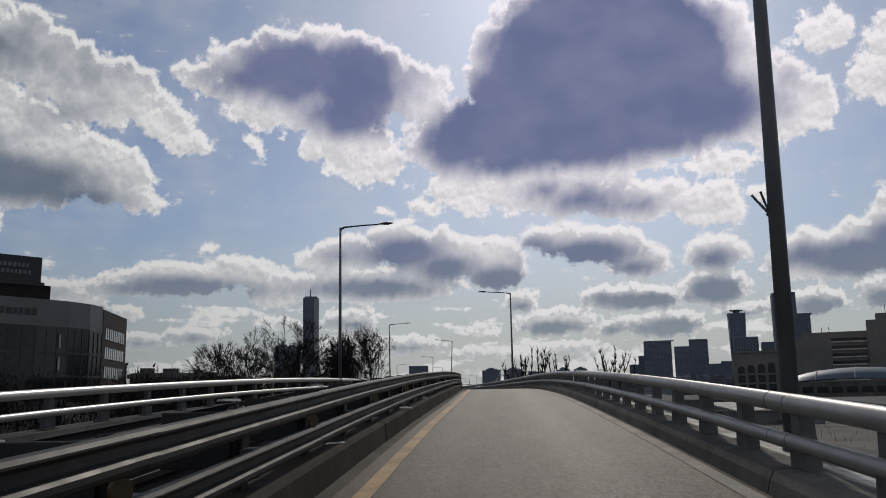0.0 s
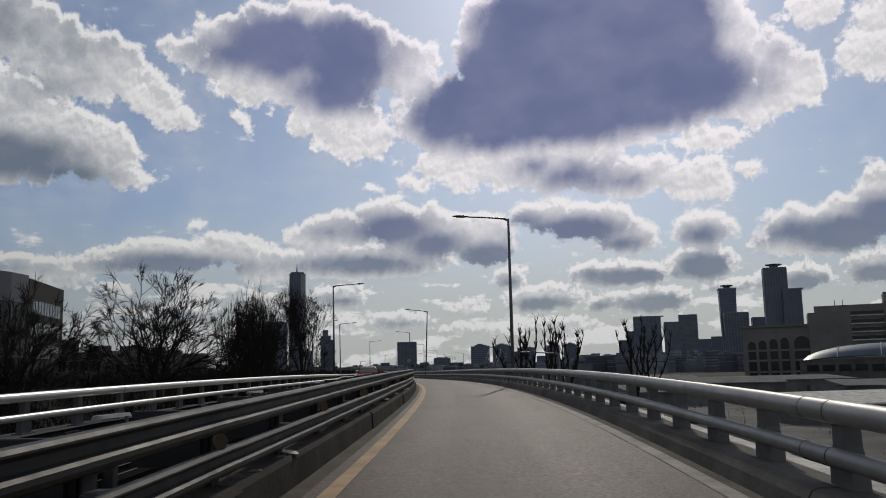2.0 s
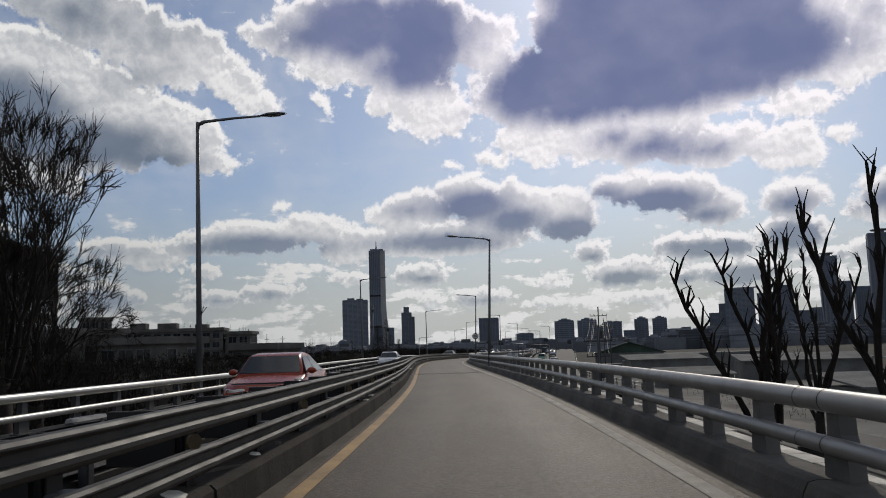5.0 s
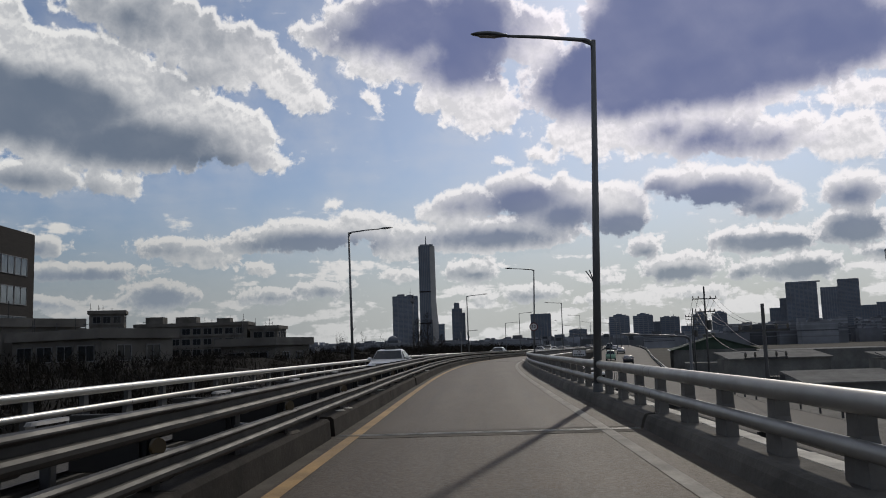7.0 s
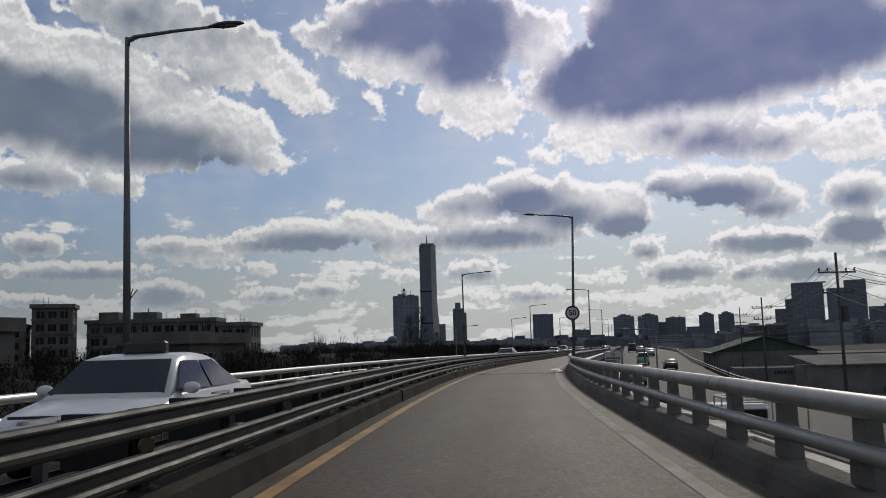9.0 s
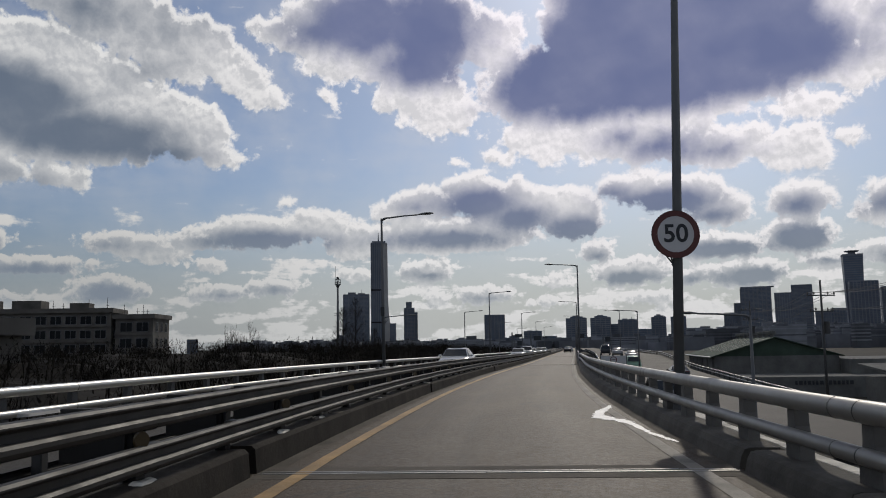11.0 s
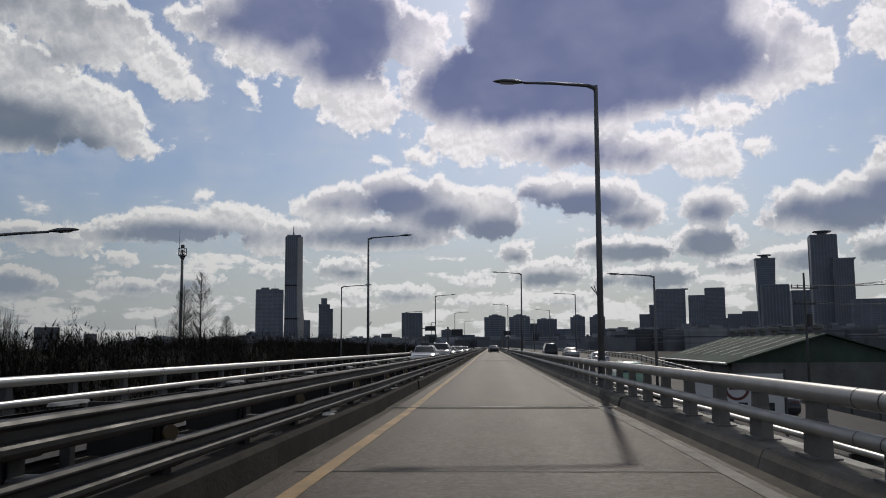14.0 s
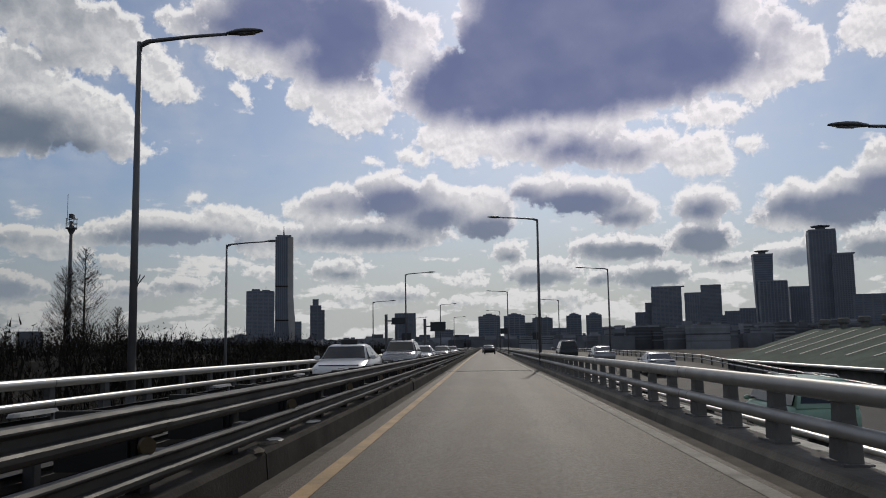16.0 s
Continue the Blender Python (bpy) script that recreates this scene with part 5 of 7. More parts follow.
def wall_panes(t, p, q, z0, z1, n, rows, margin, mat, frame_mat, name="window", sill=0.0, fill=0.9):
    """Rows of framed windows on the wall from p to q (both (x, y)); each window is a part with its pane."""
    p, q = Vector((*p, 0)), Vector((*q, 0))
    along = (q - p).normalized()
    turn = math.degrees(math.atan2(along.y, along.x))
    length = (q - p).length
    run = length - 2 * margin
    w = run / n
    h = (z1 - z0) / rows
    gap = w * (1 - fill)
    frame_bm = bmesh.new()
    ww, hh = w - gap, h * 0.62
    for x0, x1, a, b in ((-ww / 2, ww / 2, 0, 0.12), (-ww / 2, ww / 2, hh - 0.12, hh), (-ww / 2, -ww / 2 + 0.12, 0.12, hh - 0.12), (ww / 2 - 0.12, ww / 2, 0.12, hh - 0.12), (-0.05, 0.05, 0.12, hh - 0.12)):
        box(frame_bm, x0, -0.10, a, x1, 0.05, b)
    frame_me = mesh_of("window_frame", frame_bm, frame_mat)
    pane_me = mesh_of("pane", box(bmesh.new(), -ww / 2 + 0.1, -0.03, 0.1, ww / 2 - 0.1, 0.0, hh - 0.1), mat)
    for r in range(rows):
        for i in range(n):
            c = p + along * (margin + w * (i + 0.5))
            ob = part(name, frame_me, None, t)
            ob.matrix_basis = pose(c.x, c.y, z0 + h * r + h * 0.2, 0, 0, turn)
            part("pane", pane_me, None, ob)


def bar_lines(t, p, q, z, heights, mat, rng, name="lettering"):
    """Writing that cannot be read, as plain bars on a wall from p to q."""
    p, q = Vector((*p, 0)), Vector((*q, 0))
    along = (q - p).normalized()
    turn = math.degrees(math.atan2(along.y, along.x))
    for h in heights:
        bm = bmesh.new()
        x, length = 0.0, (q - p).length
        while x < length - 0.4:
            w = rng.uniform(0.5, 1.0) * h * 0.9
            box(bm, x, -0.06, z - h, min(x + w, length), 0.0, z)
            x += w + h * 0.35
        ob = part(name, bm, mat, t, "pale bars of lettering")
        ob.matrix_basis = pose(p.x, p.y, 0, 0, 0, turn)
        z -= h * 1.7


def showroom():
    t = thing("car_showroom", label="dark glass showroom with a curved light band and brick wing", category="building")
    wing = [(-92.0, 247.0), (-88.0, 220.0), (-112.0, 216.0), (-116.0, 246.0)]
    front = [(-88.1, 219.8), (-88.6, 213.0), (-91.0, 206.0), (-95.5, 199.0), (-101.5, 191.5), (-118.0, 172.0), (-140.0, 185.0), (-116.0, 219.0)]
    part("wing", prism(bmesh.new(), wing, -4, 25.2), DARK_BRICK, t, "dark ribbed cladding")
    part("glass_front", prism(bmesh.new(), [(x * 0.996 - 0.3, y) for x, y in front], -4, 19.5), WINDOW, t, "dark glass curtain wall")
    part("band", prism(bmesh.new(), front, 18.8, 25.8), WHITE_PANEL, t, "light grey curved metal band")
    bm = bmesh.new()
    for a, b in zip(front, front[1:6]):
        for u in (0.0, 0.34, 0.67):
            x, y = a[0] + (b[0] - a[0]) * u, a[1] + (b[1] - a[1]) * u
            box(bm, x - 0.12, y - 0.12, -4, x + 0.22, y + 0.12, 18.8)
    part("mullions", bm, POST_PAINT, t)
    for z in (2.0, 7.5, 13.0):
        part("transom", prism(bmesh.new(), [(x * 0.997 - 0.05, y) for x, y in front], z, z + 0.5), POST_PAINT, t)
    wall_panes(t, (-88.0, 220.0), (-92.0, 247.0), 6.6, 21.6, 5, 3, 2.5, BRIGHT_WINDOW, WHITE_PANEL, fill=0.97)
    wall_panes(t, (-92.3, 203.5), (-88.9, 212.0), 8.0, 18.6, 4, 2, 0.4, BRIGHT_WINDOW, POST_PAINT, fill=0.97)
    bar_lines(t, (-100.9, 192.0), (-95.4, 199.0), 23.4, (1.5,), POST_PAINT, random.Random(2))
    box_bm = prism(bmesh.new(), [(-109, 234.6), (-121, 222), (-128, 228), (-116, 241)], 25.2, 33.6)
    part("roof_house", box_bm, DARK_BRICK, t)
    sign = part("roof_sign", prism(bmesh.new(), [(-110.6, 232), (-122, 220), (-130, 228), (-118.6, 240)], 34.2, 41.2), SIGN_BLACK, t, "black rooftop billboard box")
    bar_lines(sign, (-121.6, 220.2), (-112.5, 229.8), 39.2, (1.1, 1.1), WHITE_PANEL, random.Random(4))
    part("sign_frame", prism(bmesh.new(), [(-110, 233), (-121.6, 220.8), (-129, 228), (-118, 241)], 33.4, 34.3), POST_PAINT, t)
    return t


showroom()


def flat_block(p, q, depth, top, storeys, label, seed, extras=()):
    """An old walk-up block: stained walls, floor bands, window rows, a parapet and roof huts."""
    rng = random.Random(seed)
    p, q = Vector((*p, 0)), Vector((*q, 0))
    along = (q - p).normalized()
    turn = math.degrees(math.atan2(along.y, along.x))
    length = (q - p).length
    t = thing("apartment_block", pose(p.x, p.y, -4, 0, 0, turn), label, "building", "old flats by the river")
    h = top + 4
    part("wall", box(bmesh.new(), 0, 0, 0, length, depth, h - 0.4), OLD_PLASTER, t)
    part("parapet", prism(bmesh.new(), [(-0.5, -0.6), (length + 0.5, -0.6), (length + 0.5, depth + 0.5), (-0.5, depth + 0.5)], h - 0.5, h + 0.5), OLD_PLASTER, t, "overhanging roof slab")
    for k in range(1, storeys):
        part("floor_band", box(bmesh.new(), -0.05, -0.35, h / storeys * k - 0.25, length + 0.05, 0.0, h / storeys * k + 0.25), OLD_PLASTER, t)
    wall_panes(t, (0, 0), (length, 0), 0.6, h - 0.6, max(2, round(length / 3.4)), storeys, 0.6, WINDOW, WHITE_PANEL, fill=0.78)
    wall_panes(t, (length, 0), (length, depth), 0.6, h - 0.6, max(1, round(depth / 4.0)), storeys, 0.8, WINDOW, WHITE_PANEL, fill=0.5)
    for u, w, d, hh in extras:
        part("roof_hut", box(bmesh.new(), u * length, 1.0, h + 0.5, u * length + w, 1.0 + d, h + 0.5 + hh), OLD_PLASTER, t)
    for i in range(5):
        x, bm = rng.uniform(0, length), bmesh.new()
        tube(bm, [(x, 2, h), (x, 2, h + rng.uniform(1.2, 3.0))], 0.05, 5)
        box(bm, x - 0.4, 1.97, h + 1.1, x + 0.4, 2.03, h + 1.16)
        part("aerial", bm, POST_PAINT, t)
    return t


flat_block((-92.5, 351.2), (-84.4, 352.0), 11, 11.0, 4, "small stained flat block with a projecting roof slab", 1)
flat_block((-125.0, 344.5), (-93.2, 350.6), 11, 12.4, 5, "dark weathered apartment block of five storeys", 2, ((0.35, 6, 5, 1.8), (0.72, 4, 4, 1.2), (0.08, 5, 5, 2.0)))
flat_block((-134.0, 335.0), (-125.5, 339.0), 9, 16.4, 6, "taller stair tower of an old apartment block", 3)
flat_block((-150.0, 292.0), (-120.5, 305.6), 10, 10.4, 4, "stained plaster apartment block with balcony bands", 4, ((0.5, 5, 4, 1.6),))
flat_block((-165.0, 318.0), (-134.5, 333.0), 10, 11.5, 5, "weathered apartment block behind bare trees", 5, ((0.3, 4, 4, 2.0),))
flat_block((-75.0, 205.0), (-62.0, 197.0), 9, 7.4, 3, "dark low house among bare trees", 6)
flat_block((-60.0, 196.0), (-46.0, 190.0), 9, 5.6, 3, "dark low house with a flat roof", 7)
flat_block((-44.0, 215.0), (-36.0, 213.0), 8, 4.6, 2, "dark small house behind the hedge", 8)


# ---- buildings across the lower road ----
def arcade_building():
    t = thing("arcade_hall", label="beige stone hall with a row of tall round arches", category="building")
    p, q = Vector((113.0, 336.0, 0)), Vector((146.0, 322.5, 0))
    along = (q - p).normalized()
    turn = math.degrees(math.atan2(along.y, along.x))
    t.matrix_world = pose(p.x, p.y, -4, 0, 0, turn)
    length = (q - p).length
    part("wall", box(bmesh.new(), 0, 0.0, 0, length * 0.62, 18, 20.0), STONE_WALL, t)
    part("wall", box(bmesh.new(), length * 0.62, -0.6, 0, length, 18, 24.5), STONE_WALL, t)
    part("roof", box(bmesh.new(), -0.4, -0.4, 20.0, length * 0.62, 18.4, 20.8), STONE_WALL, t)
    for i, (x, w, top) in enumerate(((1.6, 2.6, 15.0), (5.2, 2.6, 15.4), (8.9, 2.6, 15.8), (12.6, 2.6, 16.2), (17.0, 5.2, 16.6))):
        arch = bmesh.new()
        pts = [(x, 0)] + [(x + w / 2 - w / 2 * math.cos(math.pi * k / 10), top - w / 2 + w / 2 * math.sin(math.pi * k / 10)) for k in range(11)] + [(x + w, 0)]
        a = [arch.verts.new((px, -0.25, pz)) for px, pz in pts]
        b = [arch.verts.new((px, 0.05, pz)) for px, pz in pts]
        arch.faces.new(a)
        for k in range(len(pts) - 1):
            arch.faces.new((a[k], b[k], b[k + 1], a[k + 1]))
        win = part("arch_window", arch, WINDOW, t, "tall dark arched window")
        for z in (4.0, 8.0, 11.5):
            part("spandrel", box(bmesh.new(), x, -0.40, z, x + w, -0.2, z + 0.7), STONE_WALL, win)
    return t


def hotel():
    t = thing("office_slab", pose(160.0, 381.5, -4, 0, 0, -26), "pale office slab with long horizontal window strips", "building")
    part("wall", box(bmesh.new(), 0, 0, 0, 26, 16, 30.5), STONE_WALL, t)
    part("stair_tower", box(bmesh.new(), 26, -1.2, 0, 48, 17, 35.0), STONE_WALL, t)
    part("roof_house", box(bmesh.new(), 30, 3, 35.0, 40, 12, 38.0), STONE_WALL, t)
    for k in range(8):
        strip = part("window", box(bmesh.new(), 6.0, -0.15, 3.2 + 3.3 * k, 25.6, 0.1, 4.6 + 3.3 * k), WINDOW, t, "long dark window strip")
        part("sill", box(bmesh.new(), 6.0, -0.7, 2.7 + 3.3 * k, 25.6, 0.0, 3.2 + 3.3 * k), PALE_CONCRETE, strip)
    bm = bmesh.new()
    for x in (8, 11, 34, 38):
        tube(bm, [(x, 4, 30), (x, 4, 33.0 if x < 20 else 42.0)], 0.12, 5)
    part("aerial", bm, POST_PAINT, t)
    return t


def dome_hall():
    """A low hall under a long ribbed vault."""
    t = thing("sports_hall", pose(141.0, 292.0, -4, 0, 0, -28), "low sports hall with a blue ribbed dome roof", "building")
    bm = bmesh.new()
    rings = []
    for j in range(13):
        v = j / 12
        ring_pts = []
        for i in range(25):
            u = -1 + 2 * i / 24
            ring_pts.append(bm.verts.new((u * 24, -11 + 22 * v, 7.2 + 5.6 * math.sqrt(max(0.0, 1 - u * u * 0.995)) * math.sqrt(max(0.02, 1 - (2 * v - 1) ** 2 * 0.9)))))
        rings.append(ring_pts)
    for a, b in zip(rings, rings[1:]):
        for i in range(24):
            bm.faces.new((a[i], a[i + 1], b[i + 1], b[i]))
    part("roof", bm, DOME_BLUE, t, "blue curved sheet roof", smooth=True)
    part("wall", box(bmesh.new(), -24, -10.5, 0, 24, 10.5, 8.0), OLD_PLASTER, t)
    for u in (-0.55, -0.05, 0.45):
        bm = bmesh.new()
        pts = [(u * 24, -11 + 22 * j / 12, 7.3 + 5.6 * math.sqrt(1 - u * u * 0.995) * math.sqrt(max(0.02, 1 - (2 * j / 12 - 1) ** 2 * 0.9))) for j in range(13)]
        tube(bm, pts, 0.16, 6)
        part("rib", bm, PALE_CONCRETE, t, "pale roof rib")
    for k in range(10):
        part("window", box(bmesh.new(), -22 + 4.5 * k, -10.75, 4.5, -18.6 + 4.5 * k, -10.4, 6.4), WINDOW, t)
    return t


arcade_building()
hotel()
dome_hall()


def warehouse():
    """A sheet-metal shed with a green pitched roof, pale roof strips and drum vents along the ridge."""
    t = thing("warehouse", pose(22.7, 301.0, -4, 0, 0, -5.5), "grey sheet-metal warehouse with a green pitched roof", "building")
    W, L, E, R = 17.0, 37.0, 5.1, 7.6
    wall = prism(bmesh.new(), [(0, 0), (W, 0), (W, L), (0, L)], 0, E)
    part("wall", wall, GREY_SHEET, t)
    for y0 in (0.0, L - 0.3):
        bm = bmesh.new()
        a = [bm.verts.new(p) for p in ((0, y0, E), (W, y0, E), (W / 2, y0, R))]
        b = [bm.verts.new(p) for p in ((0, y0 + 0.3, E), (W, y0 + 0.3, E), (W / 2, y0 + 0.3, R))]
        bm.faces.new(a)
        bm.faces.new(b[::-1])
        for k in range(3):
            bm.faces.new((a[k], a[(k + 1) % 3], b[(k + 1) % 3], b[k]))
        part("gable", bm, GREEN_ROOF, t, "dark green gable")
    for side in (0, 1):
        bm = bmesh.new()
        x0, x1 = (-0.6, W / 2) if side == 0 else (W + 0.6, W / 2)
        z0 = E - 0.17
        vs = [bm.verts.new(p) for p in ((x0, -0.6, z0), (x1, -0.6, R + 0.08), (x1, L + 0.6, R + 0.08), (x0, L + 0.6, z0))]
        ve = [bm.verts.new(v.co + Vector((0, 0, 0.12))) for v in vs]
        bm.faces.new(vs)
        bm.faces.new(ve[::-1])
        for k in range(4):
            bm.faces.new((vs[k], vs[(k + 1) % 4], ve[(k + 1) % 4], ve[k]))
        bmesh.ops.recalc_face_normals(bm, faces=bm.faces)
        roof = part("roof_slope", bm, GREEN_ROOF, t, "green sheet roof slope")
        for k in range(8):
            y = 1.2 + 4.6 * k
            sk = bmesh.new()
            zz = lambda x: z0 + (x - x0) / (x1 - x0) * (R + 0.08 - z0) + 0.125
            xa, xb = x0 + (x1 - x0) * 0.22, x0 + (x1 - x0) * 0.9
            q = [sk.verts.new(p) for p in ((xa, y, zz(xa)), (xb, y, zz(xb)), (xb, y + 0.32, zz(xb)), (xa, y + 0.32, zz(xa)))]
            r = [sk.verts.new(v.co + Vector((0, 0, 0.04))) for v in q]
            sk.faces.new(r)
            for j in range(4):
                sk.faces.new((q[j], q[(j + 1) % 4], r[(j + 1) % 4], r[j]))
            part("roof_strip", sk, SKYLIGHT, roof, "pale translucent roof strip")
    vent = bmesh.new()
    tube(vent, [(0, 0, 0), (0, 0, 0.40)], [0.30, 0.30], 14)
    tube(vent, [(0, 0, 0.40), (0, 0, 0.52), (0, 0, 0.85), (0, 0, 0.95)], [0.40, 0.52, 0.52, 0.35], 14)
    vent = mesh_of("roof_vent", vent, GREY_SHEET)
    for k in range(8):
        ob = part("roof_vent", vent, None, t, "round drum vent")
        ob.matrix_basis = pose(W / 2, 2.0 + 4.6 * k, R + 0.15)
    part("eaves_gutter", tube(bmesh.new(), [(-0.65, -0.6, E - 0.1), (-0.65, L + 0.6, E - 0.1)], 0.12, 8), RAIL, t)
    for k in range(6):
        part("downpipe", tube(bmesh.new(), [(-0.12, 1 + 7 * k, 0), (-0.12, 1 + 7 * k, E)], 0.07, 6), GREY_SHEET, t)
    part("side_shed", box(bmesh.new(), W, -6, 0, W + 26, 18, 4.6), GREY_SHEET, t)
    part("side_shed", box(bmesh.new(), 2, -14, 0, 20, -1.2, 2.6), GREY_SHEET, t, "flat-roofed grey lean-to")
    bar_lines(t, (8, -14.05), (15, -14.05), 2.1, (0.5,), SIGN_BLACK, random.Random(8))
    return t


warehouse()


def shed(x, y, turn, w, d, h, roof, label, mat=GREY_SHEET):
    """A low hut with a single-pitch roof that overhangs."""
    t = thing("shed", pose(x, y, -4.3 + 0.0, 0, 0, turn), label, "shed")
    part("wall", box(bmesh.new(), -w / 2, -d / 2, 0, w / 2, d / 2, h), mat, t)
    bm = bmesh.new()
    lo = [bm.verts.new(p) for p in ((-w / 2 - 0.4, -d / 2 - 0.4, h), (w / 2 + 0.4, -d / 2 - 0.4, h), (w / 2 + 0.4, d / 2 + 0.4, h + 0.9), (-w / 2 - 0.4, d / 2 + 0.4, h + 0.9))]
    hi = [bm.verts.new(v.co + Vector((0, 0, 0.15))) for v in lo]
    bm.faces.new(lo[::-1])
    bm.faces.new(hi)
    for k in range(4):
        bm.faces.new((lo[k], lo[(k + 1) % 4], hi[(k + 1) % 4], hi[k]))
    part("roof", bm, roof, t)
    part("door", box(bmesh.new(), -0.5, -d / 2 - 0.05, 0, 0.5, -d / 2, 2.1), POST_PAINT, t)
    return t


for x, y, turn, w, d, h, roof, label in (
    (34, 150, 10, 12, 7, 3.4, GREY_SHEET, "grey flat-roofed shed in the yard"),
    (52, 175, -12, 16, 8, 4.0, GREY_SHEET, "grey single-storey yard building"),
    (26, 196, 5, 9, 6, 3.0, GREY_SHEET, "small shed with a grey sheet roof"),
    (46, 215, -5, 18, 9, 4.2, GREY_SHEET, "long grey storage shed"),
    (30, 243, 4, 14, 8, 4.4, GREY_SHEET, "grey lean-to beside the warehouse"),
    (70, 130, 20, 20, 9, 3.2, GREY_SHEET, "stained low depot building"),
    (60, 255, 0, 22, 10, 3.6, GREY_SHEET, "dark storage hall in the yard"),
    (88, 235, 14, 26, 10, 3.4, GREY_SHEET, "weathered low works building"),
    (85, 180, -8, 24, 10, 3.0, GREY_SHEET, "grey workshop hall with a sloping roof"),
    (40, 108, 14, 12, 6, 3.2, PALE_CONCRETE, "low hut with a pale roof by the trees"),
):
    shed(x, y, turn, w, d, h, roof, label)


def utility_pole(x, y, top, seed):
    """A concrete pole with two crossarms, insulators and a drum."""
    t = thing("utility_pole", pose(x, y, -4.4, 0, 0, 14), "dark concrete utility pole with crossarms", "utility pole", "poles of the power line")
    h = top + 4.4
    part("pole", tube(bmesh.new(), [(0, 0, 0), (0, 0, h)], [0.13, 0.08], 12), POST_PAINT, t, smooth=True)
    for z, w in ((h - 1.3, 1.25), (h - 2.6, 1.05)):
        arm = part("crossarm", box(bmesh.new(), -w, -0.05, z, w, 0.05, z + 0.1), POST_PAINT, t)
        for u in (-0.95, -0.5, 0.5, 0.95):
            part("insulator", tube(bmesh.new(), [(u * w, 0, z + 0.1), (u * w, 0, z + 0.2), (u * w, 0, z + 0.34)], [0.03, 0.07, 0.04], 8), OLD_PLASTER, arm)
    part("transformer", tube(bmesh.new(), [(0.35, 0, h - 4.4), (0.35, 0, h - 3.4)], 0.24, 12), POST_PAINT, t, "grey drum transformer")
    return t


POLES = [(14.1, 198.8, 8.4), (19.5, 246.0, 8.0), (25.5, 291.0, 8.6), (9.5, 152.0, 4.6)]
for i, (x, y, z) in enumerate(POLES):
    utility_pole(x, y, z, i)


def cables():
    """The slack wires between the utility poles."""
    order = sorted(POLES, key=lambda p: p[1])
    for a, b in zip(order, order[1:]):
        for dx, dz in ((-1.1, -1.0), (-0.55, -1.0), (0.6, -1.0), (1.1, -1.0), (-0.9, -2.3), (0.9, -2.3)):
            p, q = Vector((a[0] + dx, a[1], a[2] + dz)), Vector((b[0] + dx, b[1], b[2] + dz))
            pts = [p.lerp(q, u / 10) - Vector((0, 0, 0.9 * 4 * (u / 10) * (1 - u / 10))) for u in range(11)]
            ob = new("power_cable", mesh_of("power_cable", tube(bmesh.new(), pts, 0.016, 5, cap=False), POST_PAINT))
            tagged(ob, "thin black power cable between poles", "cable", "cables of the power line")


cables()


def banner(s, lat, z):
    t = thing("banner", seat(s, lat, z, -8), "white parking banner with a round sign and lettering", "banner")
    part("cloth", box(bmesh.new(), -0.95, -0.012, -0.35, 0.95, 0.0, 0.55), SIGN_WHITE, t)
    bm = bmesh.new()
    for k in range(24):
        a0, a1 = 2 * math.pi * k / 24, 2 * math.pi * (k + 1) / 24
        vs = [bm.verts.new((r * math.cos(a), -0.016, 0.24 + r * math.sin(a))) for r, a in ((0.2, a0), (0.26, a0), (0.26, a1), (0.2, a1))]
        bm.faces.new(vs)
    box(bm, -0.16, -0.02, 0.21, 0.16, -0.014, 0.27)
    part("round_sign", bm, SIGN_RED, t, "round red prohibition ring")
    bm = bmesh.new()
    for k in range(6):
        box(bm, -0.8 + 0.27 * k, -0.02, -0.24, -0.6 + 0.27 * k, -0.013, -0.06)
    part("lettering", bm, SIGN_BLACK, t, "row of dark lettering bars")
    for x in (-0.98, 0.98):
        part("post", tube(bmesh.new(), [(x, 0, -3.2), (x, 0, 0.65)], 0.035, 6), POST_PAINT, t)
    return t


banner(240.5, 5.3, 0.05)


def camera_mast():
    """A steel mast with rungs, a ring platform and aerials."""
    t = thing("camera_mast", pose(-43.3, 349.8, -4), "dark steel mast with a railed platform and cameras", "mast")
    part("pole", tube(bmesh.new(), [(0, 0, 0), (0, 0, 12), (0, 0, 21.5)], [0.32, 0.26, 0.18], 12), POLE_PAINT, t, smooth=True)
    deck = part("platform", tube(bmesh.new(), [(0, 0, 20.6), (0, 0, 20.75)], 0.62, 16), POLE_PAINT, t)
    bm = bmesh.new()
    for z in (21.2, 21.75):
        pts = [(0.6 * math.cos(2 * math.pi * k / 16), 0.6 * math.sin(2 * math.pi * k / 16), z) for k in range(17)]
        tube(bm, pts, 0.035, 6, cap=False)
    for k in range(8):
        a = 2 * math.pi * k / 8
        tube(bm, [(0.6 * math.cos(a), 0.6 * math.sin(a), 20.7), (0.6 * math.cos(a), 0.6 * math.sin(a), 21.75)], 0.035, 6)
    part("railing", bm, POLE_PAINT, deck)["kind"] = "stuff"
    part("bracing", tube(bmesh.new(), [(0, 0, 20.0), (0, 0, 20.6)], [0.2, 0.5], 8), POLE_PAINT, t)
    part("camera", box(bmesh.new(), -0.22, -0.3, 21.8, 0.22, 0.35, 22.3, 0.05), POST_PAINT, t)
    part("aerial", tube(bmesh.new(), [(-0.5, 0, 20.7), (-0.5, 0, 24.6)], 0.03, 6), POLE_PAINT, t)
    for z in (14.2, 14.6, 9.0, 6.2):
        part("bracket", box(bmesh.new(), -0.75, -0.05, z, 0.75, 0.05, z + 0.08), POLE_PAINT, t)
    return t


camera_mast()


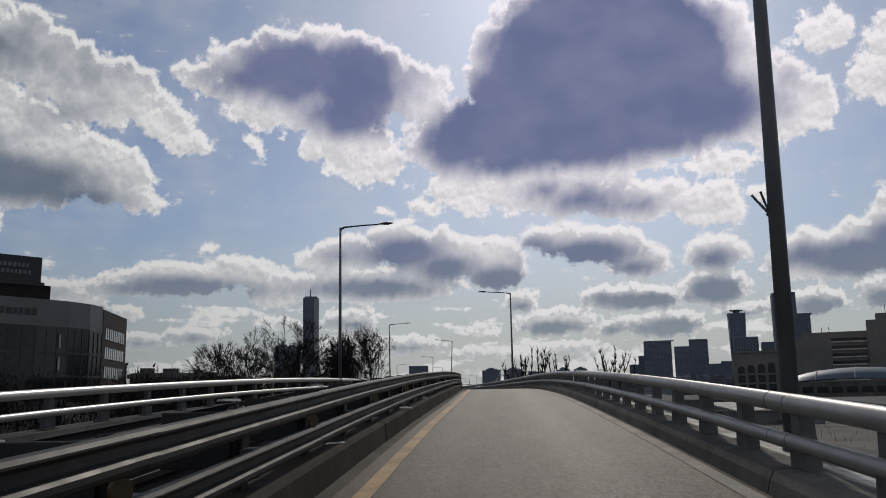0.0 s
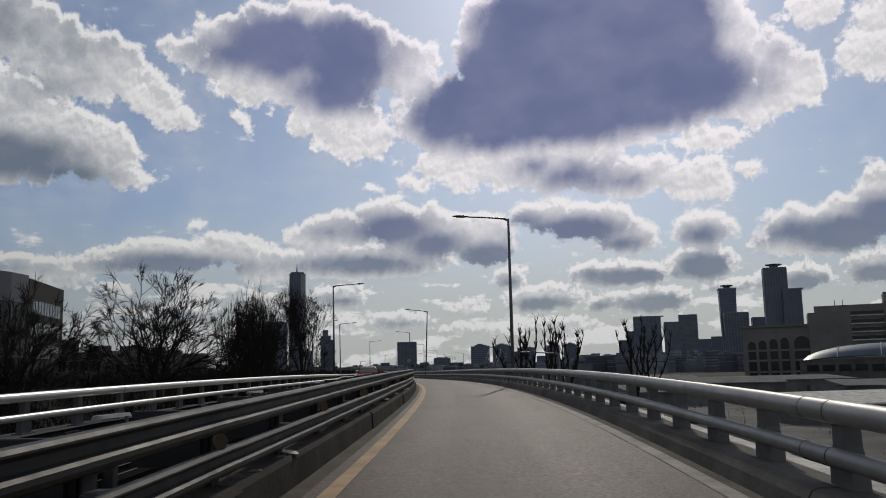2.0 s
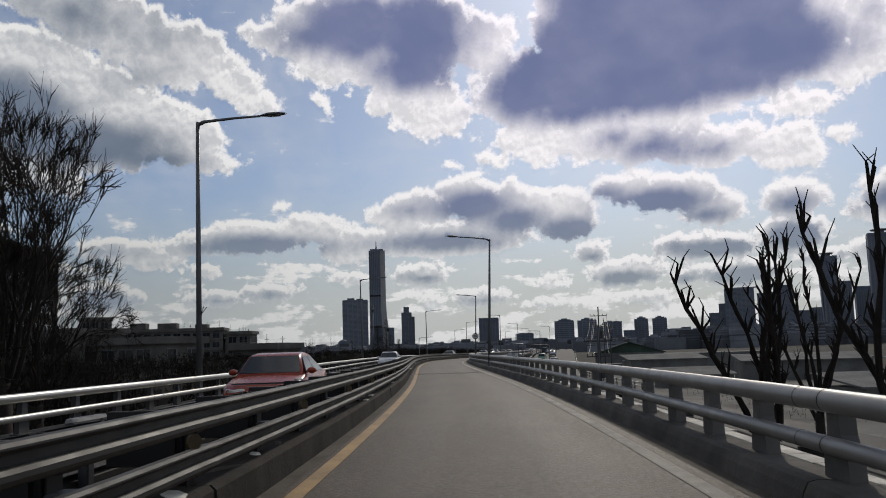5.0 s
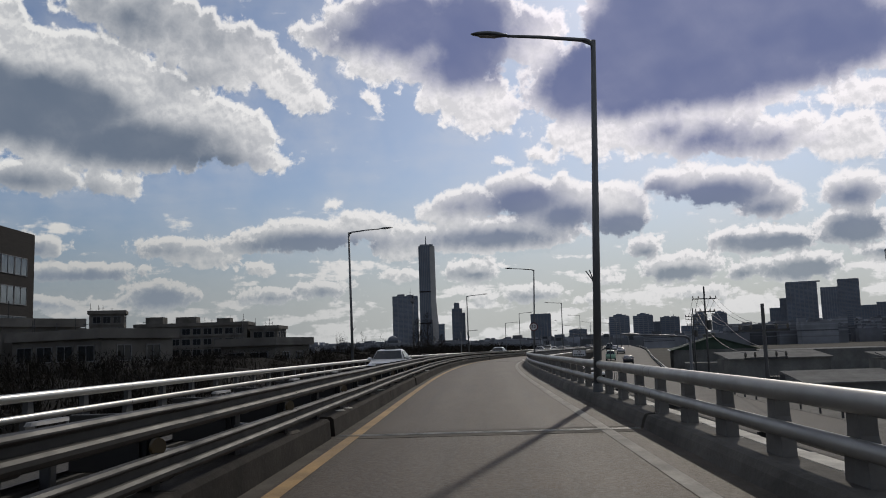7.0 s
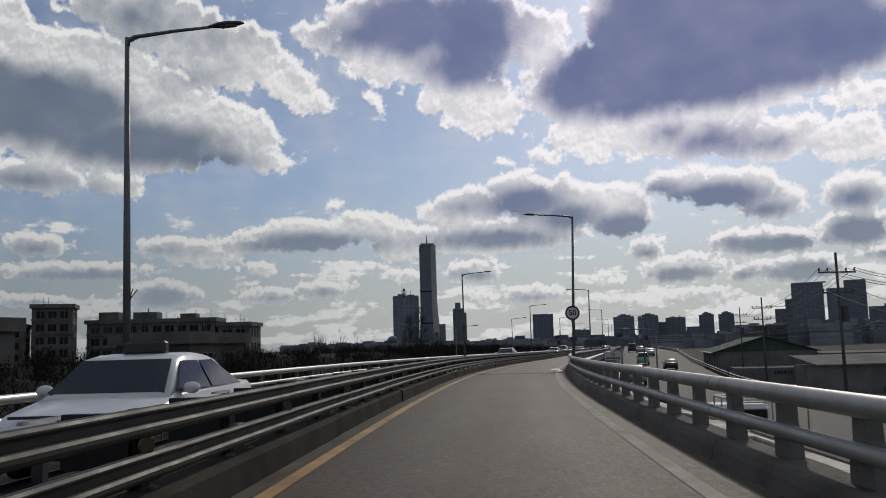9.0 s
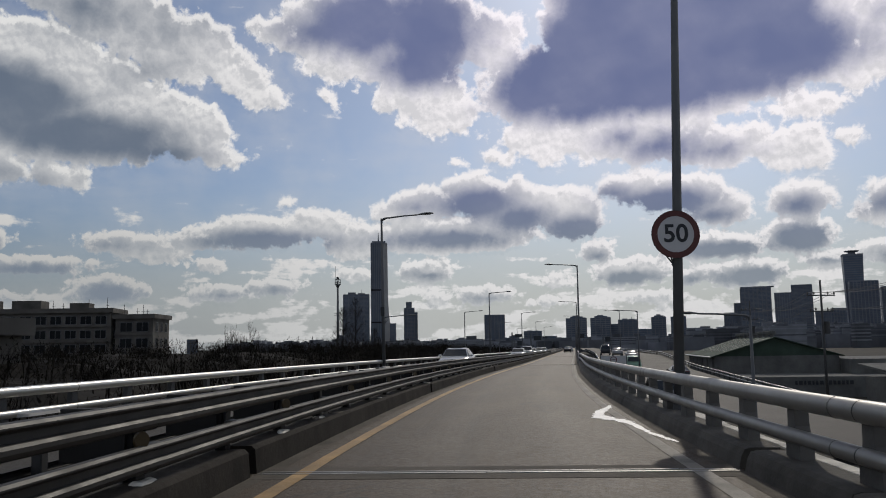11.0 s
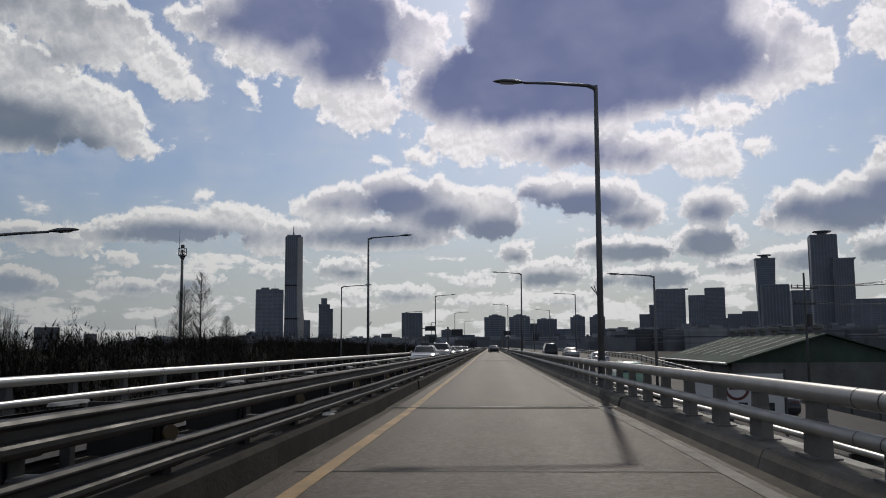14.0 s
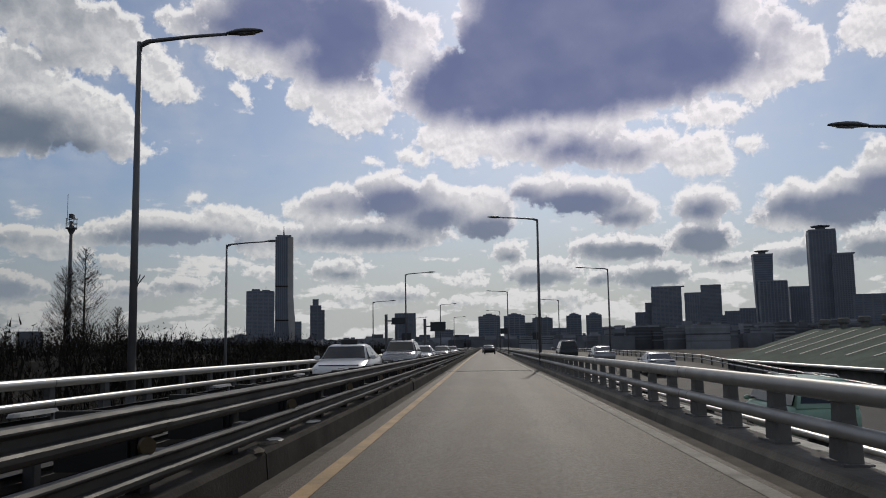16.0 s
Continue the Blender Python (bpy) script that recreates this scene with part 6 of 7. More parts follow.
def gantry_sign(s, lat, z, w, h, label, base=-3.0):
    t = thing("road_sign", seat(s, lat, 0), label, "road sign")
    part("post", tube(bmesh.new(), [(0, 0, base), (0, 0, z + h / 2 + 0.3)], 0.13, 10), POLE_PAINT, t)
    part("bracket", box(bmesh.new(), 0, -0.06, z - 0.06, 0.6, 0.06, z + 0.06), POLE_PAINT, t)
    part("board", box(bmesh.new(), 0.5, -0.1, z - h / 2, 0.5 + w, -0.02, z + h / 2, 0.02), SIGN_GREEN, t, "dark back of a sign board")
    part("frame", box(bmesh.new(), 0.45, -0.02, z - h / 2 - 0.05, 0.55 + w, 0.03, z - h / 2 + 0.05), POLE_PAINT, t)
    return t


gantry_sign(330.0, -8.8, 3.6, 1.3, 0.55, "dark road sign board on a steel post", 0.0)
gantry_sign(332.0, -5.2 - 0.3, 3.1, 1.4, 0.8, "dark square road sign on a steel post", 0.0)
gantry_sign(345.0, -9.4, 2.3, 1.0, 0.9, "dark square road sign behind the parapet", -3.0)
gantry_sign(480.0, 3.2, 5.2, 2.2, 1.4, "dark sign board far down the road", 0.0)
gantry_sign(520.0, 14.0, 4.2, 2.0, 2.0, "dark warning sign board far down the road", 0.0)


# ---- bare winter trees ----
def grow(bm, rng, start, way, length, radius, level, crook, spread, lift, twig, kids, bare=0.30):
    """One limb of a few bent pieces, and its side limbs."""
    pts, rad = [start], [radius]
    n = 4 if level > 1 else (3 if level == 1 else 2)
    d = way.copy()
    for i in range(n):
        d = (d + Vector((rng.uniform(-crook, crook), rng.uniform(-crook, crook), rng.uniform(-crook, crook) * 0.6 + lift * 0.12))).normalized()
        pts.append(pts[-1] + d * (length / n))
        rad.append(max(radius * (1 - 0.45 * (i + 1) / n), twig))
    tube(bm, pts, rad, 7 if level >= 3 else (5 if level == 2 else 3), cap=False)
    if level == 0:
        return
    for k in range(kids[level]):
        u = rng.uniform(bare, 1.0) if k else 1.0
        i = min(int(u * n), n - 1)
        p = pts[i].lerp(pts[i + 1], u * n - i)
        base = (pts[i + 1] - pts[i]).normalized()
        side = base.orthogonal().normalized()
        side.rotate(Matrix.Rotation(rng.uniform(0, 2 * math.pi), 3, base))
        new_way = (base + side * rng.uniform(0.55, 1.0) * spread + Vector((0, 0, lift * 0.25))).normalized()
        grow(bm, rng, p, new_way, length * rng.uniform(0.55, 0.80), max(rad[i + 1] * rng.uniform(0.45, 0.66), twig), level - 1, crook, spread, lift, twig, kids, bare)


def tree_meshes(seed, height, trunk, spread, lift, kids, crook=0.22, clear=0.22, leaders=4, reach=0.46, twig=0.010, bare=0.30):
    """The trunk with its main limbs, and the crown of twigs, as two meshes."""
    rng = random.Random(seed)
    wood, twigs = bmesh.new(), bmesh.new()
    top = Vector((rng.uniform(-0.2, 0.2), rng.uniform(-0.2, 0.2), height * clear))
    tube(wood, [(0, 0, -0.2), (0, 0, 0.25), top * 0.5 + Vector((0.05, 0, 0)), top], [trunk * 1.6, trunk * 1.1, trunk, trunk * 0.9], 10)
    for k in range(leaders):
        a = 2 * math.pi * (k + rng.uniform(-0.3, 0.3)) / leaders
        way = Vector((math.cos(a) * spread, math.sin(a) * spread, rng.uniform(0.75, 1.2))).normalized()
        grow(twigs, rng, top * rng.uniform(0.82, 1.0), way, height * reach * rng.uniform(0.8, 1.1), trunk * rng.uniform(0.50, 0.68), len(kids) - 1, crook, spread, lift, twig, kids, bare)
    k = height / max(v.co.z for v in twigs.verts)
    for v in [*twigs.verts, *wood.verts]:
        v.co *= k
    return mesh_of("trunk", wood, BARK, smooth=True), mesh_of("crown", twigs, BARK)


def fan_meshes(seed, trunk, clear, leaders, tilt, radius, split, ratio, rise, twig):
    """A tree ten metres high whose limbs fork again and again into a fan of fine twigs: the trunk and the crown, as two meshes."""
    rng = random.Random(seed)
    wood, crown = bmesh.new(), bmesh.new()
    top = Vector((rng.uniform(-0.15, 0.15), rng.uniform(-0.15, 0.15), 10 * clear))
    tube(wood, [(0, 0, -0.2), (0, 0, 0.3), top * 0.5 + Vector((0.06, 0, 0)), top], [trunk * 1.6, trunk * 1.15, trunk, trunk * 0.92], 10)

    def fork(way, angle):
        side = way.orthogonal().normalized()
        side.rotate(Matrix.Rotation(rng.uniform(0, 2 * math.pi), 3, way))
        return (way + side * math.tan(radians(angle)) + Vector((0, 0, rise))).normalized()

    def branch(p, way, length, r, level):
        pts, d = [p], way
        n = 3 if level > 2 else 2
        for k in range(n):
            d = (d + Vector((rng.uniform(-0.16, 0.16), rng.uniform(-0.16, 0.16), rng.uniform(-0.08, 0.14)))).normalized()
            pts.append(pts[-1] + d * length / n)
        end = max(r * 0.72, twig)
        tube(crown, pts, [r + (end - r) * k / n for k in range(n + 1)], 7 if level > 3 else (5 if level > 1 else 3), cap=False)
        if level == 0:
            for k in range(6):
                b = pts[0].lerp(pts[-1], rng.uniform(0.3, 1.0))
                tube(crown, [b, b + fork(d, rng.uniform(20, 48)) * length * rng.uniform(0.35, 0.8)], [twig * 0.8, twig * 0.5], 3, cap=False)
            return
        for k in range(3 if rng.random() < 0.35 else 2):
            branch(pts[-1], fork(d, split * rng.uniform(0.55, 1.25)), length * ratio * rng.uniform(0.8, 1.15), max(end * rng.uniform(0.62, 0.82), twig), level - 1)
        if level > 1 and rng.random() < 0.75:
            branch(pts[1], fork(d, split * rng.uniform(1.1, 1.7)), length * ratio * rng.uniform(0.6, 0.9), max(end * 0.5, twig), level - 2)

    for k in range(leaders):
        a = 2 * math.pi * (k + rng.uniform(-0.3, 0.3)) / leaders
        lean = radians(rng.uniform(*tilt))
        branch(top * rng.uniform(0.80, 1.0), Vector((math.cos(a) * math.sin(lean), math.sin(a) * math.sin(lean), math.cos(lean))), 2.0, trunk * rng.uniform(0.45, 0.62), 5)
    high = max(v.co.z for v in crown.verts)
    reach = sorted(math.hypot(v.co.x, v.co.y) for v in crown.verts)
    k, w = (10 - top.z) / (high - top.z), radius / reach[int(len(reach) * 0.97)]
    for v in crown.verts:
        v.co = Vector((v.co.x * w, v.co.y * w, top.z + (v.co.z - top.z) * k))
    return mesh_of("trunk", wood, BARK, smooth=True), mesh_of("crown", crown, BARK)


KINDS = [
    # two spreading umbrella crowns, a vase-shaped one, a narrow one of upright rods, a round one
    fan_meshes(11, 0.28, 0.48, 10, (20, 70), 3.2, 25, 0.80, 0.0, 0.018),
    fan_meshes(12, 0.28, 0.48, 10, (18, 68), 3.2, 25, 0.80, 0.0, 0.018),
    fan_meshes(13, 0.22, 0.48, 8, (6, 46), 2.7, 25, 0.80, 0.0, 0.013),
    tree_meshes(14, 10.0, 0.11, 0.30, 0.9, (0, 4, 3, 4), 0.11, 0.22, 6, 0.48, 0.011),
    fan_meshes(15, 0.13, 0.24, 6, (15, 62), 2.9, 28, 0.80, 0.04, 0.011),
]


def bare_tree(x, y, z, height, kind, turn, wide=1.0, label="leafless winter tree with fine spreading twigs"):
    t = thing("bare_tree", pose(x, y, z, 0, 0, turn) @ Matrix.Diagonal((height / 10 * wide, height / 10 * wide, height / 10, 1)), label, "tree", "bare trees")
    part("trunk", KINDS[kind][0], None, t)
    part("crown", KINDS[kind][1], None, t)
    return t


UMBRELLA, VASE, RODS, ROUND = "dark leafless tree with a broad umbrella crown", "leafless tree with rising limbs and fine twigs", "slim leafless tree of upright rods", "low leafless tree with a round tangled crown"
for x, y, h, kind, turn, wide, label in (
    (-15.4, 64.7, 10.8, 0, 20, 1.15, UMBRELLA), (-13.2, 77.1, 13.1, 1, 100, 1.2, UMBRELLA), (-8.6, 79.5, 12.3, 3, 30, 0.9, RODS), (-9.8, 82.5, 11.6, 3, 200, 1.0, RODS),
    (-8.0, 94.7, 13.6, 2, 0, 0.85, VASE), (-10.6, 90.0, 12.6, 2, 140, 0.85, VASE), (-9.6, 87.2, 11.2, 1, 230, 0.6, VASE), (-11.6, 92.0, 11.4, 0, 160, 0.7, UMBRELLA), (-12.0, 103.0, 11.8, 2, 75, 0.95, VASE),
    (-14.5, 110.0, 10.6, 4, 310, 0.6, ROUND), (-16.5, 113.0, 10.8, 4, 120, 0.55, ROUND), (-18.0, 104.0, 10.6, 4, 300, 0.6, ROUND), (-19.5, 92.0, 9.6, 4, 250, 0.6, ROUND),
):
    bare_tree(x, y, -4.0, h, kind, turn, wide, label)
for x, y, h, kind, turn in ((-34.0, 258.0, 10.2, 4, 10), (-27.0, 286.0, 9.6, 4, 60), (-56.0, 250.0, 10.8, 4, 140), (-24.4, 271.2, 9.4, 4, 200), (-60.0, 330.0, 12.5, 3, 250), (-48.0, 300.0, 12.0, 4, 20), (-30.0, 320.0, 9.5, 4, 80)):
    bare_tree(x, y, -4.0, h, kind, turn, 0.9, "small leafless tree above the scrub")


def pruned_tree(x, y, z, height, seed, turn):
    """A street tree cut back to knobbly bare poles."""
    rng = random.Random(seed)
    t = thing("pruned_tree", pose(x, y, z, 0, 0, turn), "hard-pruned street tree with knobbly bare limbs", "tree", "pruned trees")
    wood = bmesh.new()
    top = Vector((0, 0, height * 0.42))
    tube(wood, [(0, 0, -0.2), (0, 0, 0.3), top * 0.6, top], [0.30, 0.23, 0.20, 0.19], 10)
    part("trunk", wood, BARK, t, smooth=True)
    for k in range(7):
        a = 2 * math.pi * k / 7 + rng.uniform(-0.3, 0.3)
        limb = bmesh.new()
        p, d = top * rng.uniform(0.75, 1.0), Vector((math.cos(a) * 0.30, math.sin(a) * 0.30, 1.0)).normalized()
        pts, rad = [p], [0.09]
        for i in range(7):
            d = (d + Vector((rng.uniform(-0.26, 0.26), rng.uniform(-0.26, 0.26), 0.18))).normalized()
            pts.append(pts[-1] + d * height * rng.uniform(0.075, 0.105))
            rad.append(0.09 - 0.008 * (i + 1) + (0.016 if i % 2 else 0.0))
        tube(limb, pts, rad, 7)
        for i in range(3, 8):
            for j in range(4):
                q = pts[i] + Vector((rng.uniform(-0.22, 0.22), rng.uniform(-0.22, 0.22), rng.uniform(0.25, 0.7)))
                tube(limb, [pts[i], q], [0.042, 0.026], 5)
                tube(limb, [q, q + Vector((rng.uniform(-0.25, 0.25), rng.uniform(-0.25, 0.25), rng.uniform(0.1, 0.4)))], [0.016, 0.010], 4)
        part("limb", limb, BARK, t)
    return t


for x, y, h, seed, turn in ((10.4, 95.0, 10.1, 1, 0), (9.1, 101.5, 9.6, 6, 40), (15.0, 115.0, 10.2, 2, 70), (21.7, 114.6, 10.8, 3, 200), (23.9, 117.5, 11.0, 4, 20)):
    pruned_tree(x, y, -4.4, h, seed, turn)


def spire_tree(x, y, z, height, seed):
    """A tall leafless conifer: one straight stem with many short rising side twigs."""
    rng = random.Random(seed)
    t = thing("spire_tree", pose(x, y, z), "tall slim leafless conifer with a pointed crown", "tree", "spire trees")
    part("trunk", tube(bmesh.new(), [(0, 0, -0.2), (0, 0, height * 0.5), (0, 0, height)], [0.2, 0.12, 0.015], 8), BARK, t)
    bm = bmesh.new()
    for i in range(340):
        u = rng.uniform(0.16, 0.99)
        r = height * 0.21 * (1 - u) ** 0.65 + 0.15
        a = rng.uniform(0, 2 * math.pi)
        p = Vector((0, 0, u * height))
        q = p + Vector((math.cos(a) * r, math.sin(a) * r, r * rng.uniform(0.5, 1.1)))
        m = p.lerp(q, 0.5) + Vector((0, 0, -0.1 * r))
        tube(bm, [p, m, q], [0.022, 0.015, 0.007], 4, cap=False)
        for j in range(5):
            b = m.lerp(q, rng.random())
            tube(bm, [b, b + Vector((rng.uniform(-0.5, 0.5), rng.uniform(-0.5, 0.5), rng.uniform(0.1, 0.7))) * r * 0.45], [0.012, 0.006], 3, cap=False)
    part("crown", bm, BARK, t)
    return t


for x, y, h, seed in ((-40.8, 343.0, 15.6, 1), (-37.6, 340.0, 17.2, 2), (-33.5, 338.0, 11.0, 3)):
    spire_tree(x, y, -4.0, h, seed)


def conifer(x, y, z, height, seed):
    """A dark evergreen of drooping layered clumps."""
    rng = random.Random(seed)
    t = thing("conifer", pose(x, y, z), "dark green conifer among the scrub", "tree", "conifers")
    part("trunk", tube(bmesh.new(), [(0, 0, -0.1), (0, 0, height * 0.9)], [0.16, 0.03], 8), BARK, t)
    bm = bmesh.new()
    for i in range(1500):
        u = rng.uniform(0.12, 1.0)
        r = height * 0.30 * (1 - u) ** 0.8 * rng.uniform(0.35, 1.05) + 0.08
        a = rng.uniform(0, 2 * math.pi)
        c = Vector((math.cos(a) * r, math.sin(a) * r, u * height - r * 0.25))
        s = rng.uniform(0.12, 0.34)
        vs = [bm.verts.new(c + Vector((rng.uniform(-s, s), rng.uniform(-s, s), rng.uniform(-s, s) * 0.6))) for _ in range(3)]
        bm.faces.new(vs)
    part("crown", bm, EVERGREEN, t)
    return t


for x, y, h, seed in ((-44.0, 335.0, 8.2, 1), (-30.0, 334.0, 6.6, 2), (-47.5, 337.0, 7.0, 3), (-26.5, 306.0, 5.8, 4), (-50.0, 330.0, 7.6, 5)):
    conifer(x, y, -4.0, h, seed)


def bank_height(s, lat):
    """Height of the overgrown bank beside the oncoming lane."""
    low = ramp(s, ((10, -2.4), (60, -1.0), (110, -0.5), (190, 0.0), (235, 0.6), (300, 0.4)))
    return ramp(-lat, ((9.5, -4.2), (11.5, -2.2), (14, 0.2), (18, 1.2), (26, 1.8), (36, 2.0), (48, 1.6), (60, -4.2))) + low * ramp(-lat, ((9.5, 0), (14, 1), (48, 1), (60, 0)))


def scrub_belt():
    """A thick winter hedge of stems and twigs along the river side of the road: one mass of thousands of thin stems."""
    rng = random.Random(21)
    verts, faces = [], []

    def stem(p, q, w):
        d = Vector((q[0] - p[0], q[1] - p[1], 0))
        side = Vector((-d.y, d.x, 0))
        side = side.normalized() * w if side.length > 1e-4 else Vector((w, 0, 0))
        i = len(verts)
        mid = (p + q) * 0.5 + Vector((rng.uniform(-0.15, 0.15), rng.uniform(-0.15, 0.15), 0))
        verts.extend([p - side, p + side, mid + side * 0.7, mid - side * 0.7, q, p + Vector((side.y, -side.x, 0))])
        faces.extend([(i, i + 1, i + 2, i + 3), (i + 3, i + 2, i + 4), (i + 5, i, i + 3)])

    def clump(x, y, z, h, n):
        for k in range(n):
            a = rng.uniform(0, 2 * math.pi)
            r = rng.uniform(0.1, 0.42) * h
            p = Vector((x + rng.uniform(-1.1, 1.1), y + rng.uniform(-1.1, 1.1), z))
            q = Vector((x + math.cos(a) * r, y + math.sin(a) * r, z + h * rng.uniform(0.55, 1.0)))
            stem(p, q, 0.035)
            for j in range(7):
                b = p.lerp(q, rng.uniform(0.3, 1.0))
                e = b + Vector((rng.uniform(-1, 1), rng.uniform(-1, 1), rng.uniform(0.2, 1.1))) * h * 0.15
                stem(b, e, 0.014)
        for k in range(150):
            c = Vector((x + rng.gauss(0, 0.25 * h), y + rng.gauss(0, 0.25 * h), z + h * min(0.93, abs(rng.gauss(0.35, 0.28)))))
            lean = Vector((rng.uniform(-0.5, 0.5), rng.uniform(-0.5, 0.5), rng.uniform(-0.3, 1.0))) * rng.uniform(0.15, 0.45)
            wide = Vector((rng.uniform(-1, 1), rng.uniform(-1, 1), rng.uniform(-0.3, 0.3))).normalized() * rng.uniform(0.02, 0.06)
            i = len(verts)
            verts.extend([c - wide, c + wide, c + lean])
            faces.append((i, i + 1, i + 2))

    for i in range(1500):
        s = rng.uniform(15, 430)
        lat = -rng.uniform(11.0, 16.0) if i % 5 < 2 else -rng.uniform(15, 44)
        p = spot(s, lat)
        foot = bank_height(s, lat) - 0.3
        crest = ramp(s, ((10, 2.0), (40, 3.2), (110, 3.7), (150, 3.5), (200, 3.5), (235, 3.8), (265, 4.1), (300, 4.2), (430, 4.0)))
        tall = (crest - foot) * ramp(-lat, ((11, 0.62), (16, 0.9), (24, 1.0), (44, 1.0))) + 0.8 * noise.noise(Vector((p.x * 0.06, p.y * 0.06, 0)))
        clump(p.x, p.y, foot, max(1.0, tall) * rng.uniform(0.75, 1.12), 12)
    me = bpy.data.meshes.new("scrub")
    me.from_pydata([tuple(v) for v in verts], [], faces)
    me.materials.append(SCRUB)
    return tagged(new("scrub", me), "dense dark leafless scrub beside the road", "shrubs", kind="stuff")


scrub_belt()


def scrub_bank():
    """The bank that carries the scrub, grown over with ivy."""
    bm = bmesh.new()
    rows = []
    for s in stations(10, 440, 3.0):
        row = []
        for lat in (-9.5, -11.5, -14.0, -18.0, -26.0, -36.0, -48.0, -60.0):
            p, z = spot(s, lat), bank_height(s, lat)
            row.append(bm.verts.new((p.x, p.y, z + (1.1 if -50 < lat < -12 else 0.2) * noise.noise(Vector((p.x * 0.23, p.y * 0.23, 1.0))) + 0.5 * noise.noise(Vector((p.x * 0.9, p.y * 0.9, 4.0))))))
        rows.append(row)
    for a, b in zip(rows, rows[1:]):
        for k in range(len(a) - 1):
            bm.faces.new((a[k], a[k + 1], b[k + 1], b[k]))
    return tagged(new("bank", mesh_of("bank", bm, SCRUB)), "dark overgrown bank beside the road", "bank", kind="structure")


scrub_bank()


def yard_scrub():
    """Thin weeds and twigs at the foot of the ramp wall."""
    rng = random.Random(31)
    bm = bmesh.new()
    for i in range(900):
        s, lat = rng.uniform(60, 190), rng.uniform(8, 40)
        p = spot(s, lat)
        p.z = -4.4
        q = p + Vector((rng.uniform(-0.5, 0.5), rng.uniform(-0.5, 0.5), rng.uniform(0.8, 2.6)))
        tube(bm, [p, q], [0.03, 0.01], 3, cap=False)
        for k in range(3):
            b = p.lerp(q, rng.uniform(0.4, 1))
            tube(bm, [b, b + Vector((rng.uniform(-0.5, 0.5), rng.uniform(-0.5, 0.5), rng.uniform(0.1, 0.5)))], [0.012, 0.006], 3, cap=False)
    return tagged(new("weeds", mesh_of("weeds", bm, BARK)), "thin bare bushes in the yard below", "shrubs", kind="stuff")


yard_scrub()


# ---- vehicles ----
def loft(bm, rings, cap=True, index=0):
    vr = [[bm.verts.new(p) for p in r] for r in rings]
    n = len(vr[0])
    for a, b in zip(vr, vr[1:]):
        for k in range(n):
            bm.faces.new((a[k], a[(k + 1) % n], b[(k + 1) % n], b[k])).material_index = index
    if cap:
        bm.faces.new(vr[0]).material_index = index
        bm.faces.new(vr[-1][::-1]).material_index = index
    bmesh.ops.recalc_face_normals(bm, faces=bm.faces)
    return bm


def wheel_mesh():
    tyre = bmesh.new()
    rings = []
    for x, r in ((-0.10, 0.20), (-0.105, 0.29), (-0.075, 0.325), (0.075, 0.325), (0.105, 0.29), (0.10, 0.20)):
        rings.append([(x, r * math.cos(2 * math.pi * k / 20), r * math.sin(2 * math.pi * k / 20)) for k in range(20)])
    loft(tyre, rings)
    rim = bmesh.new()
    tube(rim, [(-0.108, 0, 0), (0.108, 0, 0)], 0.07, 10)
    for k in range(10):
        a = 2 * math.pi * k / 10
        for x in (-0.106, 0.094):
            tube(rim, [(x, 0.05 * math.cos(a), 0.05 * math.sin(a)), (x, 0.205 * math.cos(a), 0.205 * math.sin(a))], 0.014, 4)
    return mesh_of("tyre", tyre, RUBBER, smooth=False), mesh_of("rim", rim, RIM)


TYRE, WHEEL_RIM = wheel_mesh()


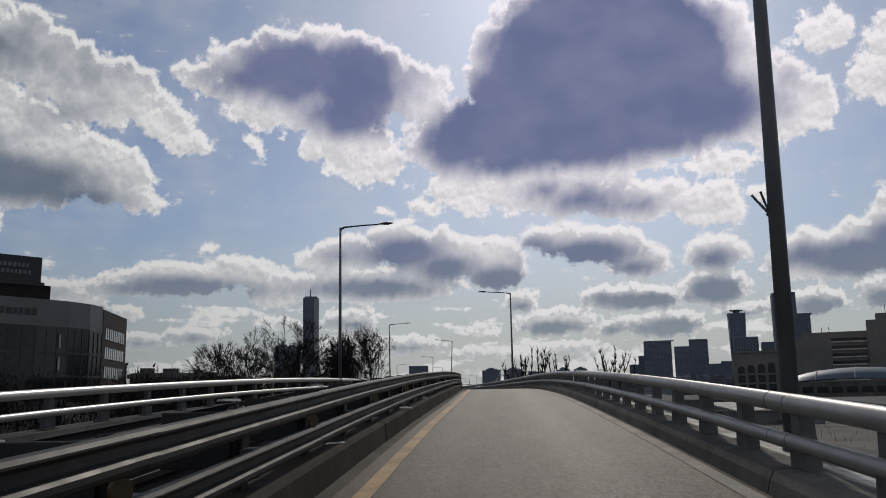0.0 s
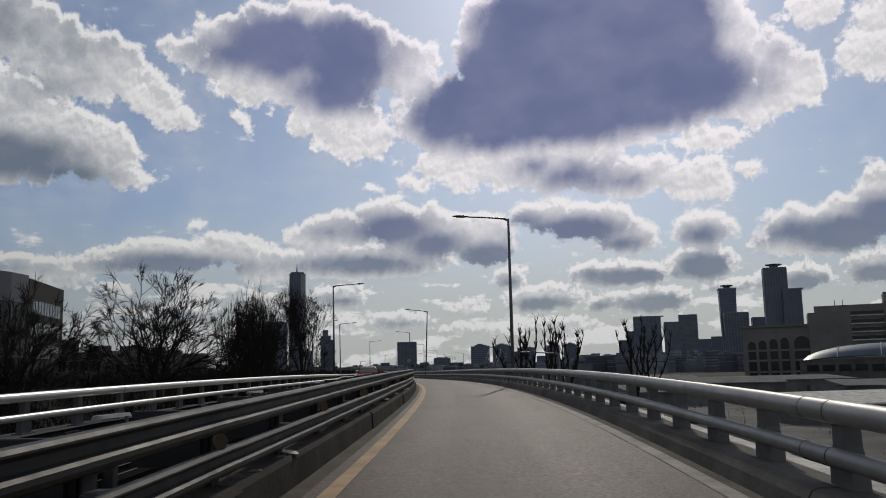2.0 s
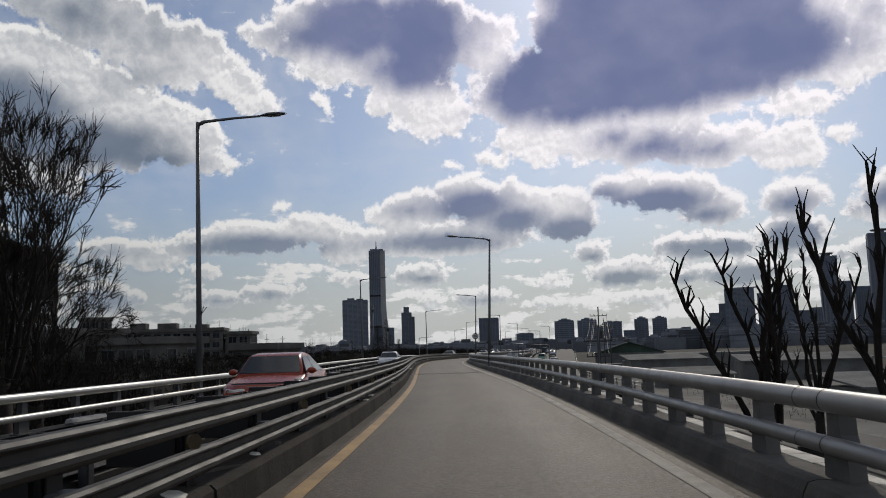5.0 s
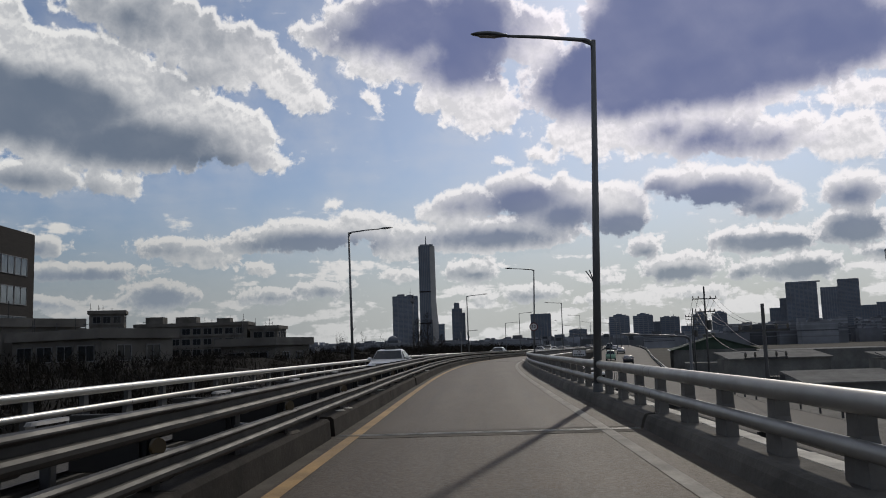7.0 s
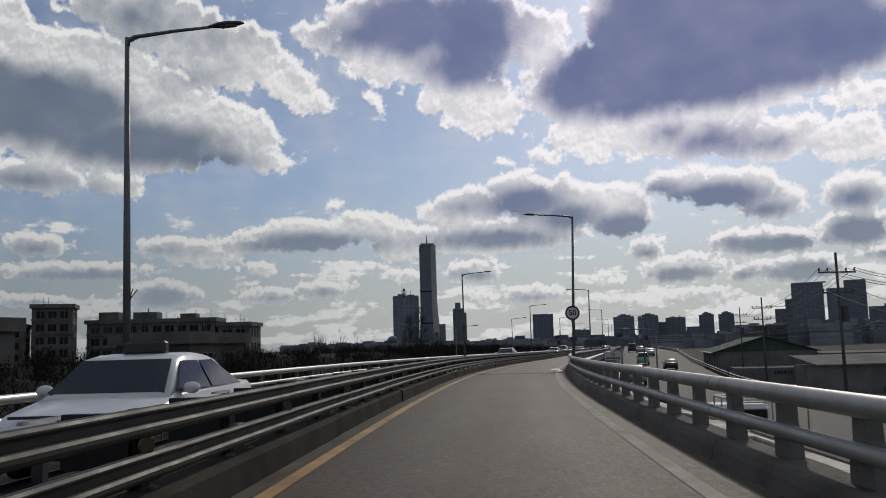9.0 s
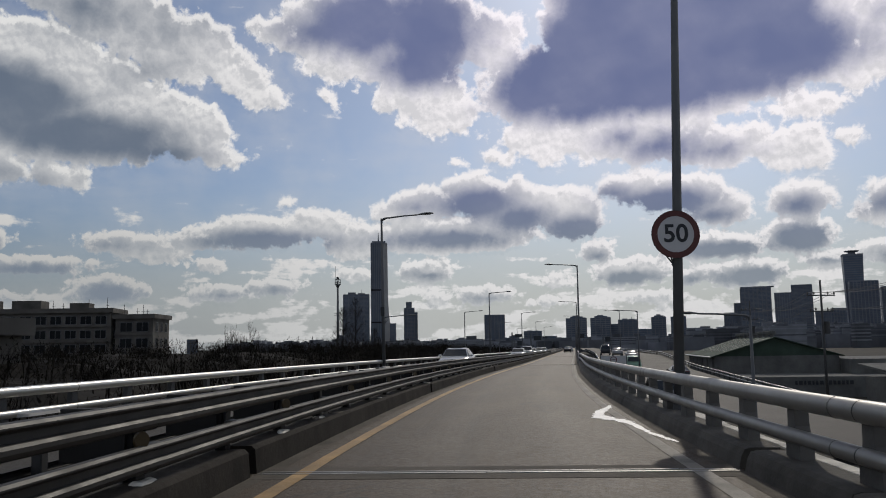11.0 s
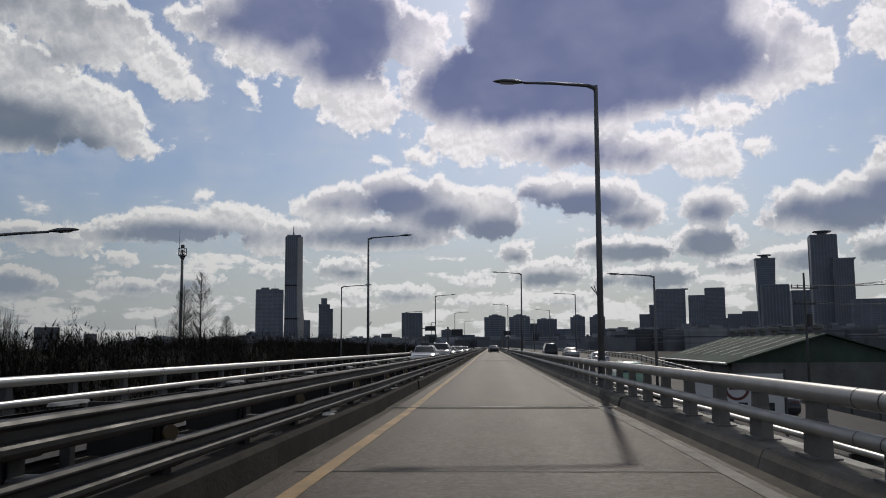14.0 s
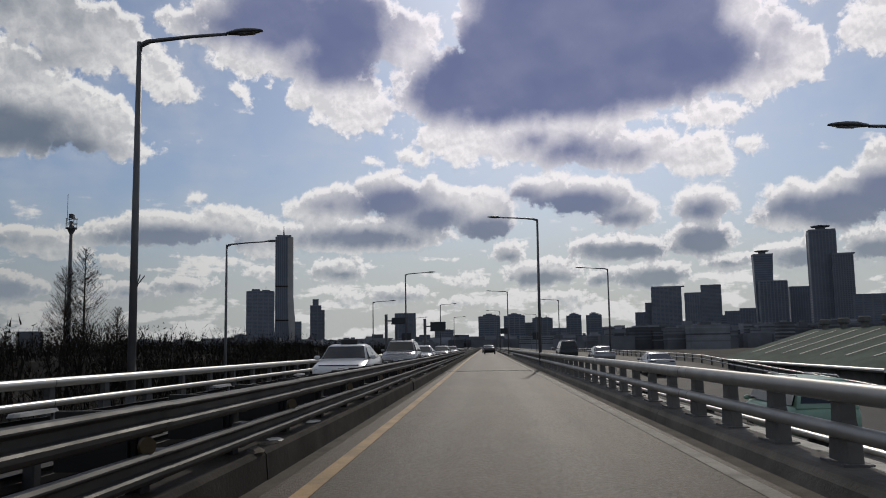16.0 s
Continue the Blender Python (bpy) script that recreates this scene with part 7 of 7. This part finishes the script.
def car(m, paint, label, shape="sedan", taxi=False, name="car"):
    """A car whose front points along -y: body, cabin, panes, lights, mirrors, wheels."""
    t = thing(name, m, label, "car", "cars on the road")
    tall = {"sedan": 1.44, "suv": 1.70, "van": 1.95}[shape]
    lift = {"sedan": 0.0, "suv": 0.10, "van": 0.08}[shape]
    W = {"sedan": 0.90, "suv": 0.95, "van": 0.94}[shape]
    L = {"sedan": 4.75, "suv": 4.85, "van": 5.0}[shape]
    y = lambda u: (u - 0.5) * L
    deck = {"sedan": ((0.0, .46, .56), (.03, .36, .66), (.10, .30, .76), (.27, .28, .90), (.34, .27, .96), (.55, .27, .97), (.80, .28, 1.0), (.93, .32, .99), (.985, .38, .90), (1.0, .46, .72)),
            "suv": ((0.0, .48, .66), (.03, .36, .84), (.09, .32, .94), (.26, .30, 1.04), (.33, .29, 1.08), (.55, .29, 1.10), (.80, .30, 1.12), (.95, .34, 1.10), (.99, .40, 1.0), (1.0, .48, .86)),
            "van": ((0.0, .46, .70), (.02, .36, .90), (.07, .32, 1.0), (.15, .30, 1.10), (.22, .29, 1.14), (.55, .29, 1.15), (.85, .30, 1.15), (.96, .32, 1.14), (.99, .38, 1.05), (1.0, .46, .90))}[shape]
    rings = []
    for u, lo, hi in deck:
        k = 1 - 0.16 * max(0, (0.10 - u) / 0.10) ** 1.5 - 0.10 * max(0, (u - 0.92) / 0.08) ** 1.5
        w = W * k
        lo2, hi2 = lo - 0.06 + lift, hi + lift * 0.4
        mid = lo2 + (hi2 - lo2) * 0.55
        half = [(0.0, lo2), (w * 0.80, lo2), (w * 0.97, lo2 + 0.10), (w, mid), (w * 0.985, hi2 - 0.07), (w * 0.90, hi2), (w * 0.45, hi2 + 0.022), (0.0, hi2 + 0.028)]
        rings.append([(x, y(u), z) for x, z in half] + [(-x, y(u), z) for x, z in half[-2:0:-1]])
    part("body", loft(bmesh.new(), rings), paint, t, smooth=True)
    a0, a1, a2, a3 = {"sedan": (.26, .42, .70, .90), "suv": (.25, .39, .90, .985), "van": (.12, .26, .95, .99)}[shape]
    base = {"sedan": 0.93, "suv": 1.06, "van": 1.13}[shape] + lift * 0.4

    cab = []
    for u, z, k in ((a0, base, 0.86), (a1 - 0.02, tall - 0.06, 0.70), (a1 + 0.05, tall - 0.015, 0.69), ((a1 + a2) / 2, tall, 0.69), (a2 - 0.04, tall - 0.03, 0.69), (a2 + 0.01, tall - 0.08, 0.70), (a3, base + 0.02, 0.84)):
        w = W * k
        wb = W * 0.93
        zb = base - 0.05
        cab.append([(wb * 0.97, y(u), zb), (w + (wb - w) * 0.35 if z > base + 0.2 else wb * 0.95, y(u), zb + (z - zb) * 0.55), (w, y(u), z - 0.03), (w * 0.86, y(u), z), (-w * 0.86, y(u), z), (-w, y(u), z - 0.03), (-(w + (wb - w) * 0.35) if z > base + 0.2 else -wb * 0.95, y(u), zb + (z - zb) * 0.55), (-wb * 0.97, y(u), zb)])
    part("cabin", loft(bmesh.new(), cab), paint, t, smooth=True)

    def pane(pts, name, push):
        bm = bmesh.new()
        c = [Vector(p) for p in pts]
        nrm = (c[1] - c[0]).cross(c[2] - c[0]).normalized()
        if nrm.dot(Vector(push)) < 0:
            nrm.negate()
        a = [bm.verts.new(p + nrm * 0.012) for p in c]
        b = [bm.verts.new(p - nrm * 0.02) for p in c]
        bm.faces.new(a)
        bm.faces.new(b[::-1])
        for k in range(len(c)):
            bm.faces.new((a[k], b[k], b[(k + 1) % len(c)], a[(k + 1) % len(c)]))
        bmesh.ops.recalc_face_normals(bm, faces=bm.faces)
        return part(name, bm, CAR_GLASS, t, "dark tinted glass")

    def at(u0, z0, k0, u1, z1, k1, f):
        return ((k0 + (k1 - k0) * f) * W, y(u0 + (u1 - u0) * f), z0 + (z1 - z0) * f)

    wf = [at(a0, base, 0.86, a1 - 0.02, tall - 0.06, 0.70, f) for f in (0.06, 0.93)]
    pane([(wf[0][0] * 0.95, wf[0][1], wf[0][2]), (-wf[0][0] * 0.95, wf[0][1], wf[0][2]), (-wf[1][0] * 0.93, wf[1][1], wf[1][2]), (wf[1][0] * 0.93, wf[1][1], wf[1][2])], "windscreen", (0, -1, 0.6))
    wr = [at(a3, base + 0.02, 0.84, a2 + 0.01, tall - 0.08, 0.70, f) for f in (0.12, 0.92)]
    pane([(wr[0][0] * 0.95, wr[0][1], wr[0][2]), (-wr[0][0] * 0.95, wr[0][1], wr[0][2]), (-wr[1][0] * 0.93, wr[1][1], wr[1][2]), (wr[1][0] * 0.93, wr[1][1], wr[1][2])], "rear_window", (0, 1, 0.6))
    for sx in (1, -1):
        mid = (a1 + a2) / 2 + 0.0
        xb, xt = W * 0.935, W * 0.715
        for u0, u1, v0, v1 in ((a0 + 0.045, mid - 0.008, a1 + 0.0, mid - 0.008), (mid + 0.008, a3 - 0.06, mid + 0.008, a2 - 0.02)):
            pane([(sx * xb, y(u0), base + 0.03), (sx * xb, y(u1), base + 0.03), (sx * xt, y(v1), tall - 0.115), (sx * xt, y(v0), tall - 0.115)], "side_window", (sx, 0, 0.2))
        mir = bmesh.new()
        bmesh.ops.create_uvsphere(mir, u_segments=10, v_segments=8, radius=1.0)
        for v in mir.verts:
            v.co = Vector((sx * (W * 1.06) + v.co.x * 0.115, y(a0 + 0.075) + v.co.y * 0.07, base + 0.06 + v.co.z * 0.075))
        part("mirror", mir, paint, t, smooth=True)
        front = deck[1]
        hl = box(bmesh.new(), min(sx * W * 0.50, sx * W * 0.86), y(0.02), front[2] - 0.10 + lift * 0.4, max(sx * W * 0.50, sx * W * 0.86), y(0.075), front[2] - 0.01 + lift * 0.4, 0.02)
        part("headlight", hl, HEADLIGHT, t, "clear headlight")
        tl = box(bmesh.new(), min(sx * W * 0.48, sx * W * 0.86), y(0.965), 0.78 + lift, max(sx * W * 0.48, sx * W * 0.86), y(0.992), 0.90 + lift, 0.02)
        part("tail_light", tl, SIGN_RED, t, "red tail light")
        for u in (0.18, 0.80):
            tyre = part("wheel", TYRE, None, t)
            tyre.matrix_basis = pose(sx * (W - 0.11), y(u), 0.325)
            part("rim", WHEEL_RIM, None, tyre)
    part("grille", box(bmesh.new(), -W * 0.42, y(0.003), 0.45 + lift, W * 0.42, y(0.03), 0.60 + lift, 0.02), TRIM_BLACK, t, "black grille")
    part("lower_grille", box(bmesh.new(), -W * 0.6, y(0.004), 0.30 + lift, W * 0.6, y(0.04), 0.40 + lift, 0.02), TRIM_BLACK, t)
    part("plate", box(bmesh.new(), -0.26, y(-0.003), 0.46 + lift, 0.26, y(0.004), 0.57 + lift), SIGN_WHITE, t, "blank white plate")
    part("bonnet_seam", box(bmesh.new(), -W * 0.72, y(0.052), deck[2][2] + lift * 0.4 - 0.03, W * 0.72, y(0.056), deck[2][2] + lift * 0.4 + 0.004), TRIM_BLACK, t)
    if taxi:
        part("roof_sign", box(bmesh.new(), -0.30, y(0.50), tall - 0.01, 0.30, y(0.53), tall + 0.16, 0.03), TRIM_BLACK, t, "dark taxi roof lamp")
    if shape != "sedan":
        for sx in (1, -1):
            part("roof_rail", tube(bmesh.new(), [(sx * W * 0.6, y(a1 + 0.08), tall), (sx * W * 0.6, y(a1 + 0.11), tall + 0.05), (sx * W * 0.6, y(a2 - 0.1), tall + 0.05), (sx * W * 0.6, y(a2 - 0.07), tall - 0.02)], 0.018, 6), RIM, t)
    return t


def oncoming(s, paint, label, shape="sedan", taxi=False, lat=-4.75):
    return car(seat(s, lat, far_side(s)[1], 0.0), paint, label, shape, taxi)


oncoming(99.5, RED_PAINT, "orange-red sedan in the oncoming lane")
oncoming(153.5, WHITE_PAINT, "white sedan taxi in the oncoming lane", "sedan", True)
oncoming(226.0, WHITE_PAINT, "white sedan taxi beside the median guardrail", "sedan", True)
oncoming(284.0, WHITE_PAINT, "white sedan taxi with a roof lamp in the oncoming lane", "sedan", True)
oncoming(303.0, SILVER_PAINT, "silver sport utility car in the oncoming lane", "suv")
oncoming(318.0, WHITE_PAINT, "white sedan in the oncoming lane")
oncoming(346.0, SILVER_PAINT, "silver sedan in the oncoming lane")
oncoming(372.0, WHITE_PAINT, "white sedan farther along the oncoming lane")
car(seat(392, 0.6, 0, 180), DARK_PAINT, "dark sedan driving ahead on the ramp")
car(seat(420, 0.2, 0, 180), SILVER_PAINT, "silver sedan driving ahead on the ramp")
car(seat(436, 1.0, 0, 180), WHITE_PAINT, "white sedan driving ahead on the ramp")
for s, lat, paint, shape, label in ((342, 8.2, DARK_PAINT, "van", "dark van on the lower road"), (328, 9.8, SILVER_PAINT, "sedan", "silver sedan on the lower road"), (312, 11.2, SILVER_PAINT, "sedan", "grey sedan on the lower road"), (281, 9.3, GREEN_PAINT, "van", "pale green and white van on the lower road"), (229, 7.6, SILVER_PAINT, "van", "silver van on the lower road"), (262, 12.5, DARK_PAINT, "sedan", "dark sedan on the lower road")):
    car(seat(s, lat, right_road(s)[1], 180), paint, label, shape)


def cargo_truck(m):
    t = thing("cargo_truck", m, "white light truck with a barred load bed", "truck")
    part("cab", box(bmesh.new(), -0.85, 1.2, 0.5, 0.85, 2.6, 2.0, 0.12), WHITE_PAINT, t)
    part("windscreen", box(bmesh.new(), -0.75, 1.17, 1.25, 0.75, 1.22, 1.85, 0.02), CAR_GLASS, t, "dark rear glass")
    part("bed", box(bmesh.new(), -0.88, -2.4, 0.75, 0.88, 1.1, 0.95, 0.02), GREY_SHEET, t)
    for x in (-0.87, 0.82):
        part("side_board", box(bmesh.new(), x, -2.4, 0.95, x + 0.05, 1.1, 1.35), WHITE_PAINT, t)
    rack = bmesh.new()
    for yy in (-2.3, -1.2, 0.0, 1.0):
        tube(rack, [(-0.85, yy, 0.95), (-0.85, yy, 2.3), (0.85, yy, 2.3), (0.85, yy, 0.95)], 0.03, 6)
    for x in (-0.85, 0.0, 0.85):
        tube(rack, [(x, -2.3, 2.3), (x, 1.0, 2.3)], 0.03, 6)
    part("load_rack", rack, RAIL, t, "pale steel tube rack")
    for sx in (-0.75, 0.75):
        for yy in (-1.6, 1.8):
            w = part("wheel", TYRE, None, t)
            w.matrix_basis = pose(sx, yy, 0.325)
            part("rim", WHEEL_RIM, None, w)
    return t


cargo_truck(seat(168.0, 7.2, right_road(168)[1] + 0.0, 0))
